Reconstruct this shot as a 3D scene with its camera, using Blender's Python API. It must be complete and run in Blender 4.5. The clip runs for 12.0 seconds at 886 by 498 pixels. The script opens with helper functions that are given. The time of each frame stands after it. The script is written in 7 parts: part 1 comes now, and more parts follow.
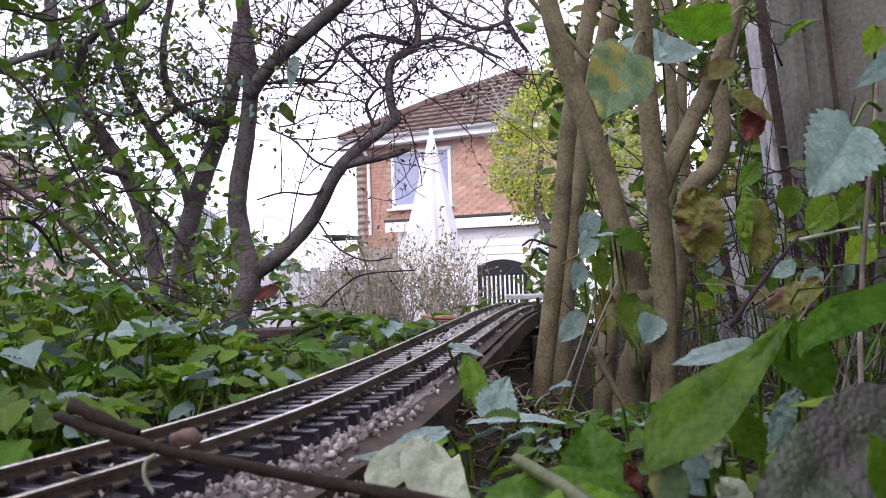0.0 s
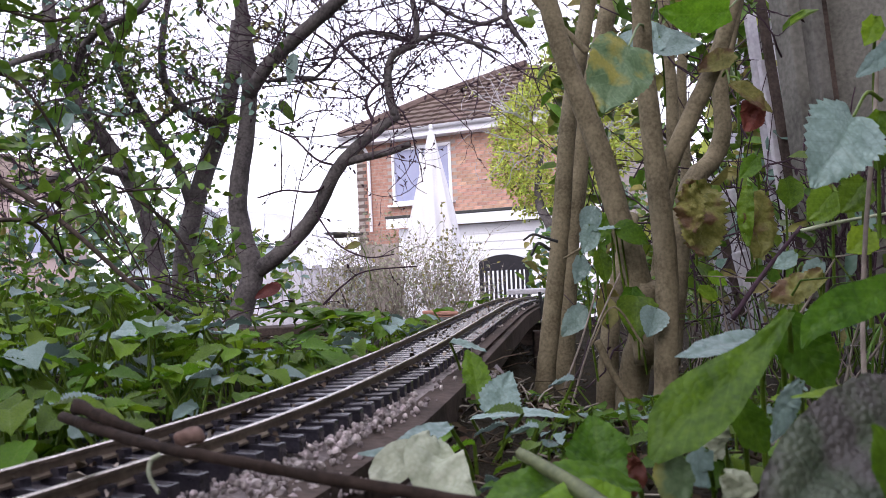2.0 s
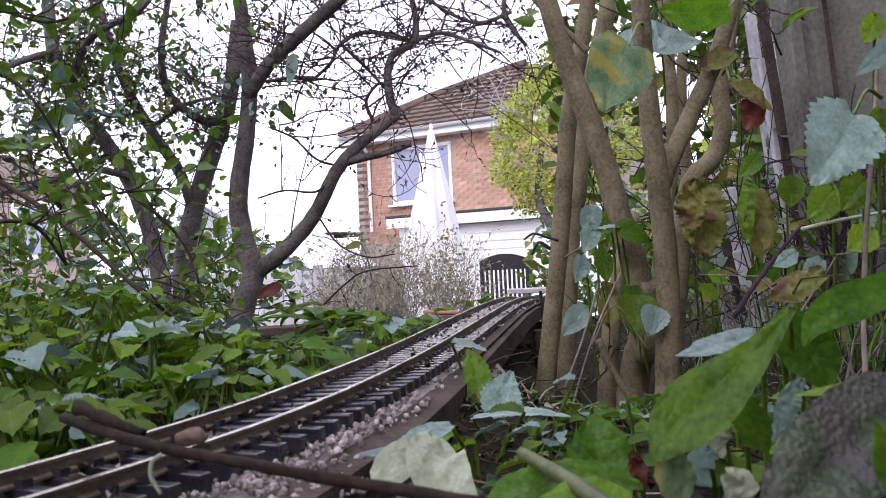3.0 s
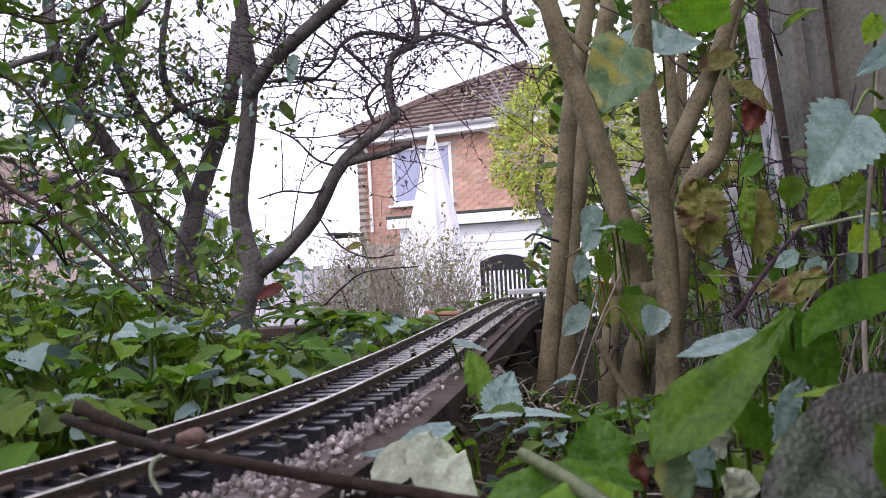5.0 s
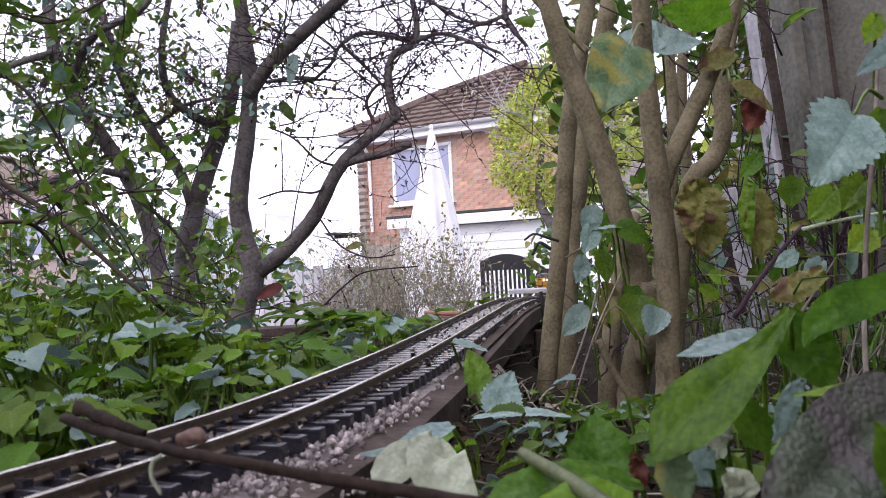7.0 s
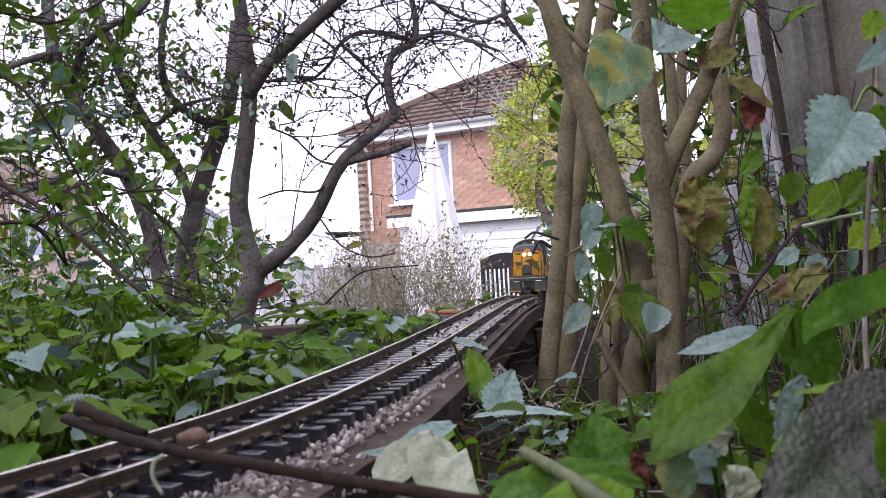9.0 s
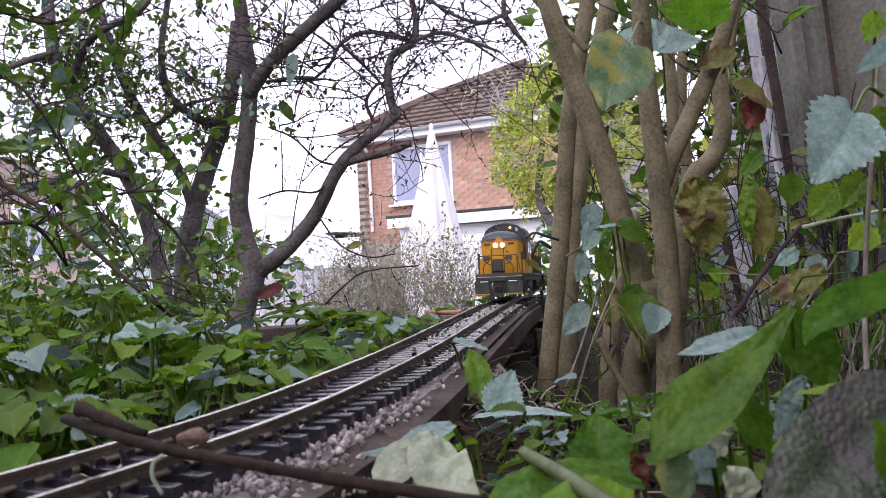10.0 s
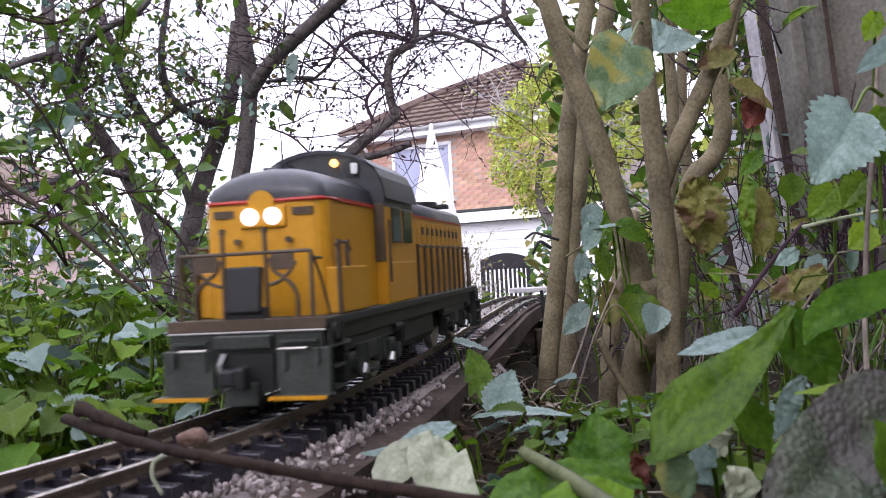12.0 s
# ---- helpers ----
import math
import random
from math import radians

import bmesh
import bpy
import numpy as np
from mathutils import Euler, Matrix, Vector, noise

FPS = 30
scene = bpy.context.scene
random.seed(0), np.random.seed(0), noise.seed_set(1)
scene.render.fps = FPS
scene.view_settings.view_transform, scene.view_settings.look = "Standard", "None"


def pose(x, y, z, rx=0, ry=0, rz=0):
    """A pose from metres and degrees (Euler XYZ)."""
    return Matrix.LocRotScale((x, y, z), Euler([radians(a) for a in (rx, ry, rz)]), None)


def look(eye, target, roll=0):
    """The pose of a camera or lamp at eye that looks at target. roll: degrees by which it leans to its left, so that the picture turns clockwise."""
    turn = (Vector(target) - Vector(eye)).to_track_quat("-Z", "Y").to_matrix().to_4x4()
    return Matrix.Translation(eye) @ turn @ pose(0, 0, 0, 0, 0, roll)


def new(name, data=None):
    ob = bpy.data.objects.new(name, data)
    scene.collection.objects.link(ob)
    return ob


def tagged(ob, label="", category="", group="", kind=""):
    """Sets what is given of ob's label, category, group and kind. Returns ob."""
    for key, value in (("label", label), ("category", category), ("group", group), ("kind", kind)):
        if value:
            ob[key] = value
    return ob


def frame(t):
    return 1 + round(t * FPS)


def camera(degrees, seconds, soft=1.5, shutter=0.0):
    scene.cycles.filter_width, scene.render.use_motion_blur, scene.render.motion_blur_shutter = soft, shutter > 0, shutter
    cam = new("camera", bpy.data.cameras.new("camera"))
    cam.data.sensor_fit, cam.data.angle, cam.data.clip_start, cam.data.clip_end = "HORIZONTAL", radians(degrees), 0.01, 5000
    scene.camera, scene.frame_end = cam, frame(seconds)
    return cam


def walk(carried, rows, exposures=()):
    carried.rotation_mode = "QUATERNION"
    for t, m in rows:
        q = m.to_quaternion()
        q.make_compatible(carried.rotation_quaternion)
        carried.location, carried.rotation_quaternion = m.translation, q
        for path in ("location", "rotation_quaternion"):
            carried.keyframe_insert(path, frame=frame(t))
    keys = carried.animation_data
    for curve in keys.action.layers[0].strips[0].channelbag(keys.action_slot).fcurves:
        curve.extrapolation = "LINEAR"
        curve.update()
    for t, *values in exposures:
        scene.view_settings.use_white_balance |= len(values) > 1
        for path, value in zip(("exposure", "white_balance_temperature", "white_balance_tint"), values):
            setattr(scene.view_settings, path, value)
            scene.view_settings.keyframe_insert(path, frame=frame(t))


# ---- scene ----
# ---------------------------------------------------------------- camera
cam = camera(55.2, 12.0, soft=0.8, shutter=0.25)
# a small lens set on the far track: what lies a hand's width away is soft
cam.data.dof.use_dof, cam.data.dof.focus_distance, cam.data.dof.aperture_fstop = True, 2.2, 30.0


def view(yaw, pitch, roll):
    """The camera lies on the ground by the track, at railhead + 8 cm."""
    return (Matrix.Translation((0, 0, 0.08)) @ Matrix.Rotation(radians(-yaw), 4, "Z")
            @ Matrix.Rotation(radians(90 + 1.1 + pitch), 4, "X") @ Matrix.Rotation(radians(-3.0 + roll), 4, "Z"))


# it settles slowly on its side during the first seconds: yaw, pitch, roll
SETTLE = [(0.0, 0.19, 0.33, 1.20), (0.5, 0.19, 0.18, 0.78), (1.0, 0.13, 0.25, 1.00), (1.5, 0.11, 0.11, 0.52),
          (2.0, 0.09, 0.05, 0.44), (3.0, 0.05, 0.02, 0.22), (5.0, 0.02, 0.06, 0.22), (7.0, 0.02, 0.05, 0.20),
          (9.0, 0.0, -0.03, -0.05), (9.5, 0.0, 0.0, 0.0), (12.0, 0.0, 0.0, 0.0)]
walk(cam, [(t, view(a, b, c)) for t, a, b, c in SETTLE], exposures=[(0.0, 0.08, 6020, 19), (10.6, 0.08, 6020, 19), (12.0, 0.35, 6020, 19)])

# ---------------------------------------------------------------- light: bright overcast
world = bpy.data.worlds.new("world")
scene.world = world
world.use_nodes = True
wn = world.node_tree
sky = wn.nodes.new("ShaderNodeTexSky")
sky.sky_type, sky.sun_disc = "NISHITA", False
sky.sun_elevation, sky.sun_rotation = radians(32), radians(200)
sky.air_density, sky.dust_density, sky.ozone_density = 1.0, 4.0, 1.0
veil = wn.nodes.new("ShaderNodeMixRGB")
veil.inputs[0].default_value = 0.8
veil.inputs[2].default_value = (10.5, 10.3, 10.9, 1)
wn.links.new(sky.outputs[0], veil.inputs[1])
wn.links.new(veil.outputs[0], wn.nodes["Background"].inputs[0])
wn.nodes["Background"].inputs[1].default_value = 0.215
sun = new("sun", bpy.data.lights.new("sun", "SUN"))
sun.data.energy, sun.data.angle, sun.data.color = 1.0, radians(14), (1.0, 0.96, 0.9)
sun.matrix_world = look((-3, -8, 6.5), (0, 0, 0))

# ---------------------------------------------------------------- materials


def mat(name, dark, light, rough=0.7, metal=0.0, scale=8.0, fine=90.0, bump=0.25, depth=0.002, spread=0.0, trans=0.0, island=False):
    """A surface between two colours, mottled at two scales, with relief; spread varies it from piece to piece."""
    m = bpy.data.materials.new(name)
    m.use_nodes = True
    nt, b = m.node_tree, m.node_tree.nodes["Principled BSDF"]
    tc = nt.nodes.new("ShaderNodeTexCoord")
    n1, n2, add = nt.nodes.new("ShaderNodeTexNoise"), nt.nodes.new("ShaderNodeTexNoise"), nt.nodes.new("ShaderNodeMath")
    n1.inputs["Scale"].default_value, n2.inputs["Scale"].default_value = scale, fine
    n1.inputs["Detail"].default_value, n2.inputs["Detail"].default_value = 4, 5
    for n in (n1, n2):
        nt.links.new(tc.outputs["Object"], n.inputs["Vector"])
    add.operation = "MULTIPLY_ADD"
    add.inputs[1].default_value = 0.45
    nt.links.new(n2.outputs[0], add.inputs[0])
    half = nt.nodes.new("ShaderNodeMath")
    half.operation = "MULTIPLY"
    half.inputs[1].default_value = 0.55
    nt.links.new(n1.outputs[0], half.inputs[0])
    nt.links.new(half.outputs[0], add.inputs[2])
    ramp = nt.nodes.new("ShaderNodeValToRGB")
    ramp.color_ramp.elements[0].position, ramp.color_ramp.elements[1].position = 0.34, 0.66
    ramp.color_ramp.elements[0].color, ramp.color_ramp.elements[1].color = (*dark, 1), (*light, 1)
    nt.links.new(add.outputs[0], ramp.inputs[0])
    col = ramp.outputs[0]
    if spread:
        if island:
            rnd = nt.nodes.new("ShaderNodeNewGeometry").outputs["Random Per Island"]
        else:
            rnd = nt.nodes.new("ShaderNodeObjectInfo").outputs["Random"]
        hsv, mr = nt.nodes.new("ShaderNodeHueSaturation"), nt.nodes.new("ShaderNodeMapRange")
        mr.inputs[3].default_value, mr.inputs[4].default_value = 1 - spread, 1 + spread
        nt.links.new(rnd, mr.inputs[0])
        nt.links.new(mr.outputs[0], hsv.inputs["Value"])
        mr2 = nt.nodes.new("ShaderNodeMapRange")
        mr2.inputs[3].default_value, mr2.inputs[4].default_value = 0.5 - spread * 0.06, 0.5 + spread * 0.06
        sh = nt.nodes.new("ShaderNodeMath")
        sh.operation = "FRACT"
        k = nt.nodes.new("ShaderNodeMath")
        k.operation = "MULTIPLY"
        k.inputs[1].default_value = 7.31
        nt.links.new(rnd, k.inputs[0])
        nt.links.new(k.outputs[0], sh.inputs[0])
        nt.links.new(sh.outputs[0], mr2.inputs[0])
        nt.links.new(mr2.outputs[0], hsv.inputs["Hue"])
        nt.links.new(col, hsv.inputs["Color"])
        col = hsv.outputs[0]
    nt.links.new(col, b.inputs["Base Color"])
    b.inputs["Roughness"].default_value, b.inputs["Metallic"].default_value = rough, metal
    if not metal:
        b.inputs["Specular IOR Level"].default_value = 0.15 if rough >= 0.75 else 0.4
    if bump:
        bp = nt.nodes.new("ShaderNodeBump")
        bp.inputs["Strength"].default_value, bp.inputs["Distance"].default_value = bump, depth
        nt.links.new(add.outputs[0], bp.inputs["Height"])
        nt.links.new(bp.outputs[0], b.inputs["Normal"])
    if trans:
        tr, mix = nt.nodes.new("ShaderNodeBsdfTranslucent"), nt.nodes.new("ShaderNodeMixShader")
        mix.inputs[0].default_value = trans
        nt.links.new(col, tr.inputs[0])
        nt.links.new(b.outputs[0], mix.inputs[1])
        nt.links.new(tr.outputs[0], mix.inputs[2])
        nt.links.new(mix.outputs[0], nt.nodes["Material Output"].inputs[0])
    return m


def glow(name, colour, strength):
    m = bpy.data.materials.new(name)
    m.use_nodes = True
    b = m.node_tree.nodes["Principled BSDF"]
    b.inputs["Base Color"].default_value = (*colour, 1)
    b.inputs["Emission Color"].default_value, b.inputs["Emission Strength"].default_value = (*colour, 1), strength
    return m


SOIL = mat("soil", (0.008, 0.0065, 0.004), (0.036, 0.028, 0.017), 1.0, scale=24, fine=260, bump=1.0, depth=0.012)
BALLAST = mat("ballast", (0.16, 0.13, 0.125), (0.50, 0.44, 0.43), 0.9, scale=90, fine=500, bump=0.5, depth=0.001, spread=0.45, island=True)
RAILSIDE = mat("rail_brass", (0.10, 0.075, 0.055), (0.26, 0.205, 0.155), 0.5, 0.4, scale=30, fine=300, bump=0.2, depth=0.0005)
RAILTOP = mat("rail_polished", (0.36, 0.32, 0.28), (0.70, 0.66, 0.62), 0.27, 0.9, scale=30, fine=300, bump=0.05, depth=0.0002)
SLEEPER = mat("sleeper_plastic", (0.016, 0.014, 0.019), (0.05, 0.046, 0.058), 0.2, scale=60, fine=500, bump=0.12, depth=0.0004, spread=0.25)
SLEEPER.node_tree.nodes["Principled BSDF"].inputs["Specular IOR Level"].default_value = 0.55
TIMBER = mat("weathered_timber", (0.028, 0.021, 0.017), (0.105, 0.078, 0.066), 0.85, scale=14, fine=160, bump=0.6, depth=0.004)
BARK = mat("bark", (0.045, 0.04, 0.041), (0.18, 0.16, 0.155), 0.9, scale=14, fine=120, bump=0.9, depth=0.004)
BARK_SMOOTH = mat("smooth_bark", (0.085, 0.07, 0.042), (0.25, 0.21, 0.135), 0.75, scale=22, fine=240, bump=0.8, depth=0.002)
TWIG = mat("twig", (0.028, 0.016, 0.024), (0.08, 0.05, 0.065), 0.85, scale=30, fine=200, bump=0.3)
BRICK = mat("brick", (0.35, 0.18, 0.125), (0.58, 0.37, 0.28), 0.9, scale=9, fine=90, bump=0.4, depth=0.004, spread=0.22)
MORTAR = mat("mortar", (0.30, 0.25, 0.22), (0.45, 0.40, 0.36), 0.95, scale=9, fine=90)
TILE = mat("roof_tile", (0.09, 0.065, 0.055), (0.20, 0.15, 0.13), 0.85, scale=5, fine=60, bump=0.4, depth=0.006, spread=0.2)
WHITE = mat("white_paint", (0.70, 0.70, 0.73), (0.84, 0.84, 0.86), 0.45, scale=2, fine=30, bump=0.1)
GLASS = mat("window_glass", (0.28, 0.30, 0.44), (0.36, 0.38, 0.52), 0.06, scale=1, fine=4, bump=0.0)
CLOTH = mat("parasol_cloth", (0.72, 0.71, 0.72), (0.86, 0.85, 0.85), 0.85, scale=3, fine=80, bump=0.2, trans=0.2)
DARKMETAL = mat("black_iron", (0.006, 0.005, 0.008), (0.018, 0.016, 0.022), 0.5, scale=20, fine=200, bump=0.2)
GREYWOOD = mat("silvered_boards", (0.065, 0.063, 0.056), (0.18, 0.173, 0.155), 0.85, scale=9, fine=110, bump=0.6, depth=0.004, spread=0.2)
PALEWOOD = mat("pale_boards", (0.34, 0.33, 0.36), (0.60, 0.58, 0.62), 0.85, scale=9, fine=110, bump=0.5, depth=0.004, spread=0.15)
LEAF = mat("leaf_green", (0.05, 0.105, 0.010), (0.14, 0.24, 0.025), 0.36, scale=20, fine=150, bump=0.4, depth=0.001, spread=0.35, trans=0.3, island=True)
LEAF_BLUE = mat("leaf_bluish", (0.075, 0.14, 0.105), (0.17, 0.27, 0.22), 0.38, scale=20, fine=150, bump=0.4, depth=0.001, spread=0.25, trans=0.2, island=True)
LEAF_YELLOW = mat("leaf_yellowing", (0.13, 0.13, 0.03), (0.34, 0.30, 0.09), 0.55, scale=25, fine=150, bump=0.5, depth=0.001, spread=0.3, trans=0.3, island=True)
LEAF_LIME = mat("leaf_golden", (0.32, 0.40, 0.04), (0.62, 0.69, 0.15), 0.5, scale=8, fine=60, bump=0.2, spread=0.35, trans=0.35, island=True)
LEAF_DRY = mat("leaf_dry", (0.028, 0.02, 0.012), (0.10, 0.072, 0.045), 0.8, scale=20, fine=150, bump=0.4, depth=0.001, spread=0.3, island=True)

# ---------------------------------------------------------------- mesh helpers


def mesh_ob(name, bm, material, parent=None, label="", smooth=False):
    me = bpy.data.meshes.new(name)
    bm.to_mesh(me)
    bm.free()
    for mm in (material if isinstance(material, (list, tuple)) else [material]):
        me.materials.append(mm)
    if smooth:
        me.polygons.foreach_set("use_smooth", [True] * len(me.polygons))
    ob = new(name, me)
    if parent is not None:
        ob.parent = parent
    if label:
        ob["label"] = label
    return ob


def part(name, bm, material, parent, label="", smooth=False):
    return mesh_ob(name, bm, material, parent, label, smooth)


def box(bm, size, m=None, bevel=0.0, mi=0):
    m = m or Matrix()
    r = bmesh.ops.create_cube(bm, size=1.0, matrix=m @ Matrix.Diagonal((*size, 1)))
    fs = {f for v in r["verts"] for f in v.link_faces}
    for f in fs:
        f.material_index = mi
    if bevel:
        es = {e for v in r["verts"] for e in v.link_edges}
        bmesh.ops.bevel(bm, geom=list(es), offset=bevel, segments=2, affect="EDGES", profile=0.5)
    return bm


def cyl(bm, r1, r2, h, m=None, n=16):
    bmesh.ops.create_cone(bm, cap_ends=True, segments=n, radius1=r1, radius2=r2, depth=h, matrix=m or Matrix())
    return bm


def fine(pts, n=4):
    """Catmull-Rom through the points."""
    p = [Vector(q) for q in pts]
    p = [p[0] * 2 - p[1]] + p + [p[-1] * 2 - p[-2]]
    out = []
    for i in range(1, len(p) - 2):
        for k in range(n):
            t = k / n
            a, b, c, d = p[i - 1:i + 3]
            out.append(0.5 * ((2 * b) + (c - a) * t + (2 * a - 5 * b + 4 * c - d) * t * t + (3 * b - a - 3 * c + d) * t ** 3))
    out.append(p[-2])
    return out


def tube(bm, pts, r0, r1, n=8, wob=0.0, rng=random):
    """A tapering round limb along the points."""
    pts = [Vector(p) for p in pts]
    rings, up = [], Vector((0.31, 0.17, 0.93))
    for i, p in enumerate(pts):
        d = (pts[min(i + 1, len(pts) - 1)] - pts[max(i - 1, 0)]).normalized()
        a = d.cross(up)
        if a.length < 0.1:
            a = d.cross(Vector((1, 0, 0)))
        a.normalize()
        b = d.cross(a)
        r = r0 + (r1 - r0) * i / (len(pts) - 1)
        rings.append([bm.verts.new(p + (a * math.cos(k * math.tau / n) + b * math.sin(k * math.tau / n)) * r * (1 + wob * rng.uniform(-1, 1))) for k in range(n)])
    for u, v in zip(rings, rings[1:]):
        for k in range(n):
            bm.faces.new((u[k], u[(k + 1) % n], v[(k + 1) % n], v[k]))
    bm.faces.new(rings[0][::-1])
    bm.faces.new(rings[-1])
    return bm


# ---------------------------------------------------------------- the track's line, at railhead level
LINE = fine([(-0.52, -0.35, 0), (-0.43, -0.15, 0), (-0.34, 0.03, 0), (-0.26, 0.185, 0), (-0.185, 0.335, 0), (-0.117, 0.5, 0),
             (-0.068, 0.7, 0), (-0.027, 0.92, 0), (0.044, 1.36, 0), (0.106, 1.73, 0), (0.173, 2.06, -0.003), (0.23, 2.35, -0.018),
             (0.308, 2.8, -0.05), (0.403, 3.3, -0.09), (0.468, 3.8, -0.13), (0.68, 4.6, -0.16), (1.15, 5.4, -0.18),
             (1.9, 6.1, -0.2), (3.0, 6.6, -0.2), (4.5, 6.9, -0.2), (6.5, 7.1, -0.2)], 12)
RUN = [0.0]
for _a, _b in zip(LINE, LINE[1:]):
    RUN.append(RUN[-1] + (_b - _a).length)


def on_line(s):
    i = max(0, min(len(RUN) - 2, int(np.searchsorted(RUN, s)) - 1))
    t = (s - RUN[i]) / (RUN[i + 1] - RUN[i])
    return LINE[i].lerp(LINE[i + 1], t)


def line_frame(s):
    """Place, forward, right and up of the track at s."""
    p, d = on_line(s), (on_line(s + 0.004) - on_line(s - 0.004)).normalized()
    r = d.cross(Vector((0, 0, 1))).normalized()
    return p, d, r, r.cross(d)


def s_at(y):
    return float(np.interp(y, [p.y for p in LINE], RUN))
# ---------------------------------------------------------------- ground


def ground_z(x, y):
    z = -0.055 - 0.06 * max(0.0, min(8.0, y - 1.5)) - 0.04 * max(0.0, min(1.0, (y - 5) / 4)) - 0.1 * max(0.0, min(4.0, y - 9))
    s = max(0.0, min(1.0, (x + 0.05 - 0.09 * y) / 0.1)) * max(0.0, min(1.0, (y - 0.5) / 0.7)) * max(0.0, 1 - max(0.0, y - 3) / 2)
    z -= 0.1 * s
    if abs(x) < 20 and y < 20:
        z += 0.03 * noise.noise(Vector((x * 1.7, y * 1.7, 0))) + 0.012 * noise.noise(Vector((x * 9, y * 9, 3)))
    return z


def build_ground():
    bm = bmesh.new()
    xs = [-400, -120, -40, -20, -12, -8] + [v * 0.1 for v in range(-60, 61)] + [8, 12, 20, 40, 120, 400]
    ys = [-300, -60, -20, -8, -4, -2] + [v * 0.1 for v in range(-10, 80)] + [8.5 + v for v in range(0, 14)] + [25, 40, 90, 200, 600]
    grid = [[bm.verts.new((x, y, ground_z(x, y))) for x in xs] for y in ys]
    for a, b in zip(grid, grid[1:]):
        for i in range(len(xs) - 1):
            bm.faces.new((a[i], a[i + 1], b[i + 1], b[i]))
    return tagged(mesh_ob("ground", bm, SOIL, smooth=True), "dark damp garden soil with leaf litter", "ground", kind="structure")


ground = build_ground()

# ---------------------------------------------------------------- track
GAUGE = 0.050


def rail_mesh(side):
    """Flat-bottomed rail: foot, web and polished head."""
    prof = [(-0.0035, -0.0083), (0.0035, -0.0083), (0.0035, -0.0071), (0.0007, -0.0062), (0.0007, -0.0026), (0.0016, -0.0020), (0.0016, -0.0004), (0.0010, 0.0),
            (-0.0010, 0.0), (-0.0016, -0.0004), (-0.0016, -0.0020), (-0.0007, -0.0026), (-0.0007, -0.0062), (-0.0035, -0.0071)]
    bm, rings, s = bmesh.new(), [], 0.02
    while s < 8.6:
        p, d, r, u = line_frame(s)
        rings.append([bm.verts.new(p + r * (side * GAUGE / 2 + a) + u * b) for a, b in prof])
        s += 0.02 if s < 4 else 0.06
    k = len(prof)
    for a, b in zip(rings, rings[1:]):
        for i in range(k):
            f = bm.faces.new((a[i], a[(i + 1) % k], b[(i + 1) % k], b[i]))
            f.material_index = 1 if i in (6, 7, 8) else 0
    return bm


def build_track():
    track = new("railway_track")
    tagged(track, "brass-railed garden railway track on dark plastic sleepers", "railway track", kind="")
    part("rail", rail_mesh(-1), [RAILSIDE, RAILTOP], track, "worn brass rail with bright head")
    part("rail", rail_mesh(1), [RAILSIDE, RAILTOP], track, "worn brass rail with bright head")
    bm = bmesh.new()
    box(bm, (0.094, 0.0078, 0.0095), Matrix.Translation((0, 0, -0.0131)), 0.0008)
    for sx in (-1, 1):
        for o in (-1, 1):
            box(bm, (0.005, 0.006, 0.0035), Matrix.Translation((sx * GAUGE / 2 + o * 0.0046, 0, -0.0067)))
    first = part("sleeper", bm, SLEEPER, track)
    me, s, n = first.data, 0.03, 0
    rest = bmesh.new()
    while s < 8.5:
        p, d, r, u = line_frame(s)
        m = Matrix((r, d, u)).transposed().to_4x4() @ pose(0, 0, 0, 0, 0, random.uniform(-1, 1))
        m.translation = p
        if n >= 295:
            box(rest, (0.094, 0.0092, 0.0095), m @ Matrix.Translation((0, 0, -0.0131)))
            s += 0.0202
            continue
        ob = first if n == 0 else new("sleeper", me)
        ob.parent = track
        ob.matrix_basis = m
        s += 0.0202
        n += 1
    tagged(part("far_sleepers", rest, SLEEPER, track), kind="stuff")
    return track


track = build_track()

# ---------------------------------------------------------------- locomotive
L_YELLOW = mat("loco_yellow", (0.52, 0.245, 0.008), (0.64, 0.32, 0.014), 0.38, scale=12, fine=200, bump=0.05, depth=0.0004)
L_GREY = mat("loco_roof_grey", (0.034, 0.036, 0.043), (0.062, 0.066, 0.077), 0.36, scale=14, fine=200, bump=0.08, depth=0.0004)
L_DARK = mat("loco_frame_grey", (0.018, 0.020, 0.018), (0.042, 0.046, 0.042), 0.5, scale=20, fine=250, bump=0.15, depth=0.0005)
L_PLATE = mat("loco_worn_plate", (0.022, 0.027, 0.023), (0.062, 0.071, 0.064), 0.42, scale=60, fine=400, bump=0.3, depth=0.0006)
L_BLACK = mat("loco_black", (0.008, 0.008, 0.009), (0.02, 0.02, 0.022), 0.5, scale=20, fine=250, bump=0.1, depth=0.0004)
L_RED = mat("loco_red", (0.42, 0.03, 0.02), (0.52, 0.05, 0.03), 0.4, scale=20, fine=200, bump=0.0)
L_BROWN = mat("loco_rail_bronze", (0.06, 0.04, 0.025), (0.11, 0.075, 0.05), 0.5, scale=20, fine=200, bump=0.1, depth=0.0003)
L_STEEL = mat("loco_steel", (0.35, 0.34, 0.33), (0.55, 0.54, 0.52), 0.32, 0.9, scale=20, fine=200, bump=0.1, depth=0.0003)
L_WINDOW = mat("loco_window", (0.02, 0.022, 0.026), (0.04, 0.045, 0.05), 0.08, scale=4, fine=20, bump=0.0)
L_LAMP = glow("lit_headlamp", (1.0, 0.94, 1.0), 1.7)
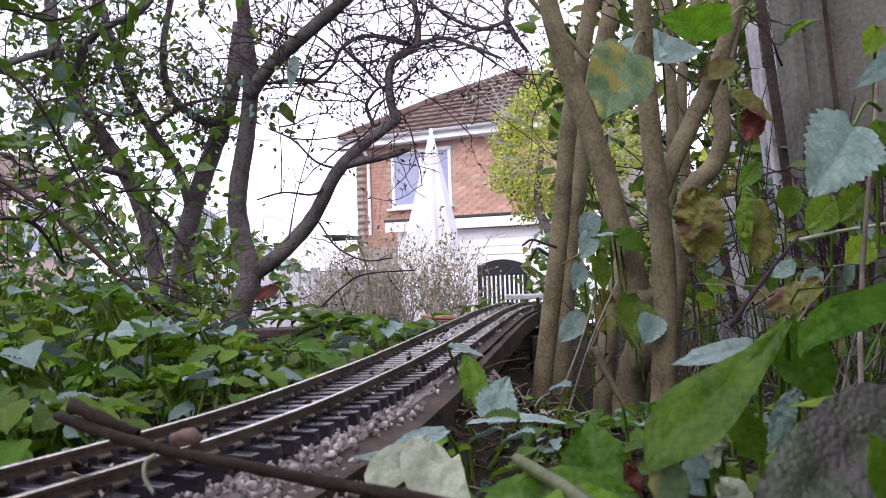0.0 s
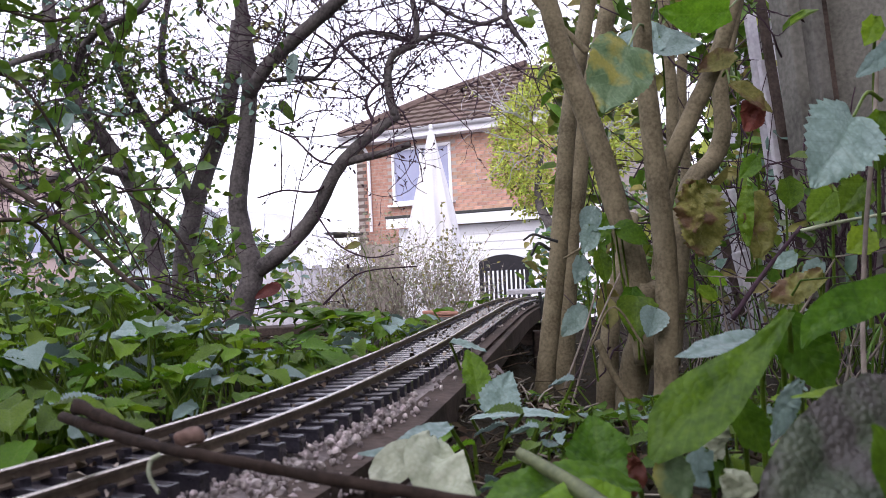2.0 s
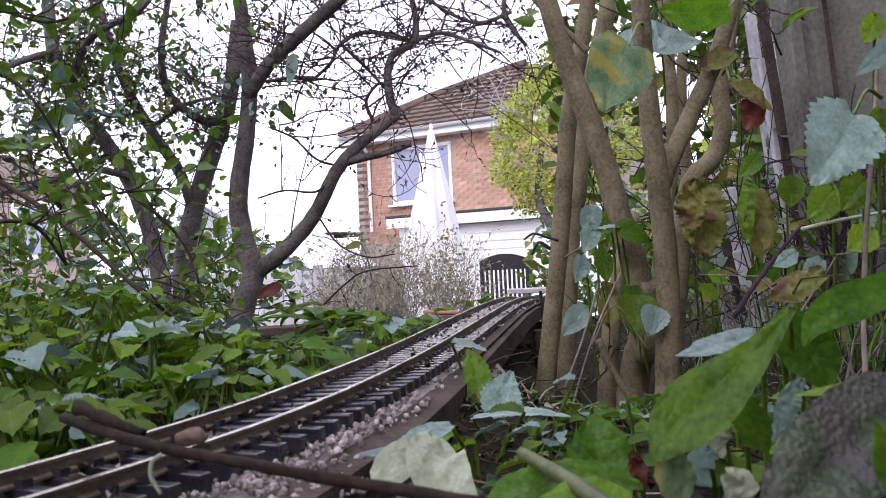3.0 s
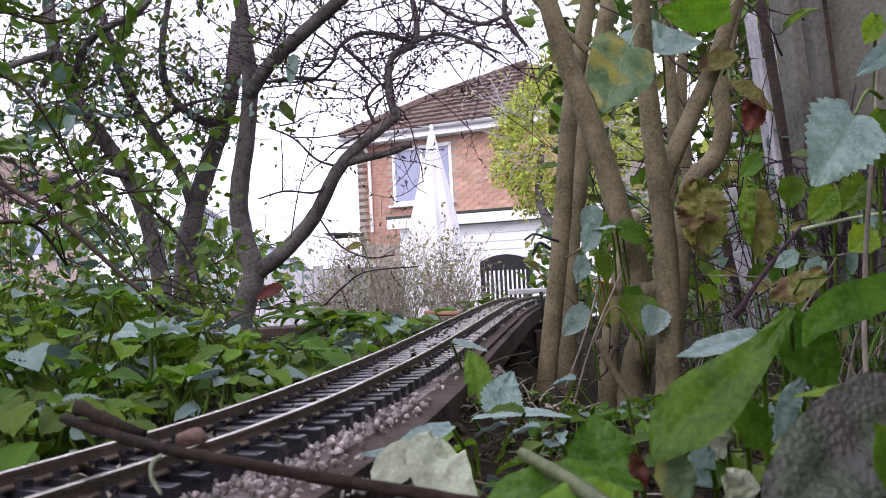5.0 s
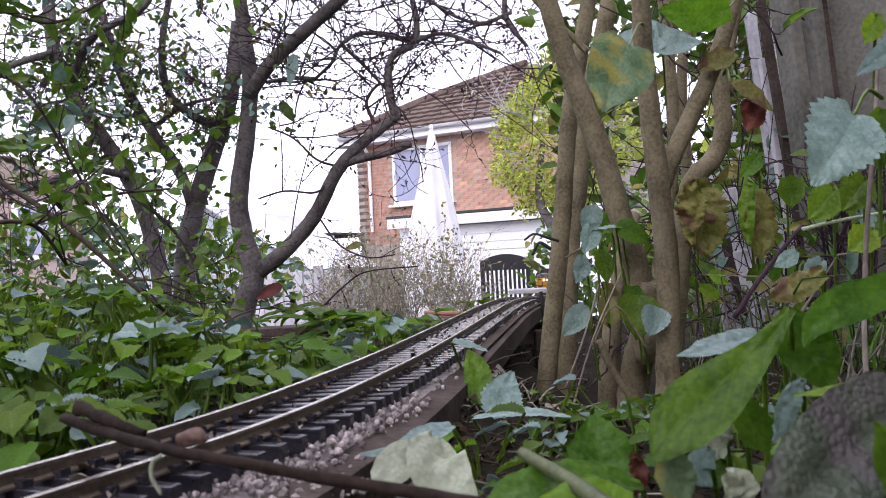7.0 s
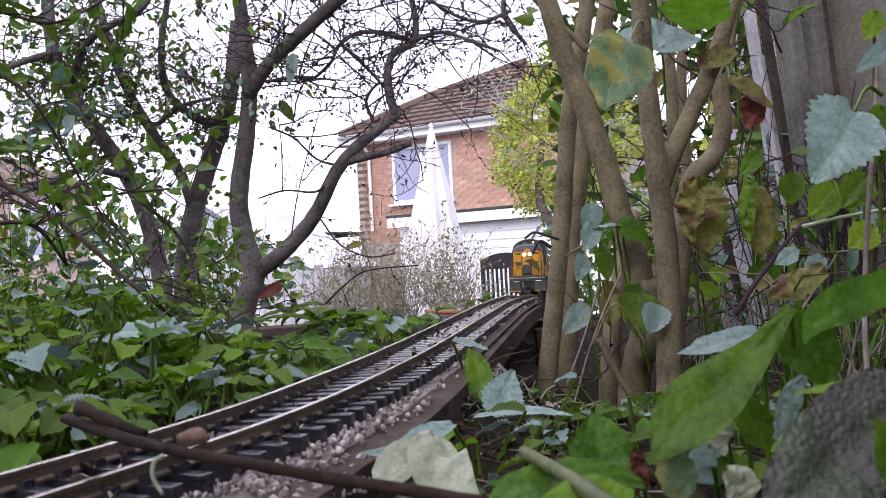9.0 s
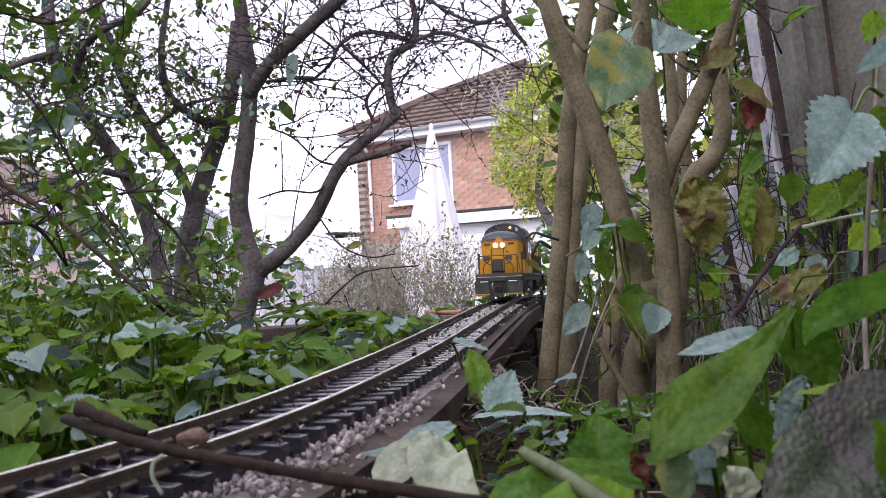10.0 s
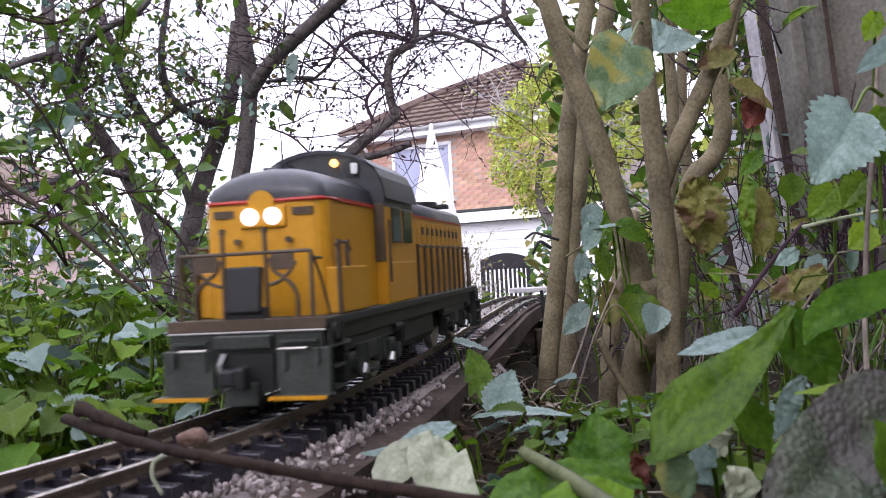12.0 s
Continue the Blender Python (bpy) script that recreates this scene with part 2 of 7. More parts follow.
L_CABLAMP = glow("lit_cab_lamp", (1.0, 0.5, 0.12), 3.0)


def T(x, y, z):
    return Matrix.Translation((x, y, z))


def hood(y0, y1, w, z0, z1, top, mi_split, dome_front=False):
    """A hood of half-width w from y0 to y1: upright sides to z1, then a rounded top; colour changes at mi_split."""
    bm, prof = bmesh.new(), [(w, z0), (w, mi_split), (w, mi_split + 0.0001)]
    for k in range(0, 9):
        a = k / 8 * math.pi
        prof.append((w * math.cos(a) if 0 < k < 8 else w * (1 if k == 0 else -1), z1 + (top - z1) * math.sin(a) ** 0.7))
    prof += [(-w, mi_split + 0.0001), (-w, mi_split), (-w, z0)]
    ys = [(y0, 1.0, 0.0), (y1, 1.0, 0.0)]
    if dome_front:
        ys = [(y0, 1, 0)] + [(y1 - 0.024 + 0.024 * math.sin(k / 8 * math.pi / 2), 1 - 0.012 * max(0, k / 8 - 0.5) ** 1.5 / w * 2.8, 0.85 * (1 - math.cos(k / 8 * math.pi / 2))) for k in range(9)]
    rings = []
    for y, sx, drop in ys:
        ring = []
        for x, z in prof:
            zz = z if z <= z1 else z1 + (z - z1) * (1 - drop)
            ring.append(bm.verts.new((x * sx, y, zz)))
        rings.append(ring)
    for a, b in zip(rings, rings[1:]):
        for i in range(len(prof) - 1):
            f = bm.faces.new((a[i], b[i], b[i + 1], a[i + 1]))
            f.material_index = 0 if (a[i].co.z + a[i + 1].co.z) / 2 < mi_split else 1
            f.smooth = f.material_index == 1
    for ring, flip in ((rings[0], False), (rings[-1], True)):
        n = len(prof)
        for i in range(n // 2):
            q = [ring[i], ring[i + 1], ring[n - 2 - i], ring[n - 1 - i]] if n - 2 - i > i + 1 else [ring[i], ring[i + 1], ring[n - 1 - i]]
            f = bm.faces.new(q if flip else q[::-1])
            f.material_index = 0 if ring[i].co.z < mi_split else 1
    bmesh.ops.recalc_face_normals(bm, faces=bm.faces[:])
    return bm


def rod(bm, pts, r=0.0011, n=6):
    return tube(bm, pts, r, r, n)


def build_loco():
    lo = new("locomotive")
    tagged(lo, "yellow and grey model diesel locomotive with lit headlamps on the track", "model locomotive")
    F, B, DZ = 0.268, -0.268, 0.0545
    # deck and frame
    bm = bmesh.new()
    box(bm, (0.096, 0.532, 0.006), T(0, 0, DZ - 0.003), 0.0012)
    box(bm, (0.088, 0.50, 0.010), T(0, 0, DZ - 0.011), 0.001)
    part("frame", bm, L_DARK, lo, "dark grey underframe and running boards")
    bm = bmesh.new()
    box(bm, (0.0965, 0.0016, 0.0065), T(0, F - 0.0012, DZ - 0.0025), 0.0004)
    part("deck_edge", bm, L_BROWN, lo, "brown deck edge")
    bm = bmesh.new()
    box(bm, (0.0965, 0.0024, 0.0012), T(0, F - 0.0010, DZ - 0.0066), 0.0003)
    part("edge_line", bm, L_STEEL, lo, "pale thin line under the deck edge")
    for sx in (-1, 1):
        bm = bmesh.new()
        rod(bm, [(sx * 0.022, F + 0.0008, 0.0385), (sx * 0.022, F + 0.005, 0.0385), (sx * 0.038, F + 0.005, 0.0385), (sx * 0.038, F + 0.0008, 0.0385)], 0.0009)
        part("handhold", bm, L_STEEL, lo, "pale worn handhold bar")
    # fuel tank
    bm = bmesh.new()
    box(bm, (0.078, 0.12, 0.026), T(0, 0, 0.028), 0.006)
    part("fuel_tank", bm, L_BLACK, lo)
    # hoods
    part("short_hood", hood(F - 0.142, F - 0.034, 0.0395, DZ, 0.1255, 0.1465, 0.1245, True), [L_YELLOW, L_GREY], lo, "yellow short hood with rounded grey top")
    long_hood = part("long_hood", hood(B + 0.03, F - 0.225, 0.0375, DZ, 0.1255, 0.143, 0.1245), [L_YELLOW, L_GREY], lo, "yellow long hood with grey top")
    for k in range(11):
        for sx in (-1, 1):
            part("hood_door", box(bmesh.new(), (0.0014, 0.019, 0.056), T(sx * 0.0376, -0.212 + k * 0.0215, 0.092), 0.0005), L_YELLOW, long_hood)
    for k in range(9):
        bm = bmesh.new()
        box(bm, (0.0012, 0.008, 0.007), T(-0.0385, -0.2 + k * 0.021, 0.112))
        part("lettering_bar", bm, L_BROWN, long_hood, "brown lettering bar")
    bm = bmesh.new()
    for sx in (-1, 1):
        box(bm, (0.0012, 0.30, 0.0016), T(sx * 0.0377, -0.09, 0.1245))
    part("red_stripe", bm, L_RED, long_hood)
    # red line round the short hood
    bm = bmesh.new()
    for sx in (-1, 1):
        box(bm, (0.0014, 0.084, 0.0024), T(sx * 0.0397, F - 0.100, 0.1245))
    pts = [(0.0397, F - 0.058, 0.1245), (0.0392, F - 0.044, 0.1245), (0.0378, F - 0.0385, 0.1245), (0.0345, F - 0.0335, 0.1245), (-0.0345, F - 0.0335, 0.1245), (-0.0378, F - 0.0385, 0.1245),
           (-0.0392, F - 0.044, 0.1245), (-0.0397, F - 0.058, 0.1245)]
    rod(bm, pts, 0.0012)
    part("red_stripe", bm, L_RED, lo)
    # exhaust stack and fans
    bm = bmesh.new()
    box(bm, (0.022, 0.03, 0.008), T(0, -0.03, 0.145), 0.001)
    part("exhaust_stack", bm, L_BLACK, lo)
    bm = bmesh.new()
    cyl(bm, 0.024, 0.023, 0.006, T(0, -0.175, 0.145), 24)
    part("radiator_fan", bm, L_BLACK, lo)
    bm = bmesh.new()
    box(bm, (0.052, 0.016, 0.005), T(0, B + 0.045, 0.146), 0.001)
    part("number_board", bm, L_BLACK, lo)
    # cab with arched roof
    y0, y1, w = F - 0.226, F - 0.140, 0.0475
    bm, prof = bmesh.new(), [(w, DZ), (w, 0.1245), (w, 0.134)]
    for k in range(1, 12):
        a = k / 12 * math.pi
        prof.append((w * math.cos(a), 0.134 + 0.032 * math.sin(a) ** 0.85))
    prof += [(-w, 0.134), (-w, 0.1245), (-w, DZ)]
    ra = [bm.verts.new((x, y0, z)) for x, z in prof]
    rb = [bm.verts.new((x, y1, z)) for x, z in prof]
    n = len(prof)
    for i in range(n - 1):
        f = bm.faces.new((ra[i], rb[i], rb[i + 1], ra[i + 1]))
        f.material_index = 0 if i in (0, n - 2) else 1
    for ring in (ra, rb):
        for i in range(n // 2):
            q = [ring[i], ring[i + 1], ring[n - 2 - i], ring[n - 1 - i]] if n - 2 - i > i + 1 else [ring[i], ring[i + 1], ring[n - 1 - i]]
            bm.faces.new(q).material_index = 0 if i == 0 else 1
    bmesh.ops.recalc_face_normals(bm, faces=bm.faces[:])
    cab = part("cab", bm, [L_YELLOW, L_GREY], lo, "yellow cab with arched dark grey roof")
    bm = bmesh.new()
    rp = [(w + 0.003, 0.130), (w + 0.002, 0.136)] + [((w + 0.001) * math.cos(k / 12 * math.pi), 0.1355 + 0.0325 * math.sin(k / 12 * math.pi) ** 0.85) for k in range(1, 12)] + [(-w - 0.002, 0.136), (-w - 0.003, 0.130)]
    ra = [bm.verts.new((x, y0 - 0.006, z)) for x, z in rp]
    rb = [bm.verts.new((x, y1 + 0.005, z)) for x, z in rp]
    for i in range(len(rp) - 1):
        bm.faces.new((ra[i], rb[i], rb[i + 1], ra[i + 1]))
    bmesh.ops.solidify(bm, geom=bm.faces[:], thickness=0.0015)
    part("roof", bm, L_GREY, cab, "dark grey arched cab roof")
    for sx in (-1, 1):
        for yy, ww in ((y0 + 0.022, 0.026), (y0 + 0.056, 0.026)):
            bm = bmesh.new()
            box(bm, (0.002, ww, 0.026), T(sx * (w + 0.0002), yy, 0.112), 0.0006)
            part("window", bm, L_WINDOW, cab)
        bm = bmesh.new()
        box(bm, (0.008, 0.0016, 0.042), T(sx * 0.0432, y1 + 0.0006, 0.106), 0.0005)
        part("cab_door", bm, L_BROWN, cab, "dark narrow cab door")
        bm = bmesh.new()
        cyl(bm, 0.0065, 0.0065, 0.002, T(sx * 0.024, y1 + 0.0006, 0.1535) @ pose(0, 0, 0, 90), 16)
        part("front_window", bm, L_WINDOW, cab, "round-cornered cab front window")
    bm = bmesh.new()
    bmesh.ops.create_uvsphere(bm, u_segments=10, v_segments=6, radius=0.003, matrix=T(-0.012, y1 + 0.002, 0.158))
    part("cab_lamp", bm, L_CABLAMP, cab, "lit amber cab lamp")
    bm = bmesh.new()
    box(bm, (0.005, 0.003, 0.008), T(-0.027, y1 + 0.002, 0.153), 0.0008)
    part("sun_visor", bm, WHITE, cab, "small white visor at cab window")
    # horn on the hood top
    bm = bmesh.new()
    cyl(bm, 0.004, 0.004, 0.006, T(-0.002, F - 0.062, 0.147), 12)
    box(bm, (0.016, 0.012, 0.005), T(0.008, F - 0.078, 0.1475), 0.001)
    part("hood_fitting", bm, L_GREY, lo)
    # headlamps
    bm = bmesh.new()
    box(bm, (0.030, 0.003, 0.014), T(0, F - 0.0335, 0.1150), 0.0014)
    cyl(bm, 0.0085, 0.0065, 0.004, T(0, F - 0.0335, 0.1225) @ pose(0, 0, 0, 90), 20)
    hl = part("headlamp_housing", bm, L_YELLOW, lo, smooth=False)
    for sx in (-1, 1):
        bm = bmesh.new()
        bmesh.ops.create_uvsphere(bm, u_segments=20, v_segments=10, radius=0.0053, matrix=T(sx * 0.0073, F - 0.0305, 0.1150) @ Matrix.Diagonal((1, 0.35, 1, 1)))
        part("headlamp", bm, L_LAMP, hl, "lit round white headlamp", True)
        bm = bmesh.new()
        box(bm, (0.013, 0.001, 0.0045), T(sx * 0.0255, F - 0.0334, 0.1175))
        part("number_bar", bm, L_BROWN, lo, "brown lettering bar")
        bm = bmesh.new()
        cyl(bm, 0.002, 0.0016, 0.004, T(sx * 0.0165, F - 0.0325, 0.1005) @ pose(0, 0, 0, 90), 10)
        part("marker_lamp", bm, L_BROWN, lo)
    # lower boxes beside the short hood and under the cab
    for sx in (-1, 1):
        bm = bmesh.new()
        box(bm, (0.011, 0.05, 0.028), T(sx * 0.0425, F - 0.062, DZ + 0.0142), 0.001)
        part("battery_box", bm, L_YELLOW, lo)
        bm = bmesh.new()
        box(bm, (0.011, 0.085, 0.03), T(sx * 0.0425, y0 + 0.04, DZ + 0.0152), 0.001)
        part("battery_box", bm, L_YELLOW, lo)
    # end platforms: pilot plate, footboards, coupler, steps
    for e in (1, -1):
        yb = F * e
        pil = part("pilot", box(bmesh.new(), (0.092, 0.004, 0.032), T(0, yb - 0.003 * e, 0.033), 0.0008), L_DARK, lo, "dark grey pilot plate")
        bm = bmesh.new()
        box(bm, (0.034, 0.006, 0.008), T(0, yb + 0.001 * e, 0.0425), 0.001)
        part("buffer_plate", bm, L_PLATE, pil)
        # black slab on the plate stands in for the shaded recess round the coupler
        bm = bmesh.new()
        box(bm, (0.034, 0.003, 0.022), T(0, yb - 0.0002 * e, 0.025), 0.0)
        part("coupler_recess_shade", bm, L_BLACK, pil)
        for sx in (-1, 1):
            bm = bmesh.new()
            box(bm, (0.033, 0.013, 0.0016), T(sx * 0.0345, yb + 0.005 * e, 0.0125), 0.0004)
            part("footboard", bm, L_PLATE, pil)
            bm = bmesh.new()
            box(bm, (0.033, 0.0012, 0.0022), T(sx * 0.0345, yb + 0.0118 * e, 0.0122), 0.0)
            part("footboard_edge", bm, L_YELLOW, pil, "yellow painted edge")
            bm = bmesh.new()
            box(bm, (0.031, 0.002, 0.026), T(sx * 0.035, yb + 0.0005 * e, 0.0255), 0.0006)
            box(bm, (0.022, 0.004, 0.0016), T(sx * 0.033, yb + 0.002 * e, 0.0425), 0.0)
            box(bm, (0.003, 0.004, 0.010), T(sx * 0.024, yb + 0.002 * e, 0.032), 0.0)
            box(bm, (0.003, 0.004, 0.008), T(sx * 0.043, yb + 0.002 * e, 0.034), 0.0)
            part("step_plate", bm, L_PLATE, pil)
            bm = bmesh.new()
            for k in range(3):
                box(bm, (0.010, 0.022, 0.0014), T(sx * 0.0455, yb - 0.017 * e, 0.014 + 0.012 * k), 0.0003)
            box(bm, (0.008, 0.0014, 0.042), T(sx * 0.0455, yb - 0.0065 * e, 0.030))
            box(bm, (0.008, 0.0014, 0.042), T(sx * 0.0455, yb - 0.0285 * e, 0.030))
            part("side_steps", bm, L_DARK, lo)
            bm = bmesh.new()
            cyl(bm, 0.005, 0.005, 0.004, T(sx * 0.0478, yb - 0.017 * e, 0.046) @ pose(0, 0, 0, 0, 90), 14)
            part("frame_ring", bm, L_DARK, lo)
        bm = bmesh.new()
        box(bm, (0.020, 0.006, 0.013), T(0.001, yb + 0.004 * e, 0.0135), 0.0012)
        part("centre_step", bm, L_PLATE, pil, "lighter grey step block")
        bm = bmesh.new()
        box(bm, (0.010, 0.018, 0.010), T(0.004, yb + 0.009 * e, 0.024), 0.002)
        box(bm, (0.006, 0.010, 0.013), T(-0.005, yb + 0.016 * e, 0.024), 0.002)
        part("coupler", bm, L_BLACK, lo)
        bm = bmesh.new()
        rod(bm, [(0.012, yb + 0.003 * e, 0.036), (0.013, yb + 0.007 * e, 0.03), (0.011, yb + 0.008 * e, 0.022), (0.008, yb + 0.007 * e, 0.017)], 0.0016)
        part("air_hose", bm, L_STEEL, lo)
        # end railing with curved middle and the black box
        yr, top = yb - 0.004 * e, 0.0925

        def bar(name, pts, r):
            part(name, rod(bmesh.new(), pts, r, 8), L_BROWN, lo, "dark bronze railing bar")
        bar("end_railing", [(-0.040, yr, top), (0.040, yr, top)], 0.0011)
        for x in (-0.040, 0.040):
            bar("railing_post", [(x, yr, DZ), (x, yr, top)], 0.0012)
        for sx in (-1, 1):
            bar("railing_post", [(sx * 0.013, yr, DZ), (sx * 0.013, yr, top + 0.012)], 0.0013)
            part("post_knob", cyl(bmesh.new(), 0.0019, 0.0019, 0.003, T(sx * 0.013, yr, top + 0.013), 10), L_BROWN, lo)
            bar("railing_brace", fine([(sx * 0.031, yr, DZ), (sx * 0.031, yr, 0.068), (sx * 0.026, yr, 0.076), (sx * 0.018, yr, 0.082), (sx * 0.015, yr, 0.089)], 4), 0.0012)
            bar("railing_brace", fine([(sx * 0.015, yr, 0.074), (sx * 0.021, yr, 0.076), (sx * 0.027, yr, 0.081), (sx * 0.031, yr, 0.087)], 4), 0.0012)
            part("railing_plate", box(bmesh.new(), (0.014, 0.0015, 0.009), T(sx * 0.023, yr, 0.087), 0.0004), L_BROWN, lo)
        bm = bmesh.new()
        box(bm, (0.022, 0.005, 0.027), T(0, yr + 0.002 * e, DZ + 0.017) @ pose(0, 0, 0, 8 * e), 0.0015)
        box(bm, (0.026, 0.007, 0.007), T(0, yr, DZ + 0.0035), 0.0008)
        part("drop_step", bm, L_BLACK, lo, "black drop step plate")
        for sx in (-1, 1):
            bar("grab_rail", [(sx * 0.040, yr, top), (sx * 0.042, yr - 0.010 * e, 0.077), (sx * 0.044, yr - 0.018 * e, DZ)], 0.0009)
        bar("grab_rail", [(-0.040, yr, top - 0.004), (-0.036, yr - 0.028 * e, top - 0.004)], 0.0009)
    # side stanchions: each a flat post with a rail along the top
    for sx in (-1, 1):
        ys = [F - 0.035, F - 0.052] + [F - 0.245 - k * 0.0265 for k in range(10)]
        for k, yy in enumerate(ys):
            bm = bmesh.new()
            box(bm, (0.0022, 0.0042, 0.042), T(sx * 0.0462, yy, DZ + 0.021), 0.0005)
            cyl(bm, 0.0016, 0.0016, 0.003, T(sx * 0.0462, yy, DZ + 0.043), 8)
            part("stanchion", bm, L_BROWN, lo)
        bm = bmesh.new()
        rod(bm, [(sx * 0.0462, F - 0.245, DZ + 0.043), (sx * 0.0462, F - 0.245 - 9 * 0.0265, DZ + 0.043)], 0.001)
        rod(bm, [(sx * 0.0462, F - 0.030, DZ + 0.041), (sx * 0.0462, F - 0.035, DZ + 0.043), (sx * 0.0462, F - 0.052, DZ + 0.043), (sx * 0.0462, F - 0.058, DZ + 0.038)], 0.001)
        part("handrail", bm, L_BROWN, lo)
        bm = bmesh.new()
        rod(bm, [(sx * 0.0492, y1 - 0.004, 0.07), (sx * 0.0492, y1 - 0.004, 0.115)], 0.0009)
        part("cab_grab_rail", bm, L_BROWN, lo)
    # trucks
    axles = []
    for e in (1, -1):
        yc = 0.157 * e
        truck = part("truck", box(bmesh.new(), (0.05, 0.1, 0.012), T(0, yc, 0.03), 0.002), L_BLACK, lo, "black four-wheel truck")
        for sx in (-1, 1):
            bm = bmesh.new()
            box(bm, (0.006, 0.125, 0.008), T(sx * 0.038, yc, 0.034), 0.0015)
            box(bm, (0.006, 0.05, 0.014), T(sx * 0.039, yc, 0.026), 0.002)
            for k in (-1, 1):
                box(bm, (0.009, 0.018, 0.018), T(sx * 0.039, yc + k * 0.049, 0.020), 0.002)
                cyl(bm, 0.006, 0.005, 0.006, T(sx * 0.0455, yc + k * 0.049, 0.020) @ pose(0, 0, 0, 0, 90), 12)
                for j in (-1, 1):
                    cyl(bm, 0.0045, 0.0045, 0.016, T(sx * 0.0395, yc + k * 0.022 + j * 0.006, 0.024), 8)
                cyl(bm, 0.0035, 0.0035, 0.02, T(sx * 0.042, yc + k * 0.066, 0.036) @ pose(0, 0, 0, 90), 8)
            box(bm, (0.004, 0.02, 0.003), T(sx * 0.042, yc, 0.012), 0.0005)
            part("side_frame", bm, L_DARK, truck, "grey cast truck side frame")
            for k in (-1, 1):
                bm = bmesh.new()
                cyl(bm, 0.003, 0.0022, 0.007, T(sx * 0.046, yc + k * 0.034, 0.016) @ pose(0, 0, 0, 35), 10)
                part("brake_cylinder", bm, L_STEEL, truck)
        for k in (-1, 1):
            ax = part("wheelset", cyl(bmesh.new(), 0.003, 0.003, 0.05, pose(0, 0, 0, 0, 90), 8), L_BLACK, lo)
            for sx in (-1, 1):
                bm = bmesh.new()
                cyl(bm, 0.0185, 0.0185, 0.005, T(sx * 0.0255, 0, 0) @ pose(0, 0, 0, 0, 90), 28)
                cyl(bm, 0.0205, 0.0205, 0.0015, T(sx * 0.0222, 0, 0) @ pose(0, 0, 0, 0, 90), 28)
                for j in range(6):
                    box(bm, (0.0056, 0.003, 0.010), T(sx * 0.0256, 0, 0) @ pose(0, 0, 0, j * 60) @ T(0, 0, 0.010))
                part("wheel", bm, L_STEEL, ax)
            axles.append((ax, (0, yc + k * 0.049, 0.0188)))
    return lo, axles


loco, axles = build_loco()

# ---------------------------------------------------------------- house at the garden's end
HOUSE = Matrix.Translation((-2.14, 19.0, 0)) @ Matrix.Rotation(radians(-28), 4, "Z")


def thing(name, label, category, m=None, group=""):
    ob = new(name)
    if m is not None:
        ob.matrix_basis = m
    return tagged(ob, label, category, group)


def brick_mesh(l, w, h):
    bm = bmesh.new()
    box(bm, (l, w, h))
    me = bpy.data.meshes.new("brick")
    bm.to_mesh(me)
    bm.free()
    me.materials.append(BRICK)
    return me


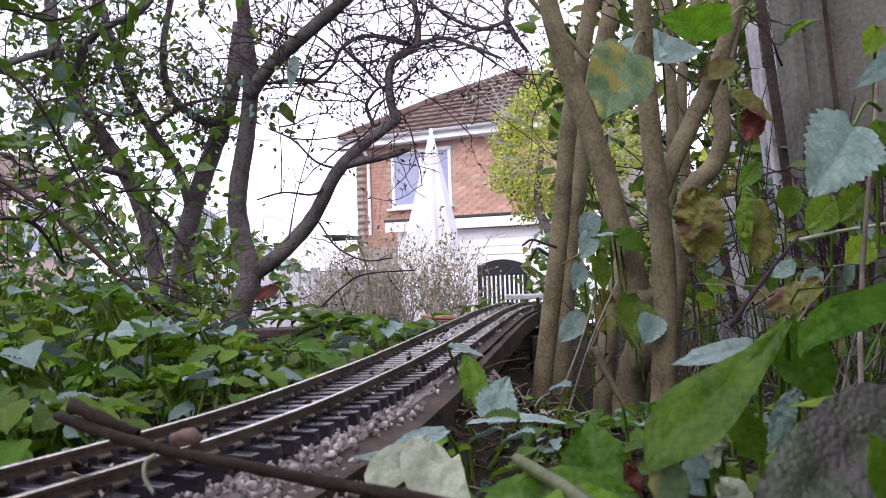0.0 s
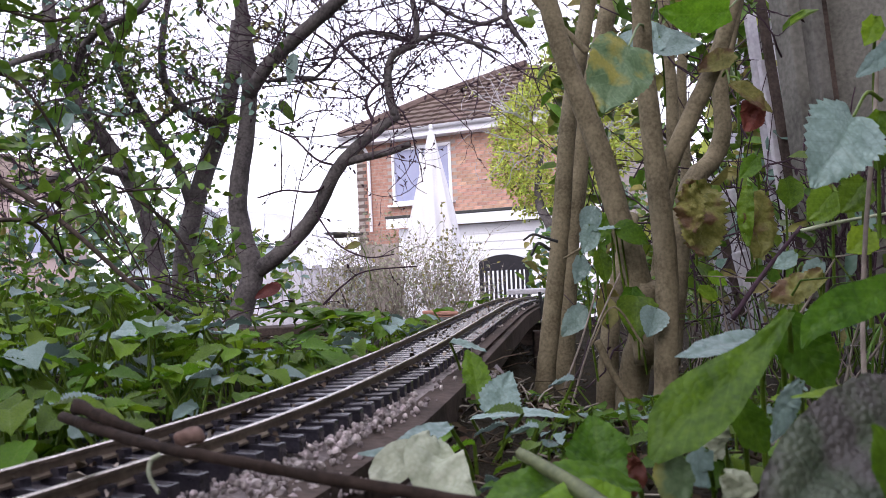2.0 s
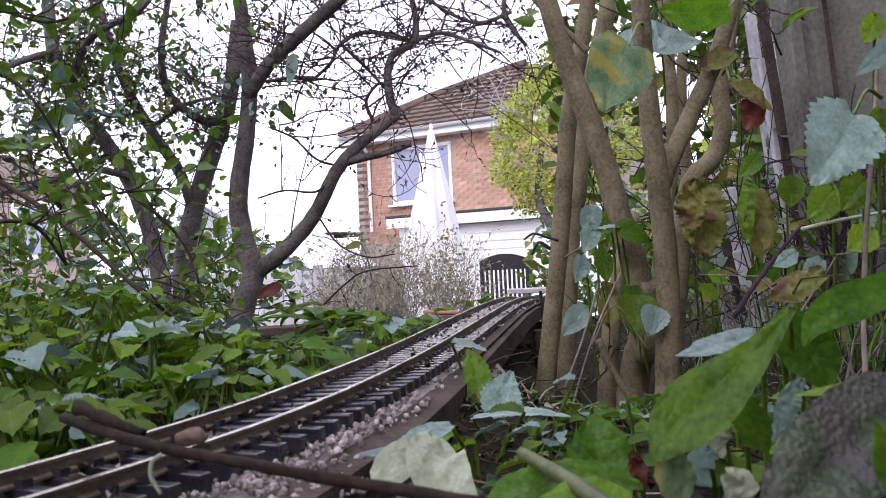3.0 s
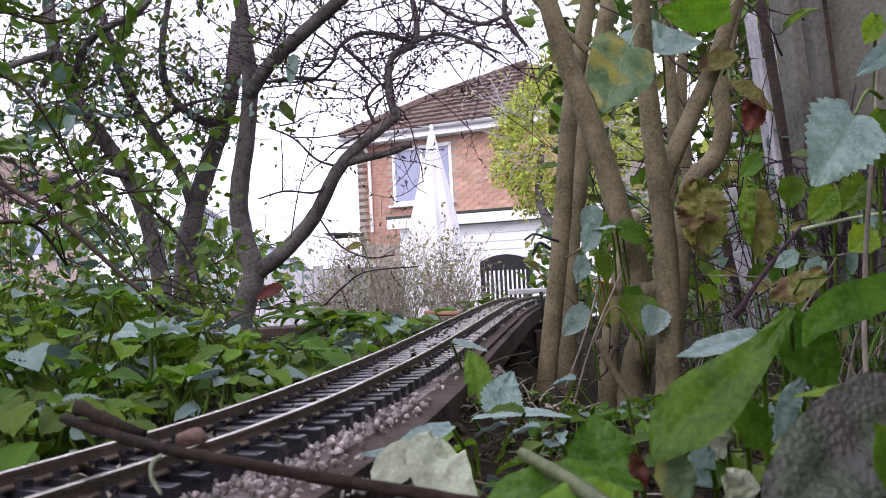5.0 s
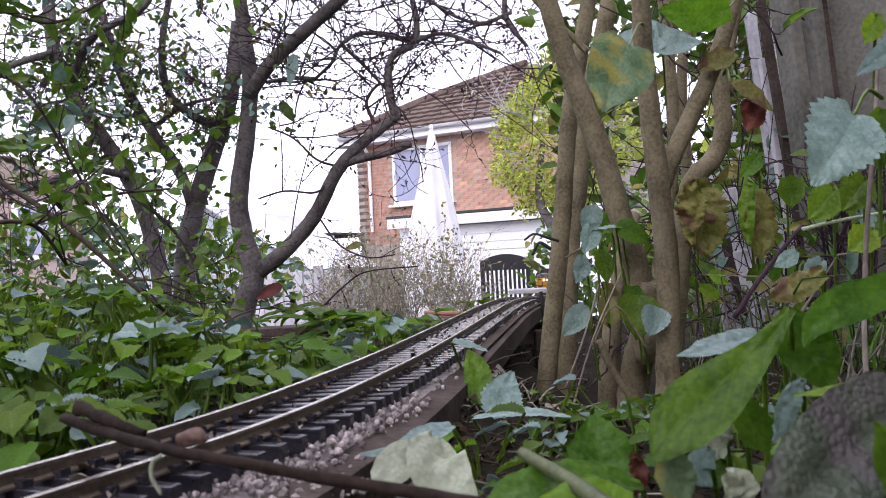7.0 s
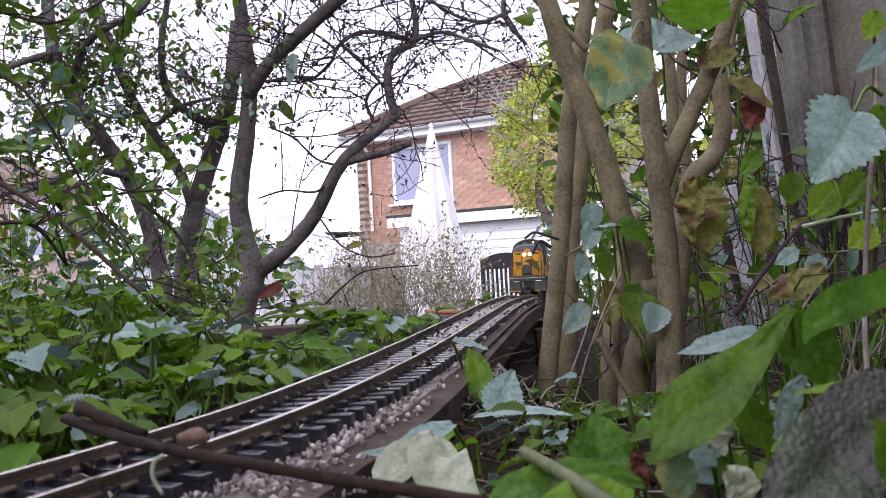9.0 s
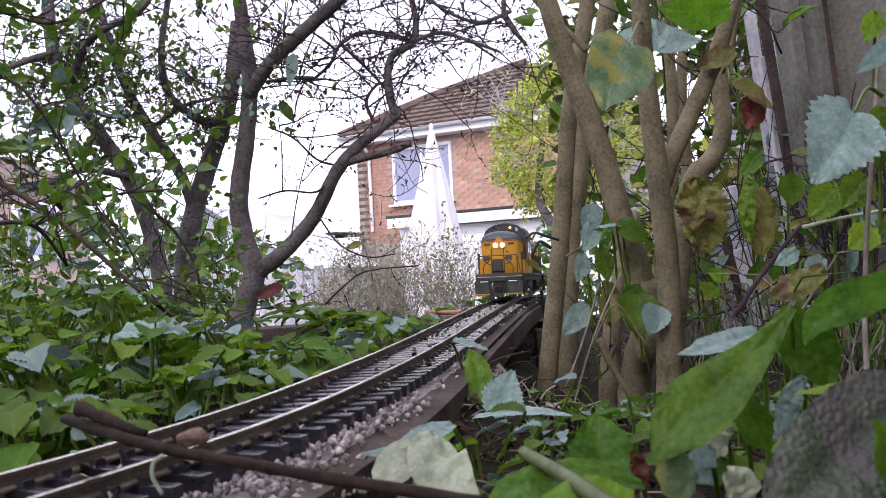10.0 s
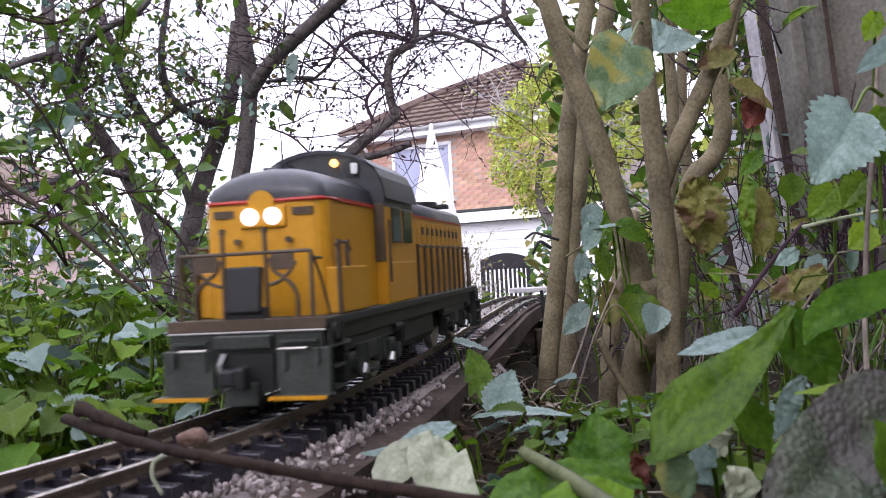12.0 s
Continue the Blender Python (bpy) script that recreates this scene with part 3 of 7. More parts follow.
def build_house():
    h = thing("house", "two-storey red brick house with hipped tiled roof", "house", HOUSE)
    wall = part("wall", box(bmesh.new(), (0.9, 0.25, 4.85), T(0.38 + 0.45, 0.135, 0.475)), MORTAR, h, "red brick wall with pale mortar")
    for size, at in (((3.4, 0.25, 4.85), (2.74 + 1.7, 0.135, 0.475)), ((1.46, 0.25, 3.4), (1.28 + 0.73, 0.135, -0.25)), ((1.46, 0.25, 0.22), (1.28 + 0.73, 0.135, 2.79)),
                     ((0.25, 6.0, 4.85), (0.505, 3.26, 0.475)), ((0.25, 6.0, 4.85), (6.0, 3.26, 0.475)), ((5.7, 0.25, 4.85), (3.25, 6.3, 0.475))):
        part("wall", box(bmesh.new(), size, T(*at)), MORTAR, h, "red brick wall with pale mortar")
    # roof: four hipped planes with overhang, then tile courses on the garden side and a plain under-roof
    pitch, e0, e1, back = math.tan(radians(28)), 0.23, 6.5, 6.6
    bm = bmesh.new()
    zr, yc = 3.0, 3.2
    a = [bm.verts.new(v) for v in ((e0, -0.36, zr), (e1, -0.36, zr), (e1, back, zr), (e0, back, zr))]
    r0, r1 = bm.verts.new((e0 + 3.0, yc, zr + 3.4 * pitch)), bm.verts.new((e1 - 3.0, yc, zr + 3.4 * pitch))
    for q in ((a[0], a[1], r1, r0), (a[1], a[2], r1), (a[2], a[3], r0, r1), (a[3], a[0], r0)):
        bm.faces.new(q)
    bm.faces.new(a[::-1])
    roof = part("roof", bm, TILE, h, "brown interlocking tile roof")
    me = bpy.data.meshes.new("roof_tile")
    bm = bmesh.new()
    n = 7
    for k in range(n):
        x0, x1 = -0.15 + 0.3 * k / n, -0.15 + 0.3 * (k + 1) / n
        z = lambda x: 0.008 * math.cos(x / 0.15 * math.pi)
        v = [bm.verts.new(p) for p in ((x0, 0, 0.06 + z(x0)), (x1, 0, 0.06 + z(x1)), (x1, 0.36, 0.008 + z(x1)), (x0, 0.36, 0.008 + z(x0)), (x0, 0, 0.0), (x1, 0, 0.0))]
        bm.faces.new(v[:4])
        bm.faces.new((v[4], v[5], v[1], v[0]))
    bm.to_mesh(me)
    bm.free()
    me.materials.append(TILE)
    slope = math.atan(pitch)
    for row in range(11):
        up = row * 0.30
        y, z = -0.40 + up * math.cos(slope), zr - 0.03 + up * math.sin(slope)
        x = e0 + 0.146 + 0.292 * math.ceil((y + 0.36) * 0.88 / 0.292)
        while x < 5.9 - (y + 0.36) * 0.3:
            o = new("roof_tile", me)
            o.parent = roof
            o.matrix_basis = T(x, y, z + 0.02) @ Matrix.Rotation(slope, 4, "X") @ pose(0, 0, random.uniform(0, 0.008), 0, random.uniform(-1, 1), random.uniform(-1, 1))
            x += 0.292
    bm = bmesh.new()
    tube(bm, [(e0 - 0.02, -0.38, zr + 0.03), (e0 + 1.45, 1.24, zr + 0.08 + 1.64 * pitch), (e0 + 3.0, yc, zr + 0.05 + 3.4 * pitch)], 0.10, 0.10, 8)
    part("hip_tiles", bm, TILE, roof)
    # gutter, fascia, soffit
    bm = bmesh.new()
    box(bm, (6.5, 0.03, 0.2), T(3.24, -0.33, zr - 0.09), 0.004)
    box(bm, (0.03, 6.9, 0.2), T(e0 + 0.03, 3.1, zr - 0.09), 0.004)
    box(bm, (6.5, 0.36, 0.02), T(3.24, -0.17, zr - 0.18))
    part("fascia", bm, WHITE, h, "white fascia board")
    bm = bmesh.new()
    rings = []
    for x in (e0 - 0.05, 6.55):
        rings.append([bm.verts.new((x, -0.40 + 0.062 * math.cos(math.pi + k / 8 * math.pi), zr - 0.0 + 0.075 * math.sin(math.pi + k / 8 * math.pi))) for k in range(9)])
    for k in range(8):
        bm.faces.new((rings[0][k], rings[1][k], rings[1][k + 1], rings[0][k + 1]))
    bmesh.ops.solidify(bm, geom=bm.faces[:], thickness=0.006)
    part("gutter", bm, WHITE, h, "white plastic gutter")
    bm = bmesh.new()
    tube(bm, [(0.73, -0.36, zr - 0.07), (0.73, -0.2, zr - 0.3), (0.73, -0.06, zr - 0.42), (0.73, -0.06, 0.9)], 0.036, 0.036, 10)
    part("downpipe", bm, WHITE, h, "white downpipe")
    # window
    w = part("window", box(bmesh.new(), (1.46, 0.09, 0.07), T(2.01, 0.03, 2.645), 0.008), WHITE, h, "white framed window with pale blind")
    part("window_frame", box(bmesh.new(), (1.46, 0.09, 0.07), T(2.01, 0.03, 1.485), 0.008), WHITE, w)
    for x in (1.315, 2.01, 2.705):
        part("window_frame", box(bmesh.new(), (0.07, 0.085, 1.10), T(x, 0.03, 2.065), 0.008), WHITE, w)
    for x in (1.66, 2.36):
        part("pane", box(bmesh.new(), (0.62, 0.012, 1.09), T(x, 0.04, 2.065)), GLASS, w)
    part("sill", box(bmesh.new(), (1.6, 0.14, 0.05), T(2.01, -0.06, 1.42), 0.008), WHITE, w)
    # rear extension with a dark roof edge and white wall
    bm = bmesh.new()
    box(bm, (3.9, 2.2, 2.75), T(4.6, -1.0, -0.57))
    ext = part("extension", bm, WHITE, h, "white boarded rear extension")
    for k in range(9):
        part("cladding_board", box(bmesh.new(), (3.9, 0.02, 0.14), T(4.6, -2.11, 0.70 - 0.15 * k) @ pose(0, 0, 0, -4), 0.004), WHITE, ext)
    part("roof", box(bmesh.new(), (4.2, 2.5, 0.05), T(4.6, -1.1, 1.02), 0.01), L_DARK, ext, "dark felt flat roof edge")
    part("fascia", box(bmesh.new(), (4.16, 0.03, 0.18), T(4.6, -2.33, 0.90), 0.006), WHITE, ext)
    # low porch at the other side
    pr = part("porch", box(bmesh.new(), (1.1, 1.5, 2.4), T(-0.3, -0.2, -0.75)), MORTAR, h, "small flat-roofed porch")
    part("roof", box(bmesh.new(), (1.55, 1.8, 0.06), T(-0.3, -0.25, 0.87), 0.01), L_DARK, pr)
    part("fascia", box(bmesh.new(), (1.5, 0.03, 0.14), T(-0.3, -1.12, 0.76), 0.006), WHITE, pr)
    part("fascia", box(bmesh.new(), (0.03, 1.7, 0.14), T(-1.03, -0.25, 0.76), 0.006), WHITE, pr)
    for k in range(3):
        part("bracket", box(bmesh.new(), (0.09, 0.1, 0.5), T(-0.85 + k * 0.5, -0.98, 0.42), 0.01), WHITE, pr)
    # bricks
    me, me2, count, rest = brick_mesh(0.212, 0.1, 0.064), brick_mesh(0.1, 0.1, 0.064), 0, bmesh.new()
    z, row = 0.62, 0
    while z < 2.86:
        x = 0.39 + (0.0 if row % 2 else 0.056)
        if row % 2 == 0:
            x += 0.056
        while x < 5.4:
            inside = 1.26 < x + 0.1 < 2.76 + 0.0 and 1.42 < z + 0.03 < 2.68
            hidden = x > 2.75 and z < 0.97
            if not inside and not hidden:
                m = T(x + 0.106, 0.055 + random.uniform(-0.003, 0.003), z + 0.032)
                if count < 298 and 2.7 < x < 5.0:
                    o = new("brick", me)
                    o.parent = wall
                    o.matrix_basis = m
                    count += 1
                else:
                    box(rest, (0.212, 0.1, 0.064), m)
            x += 0.224
        z += 0.075
        row += 1
    tagged(part("brickwork", rest, BRICK, wall), kind="stuff")
    # darker toothed corner
    for k in range(30):
        l = 0.24 if k % 2 else 0.17
        part("quoin", box(bmesh.new(), (l, 0.12, 0.066), T(0.375 + l / 2, 0.045, 0.62 + 0.075 * k + 0.033)), TILE if k % 2 else MORTAR, wall)
    return h


house = build_house()

# ---------------------------------------------------------------- parasol, closed


def build_parasol():
    p = thing("parasol", "closed white garden parasol standing on the patio", "parasol", Matrix.Translation((-0.088, 11.000, 0.995)) @ pose(0, 0, 0, 0, 1, 0))
    bm = bmesh.new()
    rings = []
    prof = [(0.88, 0.02), (0.80, 0.045), (0.55, 0.10), (0.2, 0.17), (-0.2, 0.245), (-0.5, 0.30), (-0.75, 0.34), (-0.86, 0.36)]
    for z, r in prof:
        ring = []
        for k in range(48):
            a = k / 48 * math.tau
            fold = 1 + 0.30 * math.cos(8 * a + z * 0.6) * min(1, (0.9 - z)) * 0.7 + 0.06 * math.cos(16 * a + 2 * z)
            ring.append(bm.verts.new((r * fold * math.cos(a) * 0.92, r * fold * math.sin(a), z + 0.03 * math.cos(8 * a) * (z < -0.7))))
        rings.append(ring)
    for u, v in zip(rings, rings[1:]):
        for k in range(48):
            bm.faces.new((u[k], v[k], v[(k + 1) % 48], u[(k + 1) % 48]))
    part("canopy", bm, CLOTH, p, "folded white cloth canopy", True)
    part("pole", cyl(bmesh.new(), 0.022, 0.022, 2.6, T(0, 0, -0.38), 14), WHITE, p)
    part("finial", cyl(bmesh.new(), 0.03, 0.012, 0.06, T(0, 0, 0.91), 12), WHITE, p)
    part("base", cyl(bmesh.new(), 0.28, 0.22, 0.1, T(0, 0, -1.68), 24), L_DARK, p)
    return p


parasol = build_parasol()

# ---------------------------------------------------------------- dark arched garden chair


def build_chair():
    c = thing("garden_chair", "black wooden garden chair with arched slatted back", "chair", Matrix.Translation((0.689, 9.500, -0.369)) @ pose(0, 0, 0, 0, 0, -6))
    w = 0.56
    for sx in (-1, 1):
        part("back_post", box(bmesh.new(), (0.05, 0.045, 0.92), T(sx * (w / 2 - 0.025), 0, 0.02), 0.006), DARKMETAL, c)
        part("leg", box(bmesh.new(), (0.05, 0.045, 0.56), T(sx * (w / 2 - 0.025), 0.5, -0.16), 0.006), DARKMETAL, c)
        part("arm", box(bmesh.new(), (0.06, 0.56, 0.03), T(sx * (w / 2 - 0.025), 0.26, 0.2), 0.008), DARKMETAL, c)
    bm = bmesh.new()
    n = 14
    lo, hi = [], []
    for k in range(n + 1):
        x = -w / 2 + w * k / n
        u = 1 - (2 * x / w) ** 2
        lo.append([bm.verts.new((x, y, 0.37)) for y in (-0.02, 0.02)])
        hi.append([bm.verts.new((x, y, 0.475 + 0.075 * u)) for y in (-0.02, 0.02)])
    for k in range(n):
        bm.faces.new((lo[k][0], lo[k + 1][0], hi[k + 1][0], hi[k][0]))
        bm.faces.new((lo[k][1], hi[k][1], hi[k + 1][1], lo[k + 1][1]))
        bm.faces.new((hi[k][0], hi[k + 1][0], hi[k + 1][1], hi[k][1]))
        bm.faces.new((lo[k][0], lo[k][1], lo[k + 1][1], lo[k + 1][0]))
    part("top_rail", bm, DARKMETAL, c, "arched top rail")
    for k in range(9):
        part("slat", box(bmesh.new(), (0.030, 0.016, 0.44), T(-0.2 + 0.05 * k, 0, 0.2), 0.003), DARKMETAL, c)
    part("lower_rail", box(bmesh.new(), (w - 0.1, 0.03, 0.05), T(0, 0, -0.01), 0.004), DARKMETAL, c)
    part("seat", box(bmesh.new(), (w, 0.5, 0.03), T(0, 0.25, -0.04), 0.006), DARKMETAL, c)
    return c


chair = build_chair()

# ---------------------------------------------------------------- neighbours' buildings and fences


def build_shed():
    s = thing("outbuilding", "pale blue-white gabled outbuilding with white eaves", "outbuilding", Matrix.Translation((-4.3, 13.5, -0.8)) @ pose(0, 0, 0, 0, 0, -14))
    pale = mat("pale_render", (0.45, 0.52, 0.56), (0.60, 0.66, 0.70), 0.8, scale=2, fine=40)
    bm = bmesh.new()
    box(bm, (3.0, 3.0, 1.5), T(0.7, 1.5, 0.2))
    tri = [[bm.verts.new((x, y, z)) for x, z in ((-0.8, 0.951), (2.2, 0.951), (0.71, 1.9))] for y in (0.0, 3.0)]
    bm.faces.new(tri[0])
    bm.faces.new(tri[1][::-1])
    part("wall", bm, pale, s)
    bm = bmesh.new()
    v = [bm.verts.new(p) for p in ((-1.0, -0.2, 0.93), (0.71, -0.2, 1.98), (2.42, -0.2, 0.93), (2.42, 3.2, 0.93), (0.71, 3.2, 1.98), (-1.0, 3.2, 0.93))]
    bm.faces.new((v[0], v[1], v[4], v[5]))
    bm.faces.new((v[1], v[2], v[3], v[4]))
    bmesh.ops.solidify(bm, geom=bm.faces[:], thickness=0.1)
    part("roof", bm, WHITE, s, "sloping pale roof")
    part("gutter", tube(bmesh.new(), [(2.45, -0.2, 0.88), (2.45, 3.2, 0.88)], 0.05, 0.05, 8), L_DARK, s)
    part("window", box(bmesh.new(), (0.9, 0.04, 0.6), T(0.2, -0.01, 0.6), 0.01), GLASS, s)
    return s


build_shed()


def build_neighbour():
    s = thing("neighbour_house", "pinkish rendered neighbouring house behind the trees", "house", Matrix.Translation((-9.2, 17.0, -1.5)) @ pose(0, 0, 0, 0, 0, 20))
    pink = mat("pink_render", (0.34, 0.26, 0.25), (0.46, 0.37, 0.35), 0.9, scale=2, fine=40)
    part("wall", box(bmesh.new(), (5.4, 5.0, 3.7), T(-1.0, 2.5, 1.85)), pink, s)
    bm = bmesh.new()
    v = [bm.verts.new(p) for p in ((-4.0, -0.3, 3.65), (2.0, -0.3, 3.65), (2.0, 5.3, 3.65), (-4.0, 5.3, 3.65), (-2.0, 2.5, 4.6), (0.2, 2.5, 4.6))]
    for q in ((0, 1, 5, 4), (1, 2, 5), (2, 3, 4, 5), (3, 0, 4), (3, 2, 1, 0)):
        bm.faces.new([v[i] for i in q])
    part("roof", bm, TILE, s)
    w = part("window", box(bmesh.new(), (0.95, 0.08, 1.2), T(1.0, -0.02, 2.7), 0.02), WHITE, s)
    part("pane", box(bmesh.new(), (0.7, 0.02, 0.95), T(1.0, -0.07, 2.7)), GLASS, w)
    return s


build_neighbour()


def build_fence(name, label, a, b, z0, z1, width, material, lean=0.0, gap=0.012, group="", rails=True):
    """Upright boards from a to b."""
    a, b = Vector(a), Vector(b)
    d = b - a
    ang = math.degrees(math.atan2(d.y, d.x))
    f = thing(name, label, "fence", Matrix.Translation((a.x, a.y, 0)) @ pose(0, 0, 0, 0, 0, ang), group)
    n = int(d.length / (width + gap))
    for k in range(n):
        top = z1 + random.uniform(-0.03, 0.03)
        part("board", box(bmesh.new(), (width, 0.018, top - z0), T(k * (width + gap), random.uniform(-0.006, 0.006), (top + z0) / 2) @ pose(0, 0, 0, 0, lean + random.uniform(-1, 1), random.uniform(-3, 3)), 0.002), material, f)
    if rails:
        for z in (z0 + 0.35, z1 - 0.3):
            part("rail", box(bmesh.new(), (d.length, 0.04, 0.07), T(d.length / 2, 0.04, z), 0.004), material, f)
    return f


build_fence("fence", "pale silvered boundary fence of close upright boards", (-3.1, 9.5, 0), (-0.9, 8.6, 0), -0.7, 0.12, 0.11, PALEWOOD)
build_fence("fence", "silvered upright boards of the side fence", (1.22, 3.7, 0), (0.80, 1.9, 0), -0.5, 1.75, 0.10, PALEWOOD, 2.0)


def plank_between(name, a, b, width, thick, material, parent, turn=0.0, label=""):
    """A sawn board along a to b, its broad face turned about its length."""
    a, b = Vector(a), Vector(b)
    z = (b - a).normalized()
    x = Vector((math.cos(radians(turn)), math.sin(radians(turn)), 0))
    x = (x - z * x.dot(z)).normalized()
    m = Matrix((x, z.cross(x), z)).transposed().to_4x4()
    m.translation = (a + b) / 2
    bm = box(bmesh.new(), (width, thick, (b - a).length), None, 0.003)
    ob = part(name, bm, material, parent, label)
    ob.matrix_basis = m
    return ob


CONCRETE = mat("weathered_panel", (0.075, 0.072, 0.062), (0.20, 0.192, 0.168), 0.92, scale=7, fine=140, bump=0.7, depth=0.003)
post = thing("fence_post", "grey weathered slotted fence post", "post")
plank_between("shaft", (0.601, 1.450, 0.643), (0.658, 1.450, -0.003), 0.040, 0.05, GREYWOOD, post, 10)
# solid dark strip in place of the shade between post and batten
plank_between("slot", (0.639, 1.470, 0.649), (0.692, 1.470, -0.006), 0.030, 0.03, TIMBER, post, 10, "dark strip standing in for the shaded slot between post and batten")
plank_between("batten", (0.627, 1.420, 0.629), (0.672, 1.420, -0.003), 0.024, 0.04, GREYWOOD, post, 10)
# dark timber strip drawn as the batten's shadow
plank_between("shadow_batten", (0.651, 1.440, 0.636), (0.701, 1.440, -0.005), 0.014, 0.03, TIMBER, post, 10, "dark strip standing in for the shadow beside the batten")
panel = thing("boarded_fence", "grey weathered solid fence panel beside the post", "fence")
plank_between("panel", (0.792, 1.360, 0.651), (0.822, 1.360, -0.045), 0.42, 0.03, CONCRETE, panel, -40)
broken = thing("broken_fence", "pale silvered broken fence boards leaning", "fence")
for a, b, w, turn in (((0.660, 1.750, 0.574), (0.719, 1.750, -0.063), 0.024, 12), ((0.635, 1.620, 0.448), (0.684, 1.620, -0.053), 0.028, 20), ((0.614, 1.800, 0.216), (0.662, 1.800, -0.087), 0.036, 5),
                      ((0.615, 1.900, 0.263), (0.641, 1.900, -0.118), 0.040, -8), ((0.595, 1.700, 0.083), (0.630, 1.700, -0.100), 0.030, 15)):
    plank_between("board", a, b, w, 0.012, PALEWOOD, broken, turn)
for a, b in (((0.621, 1.600, 0.595), (0.692, 1.600, -0.031)), ((0.579, 1.780, 0.180), (0.636, 1.780, -0.108))):
    plank_between("batten", a, b, 0.018, 0.012, TIMBER, broken, 10)

# low brick edging, a terracotta rim and a pale plank beyond the track
wall = thing("garden_wall", "low weathered brown brick garden wall", "wall", Matrix.Translation((-0.177, 2.600, -0.148)) @ pose(0, 0, 0, 0, 0, 6))
part("core", box(bmesh.new(), (1.1, 0.09, 0.16), T(-0.12, 0.03, -0.06), 0.004), MORTAR, wall)
for r in range(2):
    for k in range(5):
        part("brick", box(bmesh.new(), (0.205, 0.1, 0.062), T(-0.55 + 0.215 * k + 0.1 * (r % 2), 0.02, -0.07 + 0.072 * r), 0.004), TIMBER if (k + r) % 3 else TILE, wall)
part("coping", box(bmesh.new(), (1.15, 0.13, 0.025), T(-0.12, 0.02, 0.055), 0.004), TIMBER, wall)
TERRA = mat("terracotta", (0.36, 0.17, 0.12), (0.52, 0.29, 0.22), 0.85, scale=12, fine=100)
pot = thing("terracotta_trough", "terracotta trough lying beside the track", "trough", Matrix.Translation((-0.014, 2.700, -0.074)) @ pose(0, 0, 0, 0, 3, 8))
part("rim", box(bmesh.new(), (0.11, 0.05, 0.012), T(0, 0, 0.006), 0.004), TERRA, pot)
part("body", box(bmesh.new(), (0.098, 0.042, 0.05), T(0, 0, -0.026), 0.006), TERRA, pot)
plank = thing("plank", "pale bare wooden plank lying across", "plank", Matrix.Translation((0.284, 2.900, -0.019)) @ pose(0, 0, 0, 0, 0, -6))
part("board", box(bmesh.new(), (0.13, 0.09, 0.016), T(0, 0, 0), 0.003), PALEWOOD, plank)

# ---------------------------------------------------------------- timber road bed of the track


def build_roadbed():
    rb = thing("timber_trestle", "dark weathered timber trestle carrying the track", "trestle")
    for side, w in ((-1, 0.016), (1, 0.018)):
        bm, rings = bmesh.new(), []
        s = s_at(0.36) if side > 0 else s_at(1.0)
        while s < s_at(3.4):
            p, d, r, u = line_frame(s)
            j = 0.002 * noise.noise(Vector((s * 7, side, 0)))
            c = p + r * side * float(np.interp(p.y, (0.35, 0.5, 0.9), (0.082, 0.068, 0.056)))
            rings.append([bm.verts.new(c + r * side * a + u * (b + j)) for a, b in ((-w * 0.55, -0.022), (w * 0.7, -0.024), (w * 0.75, -0.052), (-w * 0.55, -0.052))])
            s += 0.05
        for a, b in zip(rings, rings[1:]):
            for i in range(4):
                bm.faces.new((a[i], a[(i + 1) % 4], b[(i + 1) % 4], b[i]))
        bm.faces.new(rings[0])
        bm.faces.new(rings[-1][::-1])
        bmesh.ops.recalc_face_normals(bm, faces=bm.faces[:])
        part("beam", bm, TIMBER, rb, "dark wet timber beam")
    bm, rings, s = bmesh.new(), [], s_at(0.9)
    while s < s_at(3.4):
        p, d, r, u = line_frame(s)
        rings.append([bm.verts.new(p + r * a - u * 0.019) for a in (-0.06, 0.06)])
        s += 0.05
    for a, b in zip(rings, rings[1:]):
        bm.faces.new((a[0], a[1], b[1], b[0]))
    part("deck", bm, TIMBER, rb)
    for y, o in ((1.75, 0.085), (2.25, 0.085), (2.7, 0.08), (2.25, -0.08), (2.9, -0.08)):
        p, d, r, u = line_frame(s_at(y))
        part("post", box(bmesh.new(), (0.03, 0.03, 0.34), Matrix.Translation(p + r * o) @ T(0, 0, -0.23), 0.003), TIMBER, rb)
    bm = bmesh.new()
    p, d, r, u = line_frame(s_at(1.55))
    tube(bm, fine([p + r * 0.11 + Vector((0, 0, -0.06)), p + r * 0.135 + Vector((0, 0, -0.1)), p + r * 0.13 + Vector((0, 0, -0.2))], 5), 0.006, 0.006, 8)
    part("cable", bm, L_BLACK, rb, "black cable hanging under the beam")
    p, d, r, u = line_frame(s_at(1.95))
    bm = bmesh.new()
    tube(bm, [p + r * 0.07 + Vector((0, 0, 0.012)), p + r * 0.075 + Vector((0, 0, -0.05))], 0.004, 0.004, 6)
    part("peg", bm, L_BLACK, rb)
    return rb


build_roadbed()


def stone_mesh(seed):
    rng = random.Random(seed)
    bm = bmesh.new()
    bmesh.ops.create_icosphere(bm, subdivisions=1, radius=1.0)
    for v in bm.verts:
        v.co *= rng.uniform(0.7, 1.15)
        v.co.z *= 0.75
    me = bpy.data.meshes.new("stone")
    bm.to_mesh(me)
    bm.free()
    return me


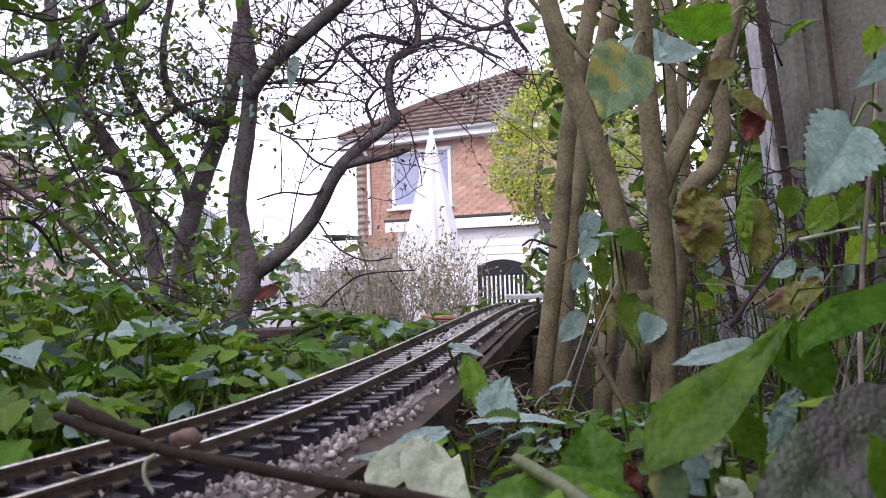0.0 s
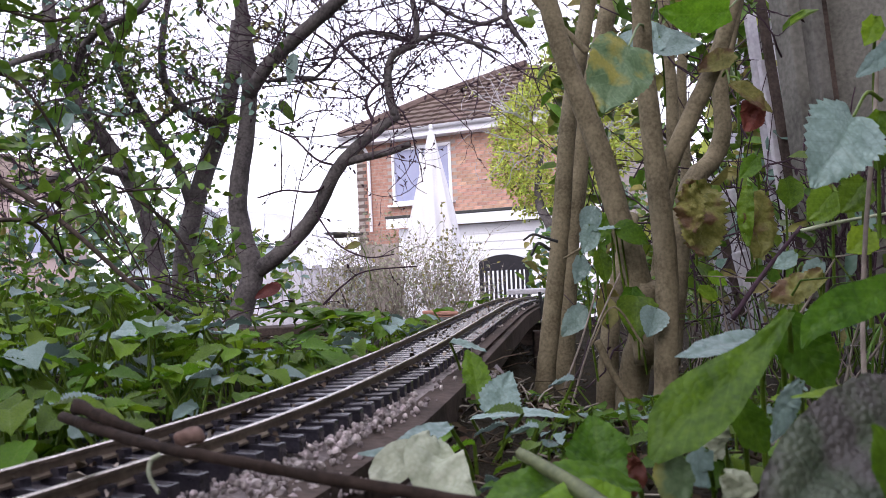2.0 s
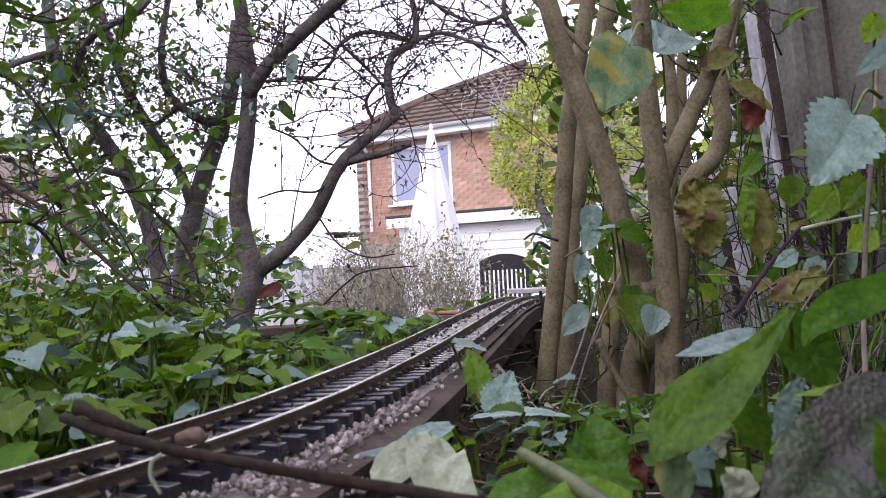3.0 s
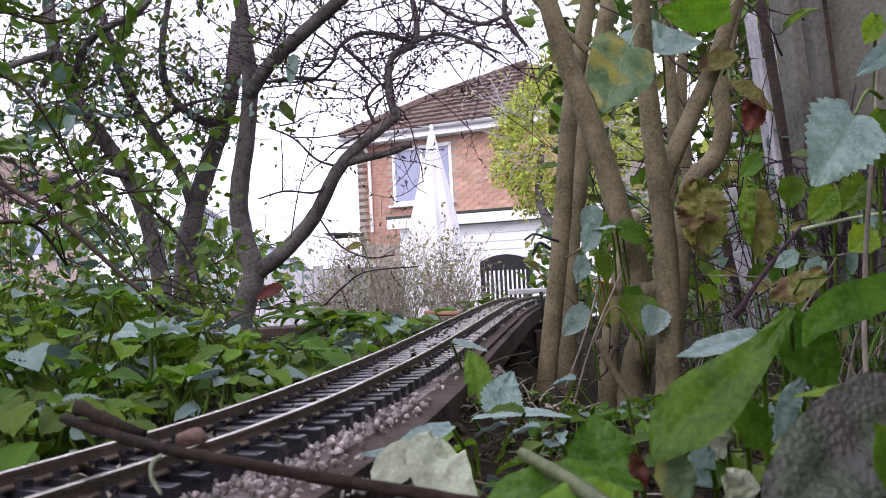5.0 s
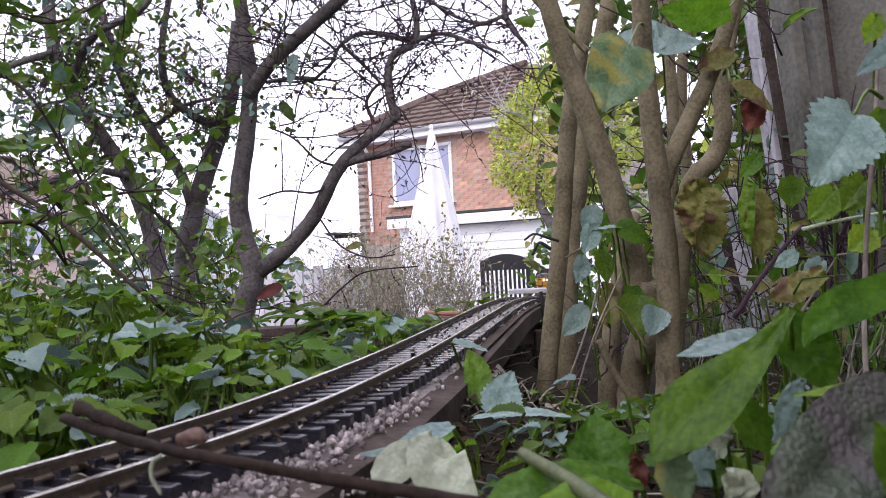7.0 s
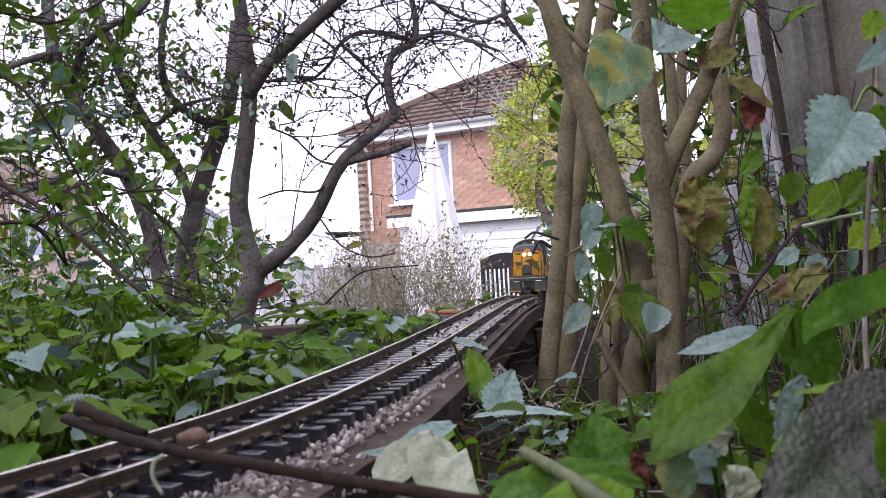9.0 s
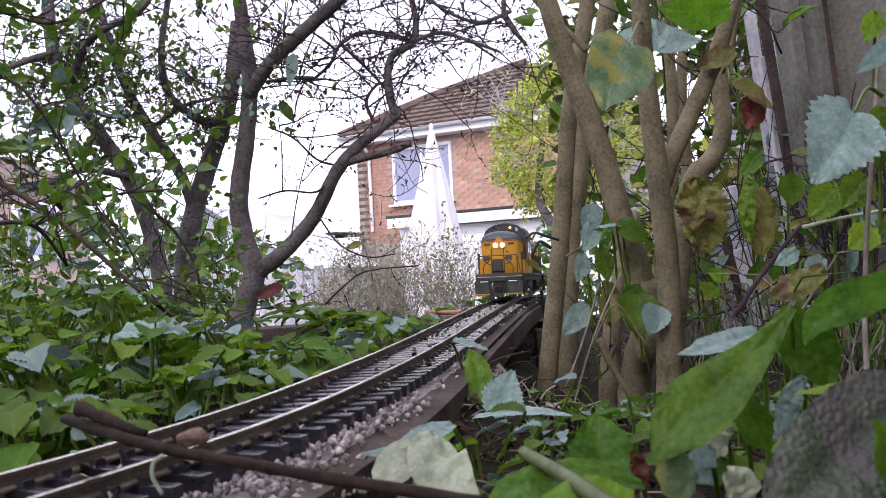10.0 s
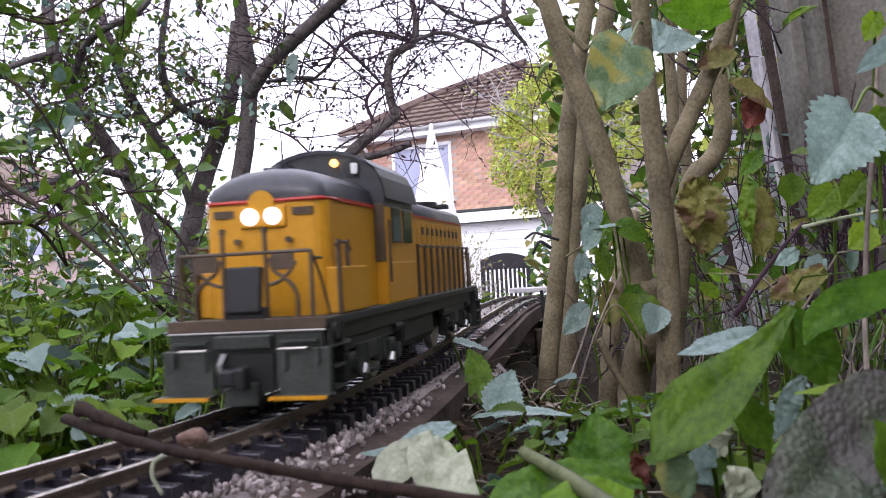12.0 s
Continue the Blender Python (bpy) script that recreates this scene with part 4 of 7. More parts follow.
def build_ballast():
    rng = random.Random(5)
    srcs = [stone_mesh(k) for k in range(6)]
    V, Fc = [], []
    for k in range(11000):
        s = rng.uniform(0.1, 2.9) if rng.random() < 0.45 else rng.uniform(0.2, 1.1)
        p, d, r, u = line_frame(s)
        near = p.y < 0.9
        o = rng.uniform(-0.05, 0.09 if p.y < 0.5 else 0.068) if near else rng.uniform(-0.05, 0.052)
        outer = abs(o) > 0.048
        if not near and not outer and rng.random() < 0.8:
            continue
        if outer and (p.y > 0.6 or (o > 0.060 and p.y > 0.5)) and rng.random() < 0.8:
            continue
        size = rng.choice((0.0009, 0.0012, 0.0016, 0.0024, 0.003)) if outer else rng.uniform(0.0009, 0.0021)
        drop = -0.0195 - max(0, abs(o) - 0.055) * 0.4
        c = p + r * o + u * (drop + rng.uniform(0, 0.005 if outer else 0.0035))
        m = Matrix.Translation(c) @ Euler([rng.uniform(0, 6) for _ in range(3)]).to_matrix().to_4x4() @ Matrix.Scale(size, 4)
        me, n = srcs[k % 6], len(V)
        V += [m @ v.co for v in me.vertices]
        Fc += [tuple(n + i for i in q.vertices) for q in me.polygons]
    me = bpy.data.meshes.new("ballast")
    me.from_pydata(V, [], Fc)
    me.materials.append(BALLAST)
    # the packed bed beneath
    bed, rings, s = bmesh.new(), [], 0.03
    while s < s_at(1.05):
        p, d, r, u = line_frame(s)
        rings.append([bed.verts.new(p + r * a + u * (b + 0.002 * noise.noise(p * 40 + Vector((a * 90, 0, 0))))) for a, b in ((-0.13, -0.07), (-0.06, -0.022), (-0.03, -0.0185), (0.03, -0.0185), (0.055, -0.023), (0.085, -0.06), (0.12, -0.11))])
        s += 0.02
    for a, b in zip(rings, rings[1:]):
        for i in range(6):
            bed.faces.new((a[i], a[i + 1], b[i + 1], b[i]))
    tagged(mesh_ob("ballast_bed", bed, BALLAST, smooth=True), "packed grey gravel bed", "gravel", kind="stuff")
    return tagged(new("ballast", me), "loose pinkish grey gravel under the sleepers", "gravel", kind="stuff")


build_ballast()

# ---------------------------------------------------------------- plants: helpers


class Heap:
    """Collects many small limbs and leaves for one mesh."""

    def __init__(self):
        self.v, self.f, self.mi = [], [], []

    def limb(self, pts, r0, r1, n=4, mi=0):
        base, k = len(self.v), len(pts)
        up = Vector((0.31, 0.17, 0.93))
        for i, p in enumerate(pts):
            d = (pts[min(i + 1, k - 1)] - pts[max(i - 1, 0)]).normalized()
            a = d.cross(up)
            if a.length < 0.1:
                a = d.cross(Vector((1, 0, 0)))
            a.normalize()
            b = d.cross(a)
            r = r0 + (r1 - r0) * i / (k - 1)
            for j in range(n):
                self.v.append(p + (a * math.cos(j * math.tau / n) + b * math.sin(j * math.tau / n)) * r)
        for i in range(k - 1):
            for j in range(n):
                self.f.append((base + i * n + j, base + i * n + (j + 1) % n, base + (i + 1) * n + (j + 1) % n, base + (i + 1) * n + j))
                self.mi.append(mi)

    def leaf(self, p, axis, normal, length, width, mi=0, fold=0.25):
        """A small folded, pointed leaf."""
        x = axis.normalized()
        y = normal.cross(x)
        if y.length < 0.05:
            y = Vector((0.3, 0.9, 0.1)).cross(x)
        y.normalize()
        z = x.cross(y)
        b = len(self.v)
        self.v += [p, p + x * length * 0.45 - z * width * 0.05, p + x * length - z * length * 0.12,
                   p + x * length * 0.22 + y * width * 0.42 + z * width * fold, p + x * length * 0.62 + y * width * 0.40 + z * width * fold * 0.8,
                   p + x * length * 0.22 - y * width * 0.42 + z * width * fold, p + x * length * 0.62 - y * width * 0.40 + z * width * fold * 0.8]
        self.f += [(b, b + 1, b + 4, b + 3), (b + 1, b + 2, b + 4), (b, b + 5, b + 6, b + 1), (b + 1, b + 6, b + 2)]
        self.mi += [mi] * 4

    def build(self, name, mats, parent=None, label="", smooth=True):
        me = bpy.data.meshes.new(name)
        me.from_pydata(self.v, [], self.f)
        for m in mats:
            me.materials.append(m)
        me.polygons.foreach_set("material_index", self.mi)
        if smooth:
            me.polygons.foreach_set("use_smooth", [True] * len(self.f))
        ob = new(name, me)
        if parent is not None:
            ob.parent = parent
        if label:
            ob["label"] = label
        return ob


def rand_dir(rng):
    while True:
        d = Vector((rng.uniform(-1, 1), rng.uniform(-1, 1), rng.uniform(-1, 1)))
        if 0.1 < d.length < 1:
            return d.normalized()


def grow(heap, p, d, length, r, level, rng, leafy=0.0, leaf=0.03, mi=1, up=0.15, buds=0.0, crook=0.32):
    """A crooked twig with side twigs, leaves and buds."""
    n = 6
    pts, q, dd = [p.copy()], p.copy(), d.normalized()
    for k in range(n):
        dd = (dd + rand_dir(rng) * crook + Vector((0, 0, up * 0.3))).normalized()
        q = q + dd * length / n
        pts.append(q.copy())
        if level > 0 and k > 0 and rng.random() < 0.8:
            side = (dd * 0.45 + rand_dir(rng) * 0.9 + Vector((0, 0, up))).normalized()
            grow(heap, q, side, length * rng.uniform(0.35, 0.62), r * 0.55, level - 1, rng, leafy, leaf, mi, up, buds, crook)
        if rng.random() < leafy:
            heap.leaf(q, (dd + rand_dir(rng)).normalized(), (Vector((0, -0.3, 0.6)) + rand_dir(rng) * 0.8).normalized(), leaf * rng.uniform(0.6, 1.25), leaf * rng.uniform(0.5, 0.75), mi)
        if rng.random() < buds:
            heap.leaf(q, (dd + rand_dir(rng) * 0.7).normalized(), rand_dir(rng), rng.uniform(0.008, 0.018), rng.uniform(0.005, 0.009), 0)
    heap.limb(pts, r, r * 0.55, 4 if r < 0.006 else 6, 0)


def limb_part(name, pts, r0, r1, material, parent, n=10, steps=6):
    ob = part(name, tube(bmesh.new(), fine(pts, steps), r0, r1, n, 0.05, random.Random(3)), material, parent, smooth=True)
    return fine(pts, steps)


# ---------------------------------------------------------------- the forked tree
def build_forked_tree():
    t = thing("forked_tree", "dark-barked forked tree with bare crooked twigs", "tree")
    rng = random.Random(11)
    trunk = limb_part("trunk", [(-0.661, 2.600, -0.197), (-0.618, 2.600, -0.018), (-0.582, 2.600, 0.084), (-0.608, 2.600, 0.198), (-0.619, 2.600, 0.321), (-0.586, 2.600, 0.511), (-0.564, 2.580, 0.662), (-0.567, 2.550, 0.811), (-0.574, 2.500, 1.000)], 0.038, 0.020, BARK, t, 12)
    right = limb_part("limb", [(-0.573, 2.600, 0.089), (-0.489, 2.580, 0.143), (-0.384, 2.550, 0.245), (-0.303, 2.500, 0.371), (-0.241, 2.500, 0.440), (-0.163, 2.500, 0.497), (-0.109, 2.500, 0.532)], 0.027, 0.013, BARK, t, 10)
    limb_part("limb", [(-0.274, 2.500, 0.398), (-0.225, 2.490, 0.408), (-0.141, 2.480, 0.422), (-0.078, 2.470, 0.441)], 0.013, 0.010, BARK, t)
    big = limb_part("limb", [(-0.569, 2.580, 0.628), (-0.483, 2.500, 0.705), (-0.375, 2.450, 0.777), (-0.238, 2.400, 0.869), (-0.123, 2.400, 0.973)], 0.022, 0.018, BARK, t)
    seeds = []
    for pts, r in (([(-0.120, 2.500, 0.528), (-0.136, 2.500, 0.606), (-0.124, 2.500, 0.703), (-0.058, 2.500, 0.743), (-0.045, 2.500, 0.803), (-0.062, 2.500, 0.922)], 0.014),
                   ([(-0.055, 2.500, 0.745), (-0.127, 2.550, 0.784), (-0.216, 2.600, 0.810), (-0.282, 2.600, 0.778), (-0.316, 2.600, 0.720), (-0.369, 2.600, 0.674)], 0.008),
                   ([(-0.369, 2.600, 0.674), (-0.440, 2.600, 0.681), (-0.515, 2.580, 0.667)], 0.008),
                   ([(-0.050, 2.500, 0.750), (0.026, 2.450, 0.755), (0.105, 2.400, 0.715), (0.191, 2.400, 0.678)], 0.007),
                   ([(0.403, 2.600, 0.949), (0.253, 2.600, 0.922), (0.226, 2.600, 0.853), (0.251, 2.600, 0.796), (0.290, 2.600, 0.744)], 0.010),
                   ([(0.249, 2.600, 0.852), (0.151, 2.600, 0.822), (0.049, 2.600, 0.862), (-0.035, 2.600, 0.937)], 0.007),
                   ([(-0.282, 2.600, 0.778), (-0.200, 2.550, 0.685), (-0.136, 2.500, 0.598)], 0.006),
                   ([(-0.294, 2.500, 0.388), (-0.360, 2.500, 0.413), (-0.424, 2.500, 0.478), (-0.507, 2.550, 0.524)], 0.004),
                   ([(-0.312, 2.500, 0.360), (-0.365, 2.500, 0.316), (-0.456, 2.500, 0.324), (-0.537, 2.500, 0.305)], 0.004),
                   ([(-0.465, 2.500, 0.321), (-0.461, 2.500, 0.455), (-0.467, 2.500, 0.548)], 0.002),
                   ([(-0.428, 2.400, 0.182), (-0.397, 2.400, 0.325), (-0.321, 2.400, 0.563)], 0.002),
                   ([(-0.360, 2.500, 0.240), (-0.299, 2.450, 0.157), (-0.215, 2.400, 0.115), (-0.135, 2.400, 0.119)], 0.003),
                   ([(-0.342, 2.400, -0.014), (-0.283, 2.400, 0.038), (-0.217, 2.400, 0.075), (-0.073, 2.400, 0.083)], 0.003),
                   ([(-0.187, 2.500, 0.516), (-0.204, 2.500, 0.576), (-0.168, 2.500, 0.625), (-0.132, 2.500, 0.623)], 0.006)):
        seeds.append((limb_part("branch", pts, r, r * 0.6, BARK if r > 0.006 else TWIG, t, 7), r))
    h = Heap()
    for pts, r in seeds:
        step = 2 if r > 0.005 else 5
        for p in pts[::step]:
            if r < 0.0045 and p.z < 0.5:
                grow(h, p, rand_dir(rng), 0.08, 0.0013, 0, rng, 0.0, 0.02, 1, 0.0, 0.25)
                continue
            grow(h, p, Vector((rng.uniform(-1, 1), rng.uniform(-0.5, 0.5), rng.uniform(-0.5, 0.9))), rng.uniform(0.16, 0.42), 0.0026, 2 if rng.random() < 0.55 else 1, rng, 0.0, 0.02, 1, 0.05, 0.34)
    for p in big[6::3] + trunk[34::4]:
        grow(h, p, Vector((rng.uniform(-1, 1), rng.uniform(-0.6, 0.3), rng.uniform(-0.3, 1))), rng.uniform(0.15, 0.3), 0.003, 2, rng, 0.06, 0.03, 1, 0.1, 0.1)
    tagged(h.build("twig_tangle", [TWIG, LEAF], t, "fine dark twigs with buds"), kind="stuff")
    return t


build_forked_tree()


# ---------------------------------------------------------------- leafier trees beside it
def build_leafy_tree(label, trunk, limbs, r0, seed, leafy, mats, twig_len=0.33):
    t = thing("garden_tree", label, "tree")
    rng = random.Random(seed)
    tp = limb_part("trunk", trunk, r0, r0 * 0.6, BARK, t, 12)
    h, allp = Heap(), tp[len(tp) // 2:]
    for pts, r in limbs:
        allp = allp + limb_part("limb", pts, r, r * 0.55, BARK, t, 8)
    for k, p in enumerate(allp):
        if p.z < 0.25:
            continue
        if k % 2:
            if k % 6 == 1:
                grow(h, p, Vector((rng.uniform(-1, 1), rng.uniform(-0.9, 0.6), rng.uniform(-0.4, 1))), rng.uniform(0.6, 1.2) * twig_len, 0.002, 2, rng, 0.02, 0.03, 1, 0.05, 0.12)
            continue
        grow(h, p, Vector((rng.uniform(-1, 1), rng.uniform(-0.9, 0.6), rng.uniform(-0.4, 1))), rng.uniform(0.5, 1.1) * twig_len, 0.0021, 2, rng, leafy * 0.85, 0.03, 1 if rng.random() < 0.75 else 2, 0.08, 0.08)
    tagged(h.build("crown", mats, t, "twigs with scattered green leaves"), kind="stuff")
    return t


build_leafy_tree("grey-barked tree with leaning limbs and thin green leaves", [(-0.928, 3.000, -0.251), (-0.915, 3.000, 0.107), (-0.876, 3.000, 0.306), (-0.809, 3.000, 0.493), (-0.750, 2.950, 0.603), (-0.696, 2.900, 0.738), (-0.666, 2.900, 0.951)],
                 [([(-0.871, 3.000, 0.316), (-0.903, 2.950, 0.452), (-0.978, 2.900, 0.593), (-1.042, 2.850, 0.742), (-1.068, 2.800, 0.868), (-1.108, 2.800, 1.040)], 0.022),
                  ([(-0.758, 2.950, 0.609), (-0.827, 2.900, 0.632), (-0.898, 2.850, 0.709), (-0.899, 2.800, 0.840), (-0.863, 2.800, 1.046)], 0.018),
                  ([(-0.990, 2.900, 0.586), (-0.874, 2.900, 0.669), (-0.726, 2.900, 0.701)], 0.010), ([(-1.001, 2.900, 0.647), (-1.127, 2.900, 0.653), (-1.241, 2.900, 0.708), (-1.378, 2.900, 0.696)], 0.010)],
                 0.040, 21, 0.16, [TWIG, LEAF, LEAF_YELLOW])
build_leafy_tree("dark leaning tree with green leaves", [(-0.885, 2.700, -0.216), (-0.902, 2.700, 0.073), (-0.935, 2.700, 0.264), (-1.000, 2.700, 0.430), (-1.064, 2.650, 0.558), (-1.125, 2.600, 0.679), (-1.168, 2.600, 0.812), (-1.183, 2.600, 1.033)],
                 [([(-1.128, 2.600, 0.682), (-1.012, 2.500, 0.804), (-0.831, 2.400, 0.848), (-0.771, 2.400, 0.926)], 0.014), ([(-1.162, 2.600, 0.795), (-1.215, 2.500, 0.747), (-1.281, 2.400, 0.678)], 0.013),
                  ([(-0.977, 2.700, 0.411), (-1.045, 2.500, 0.419), (-1.087, 2.300, 0.352), (-1.187, 2.200, 0.318)], 0.012), ([(-1.067, 2.650, 0.561), (-1.061, 2.500, 0.436), (-1.071, 2.400, 0.344), (-1.001, 2.300, 0.209)], 0.010)],
                 0.030, 22, 0.2, [TWIG, LEAF, LEAF_BLUE])


# near brambly stems over the bed
def build_bramble(label, stems, seed, leafy, leaf):
    b = thing("bramble", label, "bramble", group="brambles beside the track")
    rng, h = random.Random(seed), Heap()
    for pts, r in stems:
        ps = limb_part("stem", pts, r, r * 0.7, TIMBER, b, 7)
        for p in ps[::3]:
            grow(h, p, Vector((rng.uniform(-1, 1), rng.uniform(-0.4, 0.4), rng.uniform(-0.4, 1))), rng.uniform(0.06, 0.2), 0.0014, 1, rng, leafy, leaf, 1 if rng.random() < 0.8 else 2, 0.08, 0.05)
    tagged(h.build("shoot_tangle", [TWIG, LEAF, LEAF_BLUE], b), kind="stuff")
    return b


build_bramble("brown arching bramble stems with green leaves", [([(-0.654, 1.200, 0.251), (-0.576, 1.200, 0.198), (-0.514, 1.200, 0.147), (-0.441, 1.200, 0.075), (-0.353, 1.200, -0.002)], 0.0042),
              ([(-0.571, 1.500, 0.080), (-0.516, 1.500, 0.080), (-0.447, 1.500, 0.053)], 0.003), ([(-0.541, 1.000, 0.158), (-0.505, 1.050, 0.155), (-0.488, 1.100, 0.105)], 0.003)], 31, 0.14, 0.028)
build_bramble("thin dark stems with leaves over the bed", [([(-0.737, 1.400, 0.447), (-0.665, 1.400, 0.387), (-0.629, 1.500, 0.253), (-0.568, 1.500, 0.140)], 0.003), ([(-0.770, 1.600, 0.195), (-0.639, 1.600, 0.242), (-0.511, 1.600, 0.251)], 0.003),
              ([(-0.622, 1.700, 0.254), (-0.546, 1.700, 0.188), (-0.499, 1.700, 0.106), (-0.486, 1.700, 0.003)], 0.0035), ([(-0.663, 1.300, 0.507), (-0.577, 1.300, 0.485), (-0.470, 1.300, 0.532)], 0.003)], 32, 0.3, 0.04)


# ---------------------------------------------------------------- many-stemmed shrub by the fence
def build_stems():
    t = thing("multi_stemmed_shrub", "many-stemmed smooth-barked shrub beside the trestle", "shrub")
    for pts, r0, r1 in (([(0.134, 1.250, -0.168), (0.147, 1.250, -0.069), (0.165, 1.250, 0.046), (0.179, 1.250, 0.146), (0.195, 1.250, 0.279), (0.216, 1.250, 0.379), (0.242, 1.250, 0.495)], 0.0165, 0.013),
                        ([(0.196, 1.450, -0.210), (0.203, 1.450, -0.076), (0.218, 1.450, 0.097), (0.236, 1.450, 0.203), (0.257, 1.450, 0.348), (0.288, 1.450, 0.444), (0.317, 1.450, 0.560)], 0.020, 0.017),
                        ([(0.260, 1.100, -0.058), (0.253, 1.100, 0.052), (0.232, 1.100, 0.134), (0.211, 1.100, 0.223), (0.183, 1.100, 0.306), (0.163, 1.100, 0.374), (0.145, 1.100, 0.456)], 0.019, 0.014),
                        ([(0.254, 1.000, -0.113), (0.260, 1.000, -0.020), (0.264, 1.000, 0.066), (0.259, 1.000, 0.160), (0.253, 1.000, 0.247), (0.249, 1.000, 0.322), (0.250, 1.000, 0.416)], 0.0165, 0.0125),
                        ([(0.266, 1.020, 0.161), (0.284, 1.020, 0.201), (0.315, 1.020, 0.261), (0.345, 1.020, 0.322), (0.374, 1.020, 0.410)], 0.013, 0.011),
                        ([(0.291, 1.120, -0.062), (0.309, 1.140, 0.026), (0.329, 1.160, 0.117), (0.353, 1.180, 0.181), (0.390, 1.200, 0.214), (0.406, 1.200, 0.255), (0.407, 1.200, 0.324), (0.424, 1.200, 0.396), (0.445, 1.200, 0.476)], 0.019, 0.011),
                        ([(0.218, 1.200, -0.163), (0.228, 1.200, -0.068), (0.240, 1.220, -0.006), (0.262, 1.250, 0.066), (0.294, 1.300, 0.143)], 0.017, 0.012),
                        ([(0.241, 1.150, -0.170), (0.252, 1.150, -0.079), (0.263, 1.100, 0.000), (0.266, 1.080, 0.044)], 0.026, 0.017),
                        ([(0.354, 1.500, -0.109), (0.389, 1.500, 0.109), (0.414, 1.500, 0.229), (0.420, 1.500, 0.349), (0.417, 1.500, 0.470), (0.413, 1.500, 0.572)], 0.013, 0.012),
                        ([(0.393, 1.600, -0.133), (0.443, 1.600, 0.078), (0.468, 1.600, 0.237), (0.470, 1.600, 0.430), (0.505, 1.600, 0.601)], 0.012, 0.010)):
        limb_part("stem", pts, r0 * 0.9, r1 * 0.9, BARK_SMOOTH, t, 12)
    for pts, r in (([(0.220, 1.200, 0.374), (0.197, 1.200, 0.399), (0.163, 1.200, 0.434), (0.129, 1.200, 0.476)], 0.005), ([(0.225, 0.950, -0.027), (0.190, 0.950, 0.026), (0.162, 0.950, -0.017)], 0.0015),
                   ([(0.172, 1.200, 0.083), (0.205, 1.200, 0.101), (0.232, 1.150, 0.121)], 0.0018), ([(0.178, 1.000, -0.016), (0.196, 1.000, -0.057), (0.226, 1.000, -0.108)], 0.005)):
        limb_part("shoot", pts, r, r * 0.7, BARK_SMOOTH, t, 6)
    rng, h = random.Random(41), Heap()
    for k in range(46):
        y = rng.uniform(1.3, 2.1)
        p = Vector((rng.uniform(0.19 * y + 0.08, 0.42 * y), y, rng.uniform(-0.05, 0.6)))
        grow(h, p, Vector((rng.uniform(-1, 1), rng.uniform(-0.6, 0.6), rng.uniform(-0.3, 1))), rng.uniform(0.15, 0.4), 0.002, 1, rng, 0.14, 0.045, 1 if rng.random() < 0.7 else 2, 0.1, 0.1)
    tagged(h.build("shoot_tangle", [TWIG, LEAF, LEAF_YELLOW], t), kind="stuff")
    return t


build_stems()


# ---------------------------------------------------------------- golden shrub and the dry perennials
def build_golden_shrub():
    t = thing("golden_shrub", "golden-green clipped shrub in front of the house", "shrub")
    rng, h, tw = random.Random(51), Heap(), Heap()
    limb_part("trunk", [(0.906, 6.200, -0.340), (0.834, 6.200, 0.242), (0.726, 6.200, 0.538), (0.782, 6.300, 0.965)], 0.05, 0.02, BARK, t)
    cen = Vector((0.990, 6.400, 1.034))
    for k in range(11000):
        d = rand_dir(rng)
        rr = rng.uniform(0.55, 1.0) ** 0.5
        bump = 1 + 0.22 * noise.noise(d * 2.3) + 0.12 * noise.noise(d * 6)
        p = cen + Vector((d.x * 0.58, d.y * 0.5, d.z * 0.62 + 0.1 * d.x)) * rr * bump
        h.leaf(p, (d + rand_dir(rng) * 0.8).normalized(), (d + rand_dir(rng)).normalized(), rng.uniform(0.018, 0.042), rng.uniform(0.014, 0.026), 0 if rng.random() < 0.8 else 1)
    for k in range(60):
        d = rand_dir(rng)
        p = cen + Vector((d.x * 0.3, d.y * 0.4 - 0.1, d.z * 0.3))
        grow(tw, p, d + Vector((0.3, -0.3, 0.2)), rng.uniform(0.3, 0.6), 0.005, 1, rng, 0.05, 0.03, 1, 0.1, 0)
    tagged(h.build("crown", [LEAF_LIME, LEAF_YELLOW], t), kind="stuff")
    tagged(tw.build("twig_tangle", [PALEWOOD, LEAF_LIME], t, "pale bare twigs"), kind="stuff")
    return t


build_golden_shrub()
flower = thing("yellow_bloom", "pale yellow rose bloom on the golden shrub", "flower", Matrix.Translation((0.657, 5.750, 0.899)))
bm = bmesh.new()
for k in range(9):
    a = k * 2.4
    m = pose(0.014 * math.cos(a), 0, 0.014 * math.sin(a), 20 * math.cos(a), 0, 30 * math.sin(a))
    bmesh.ops.create_uvsphere(bm, u_segments=8, v_segments=6, radius=0.022, matrix=m @ Matrix.Diagonal((1, 0.5, 0.9, 1)))
part("petals", bm, LEAF_LIME, flower, smooth=True)

DRY = mat("dry_stems", (0.13, 0.105, 0.085), (0.40, 0.35, 0.30), 0.9, scale=12, fine=100, spread=0.3, island=True)
DRYLEAF = mat("greygreen_leaf", (0.16, 0.18, 0.10), (0.46, 0.46, 0.33), 0.8, scale=12, fine=100, spread=0.35, trans=0.2, island=True)


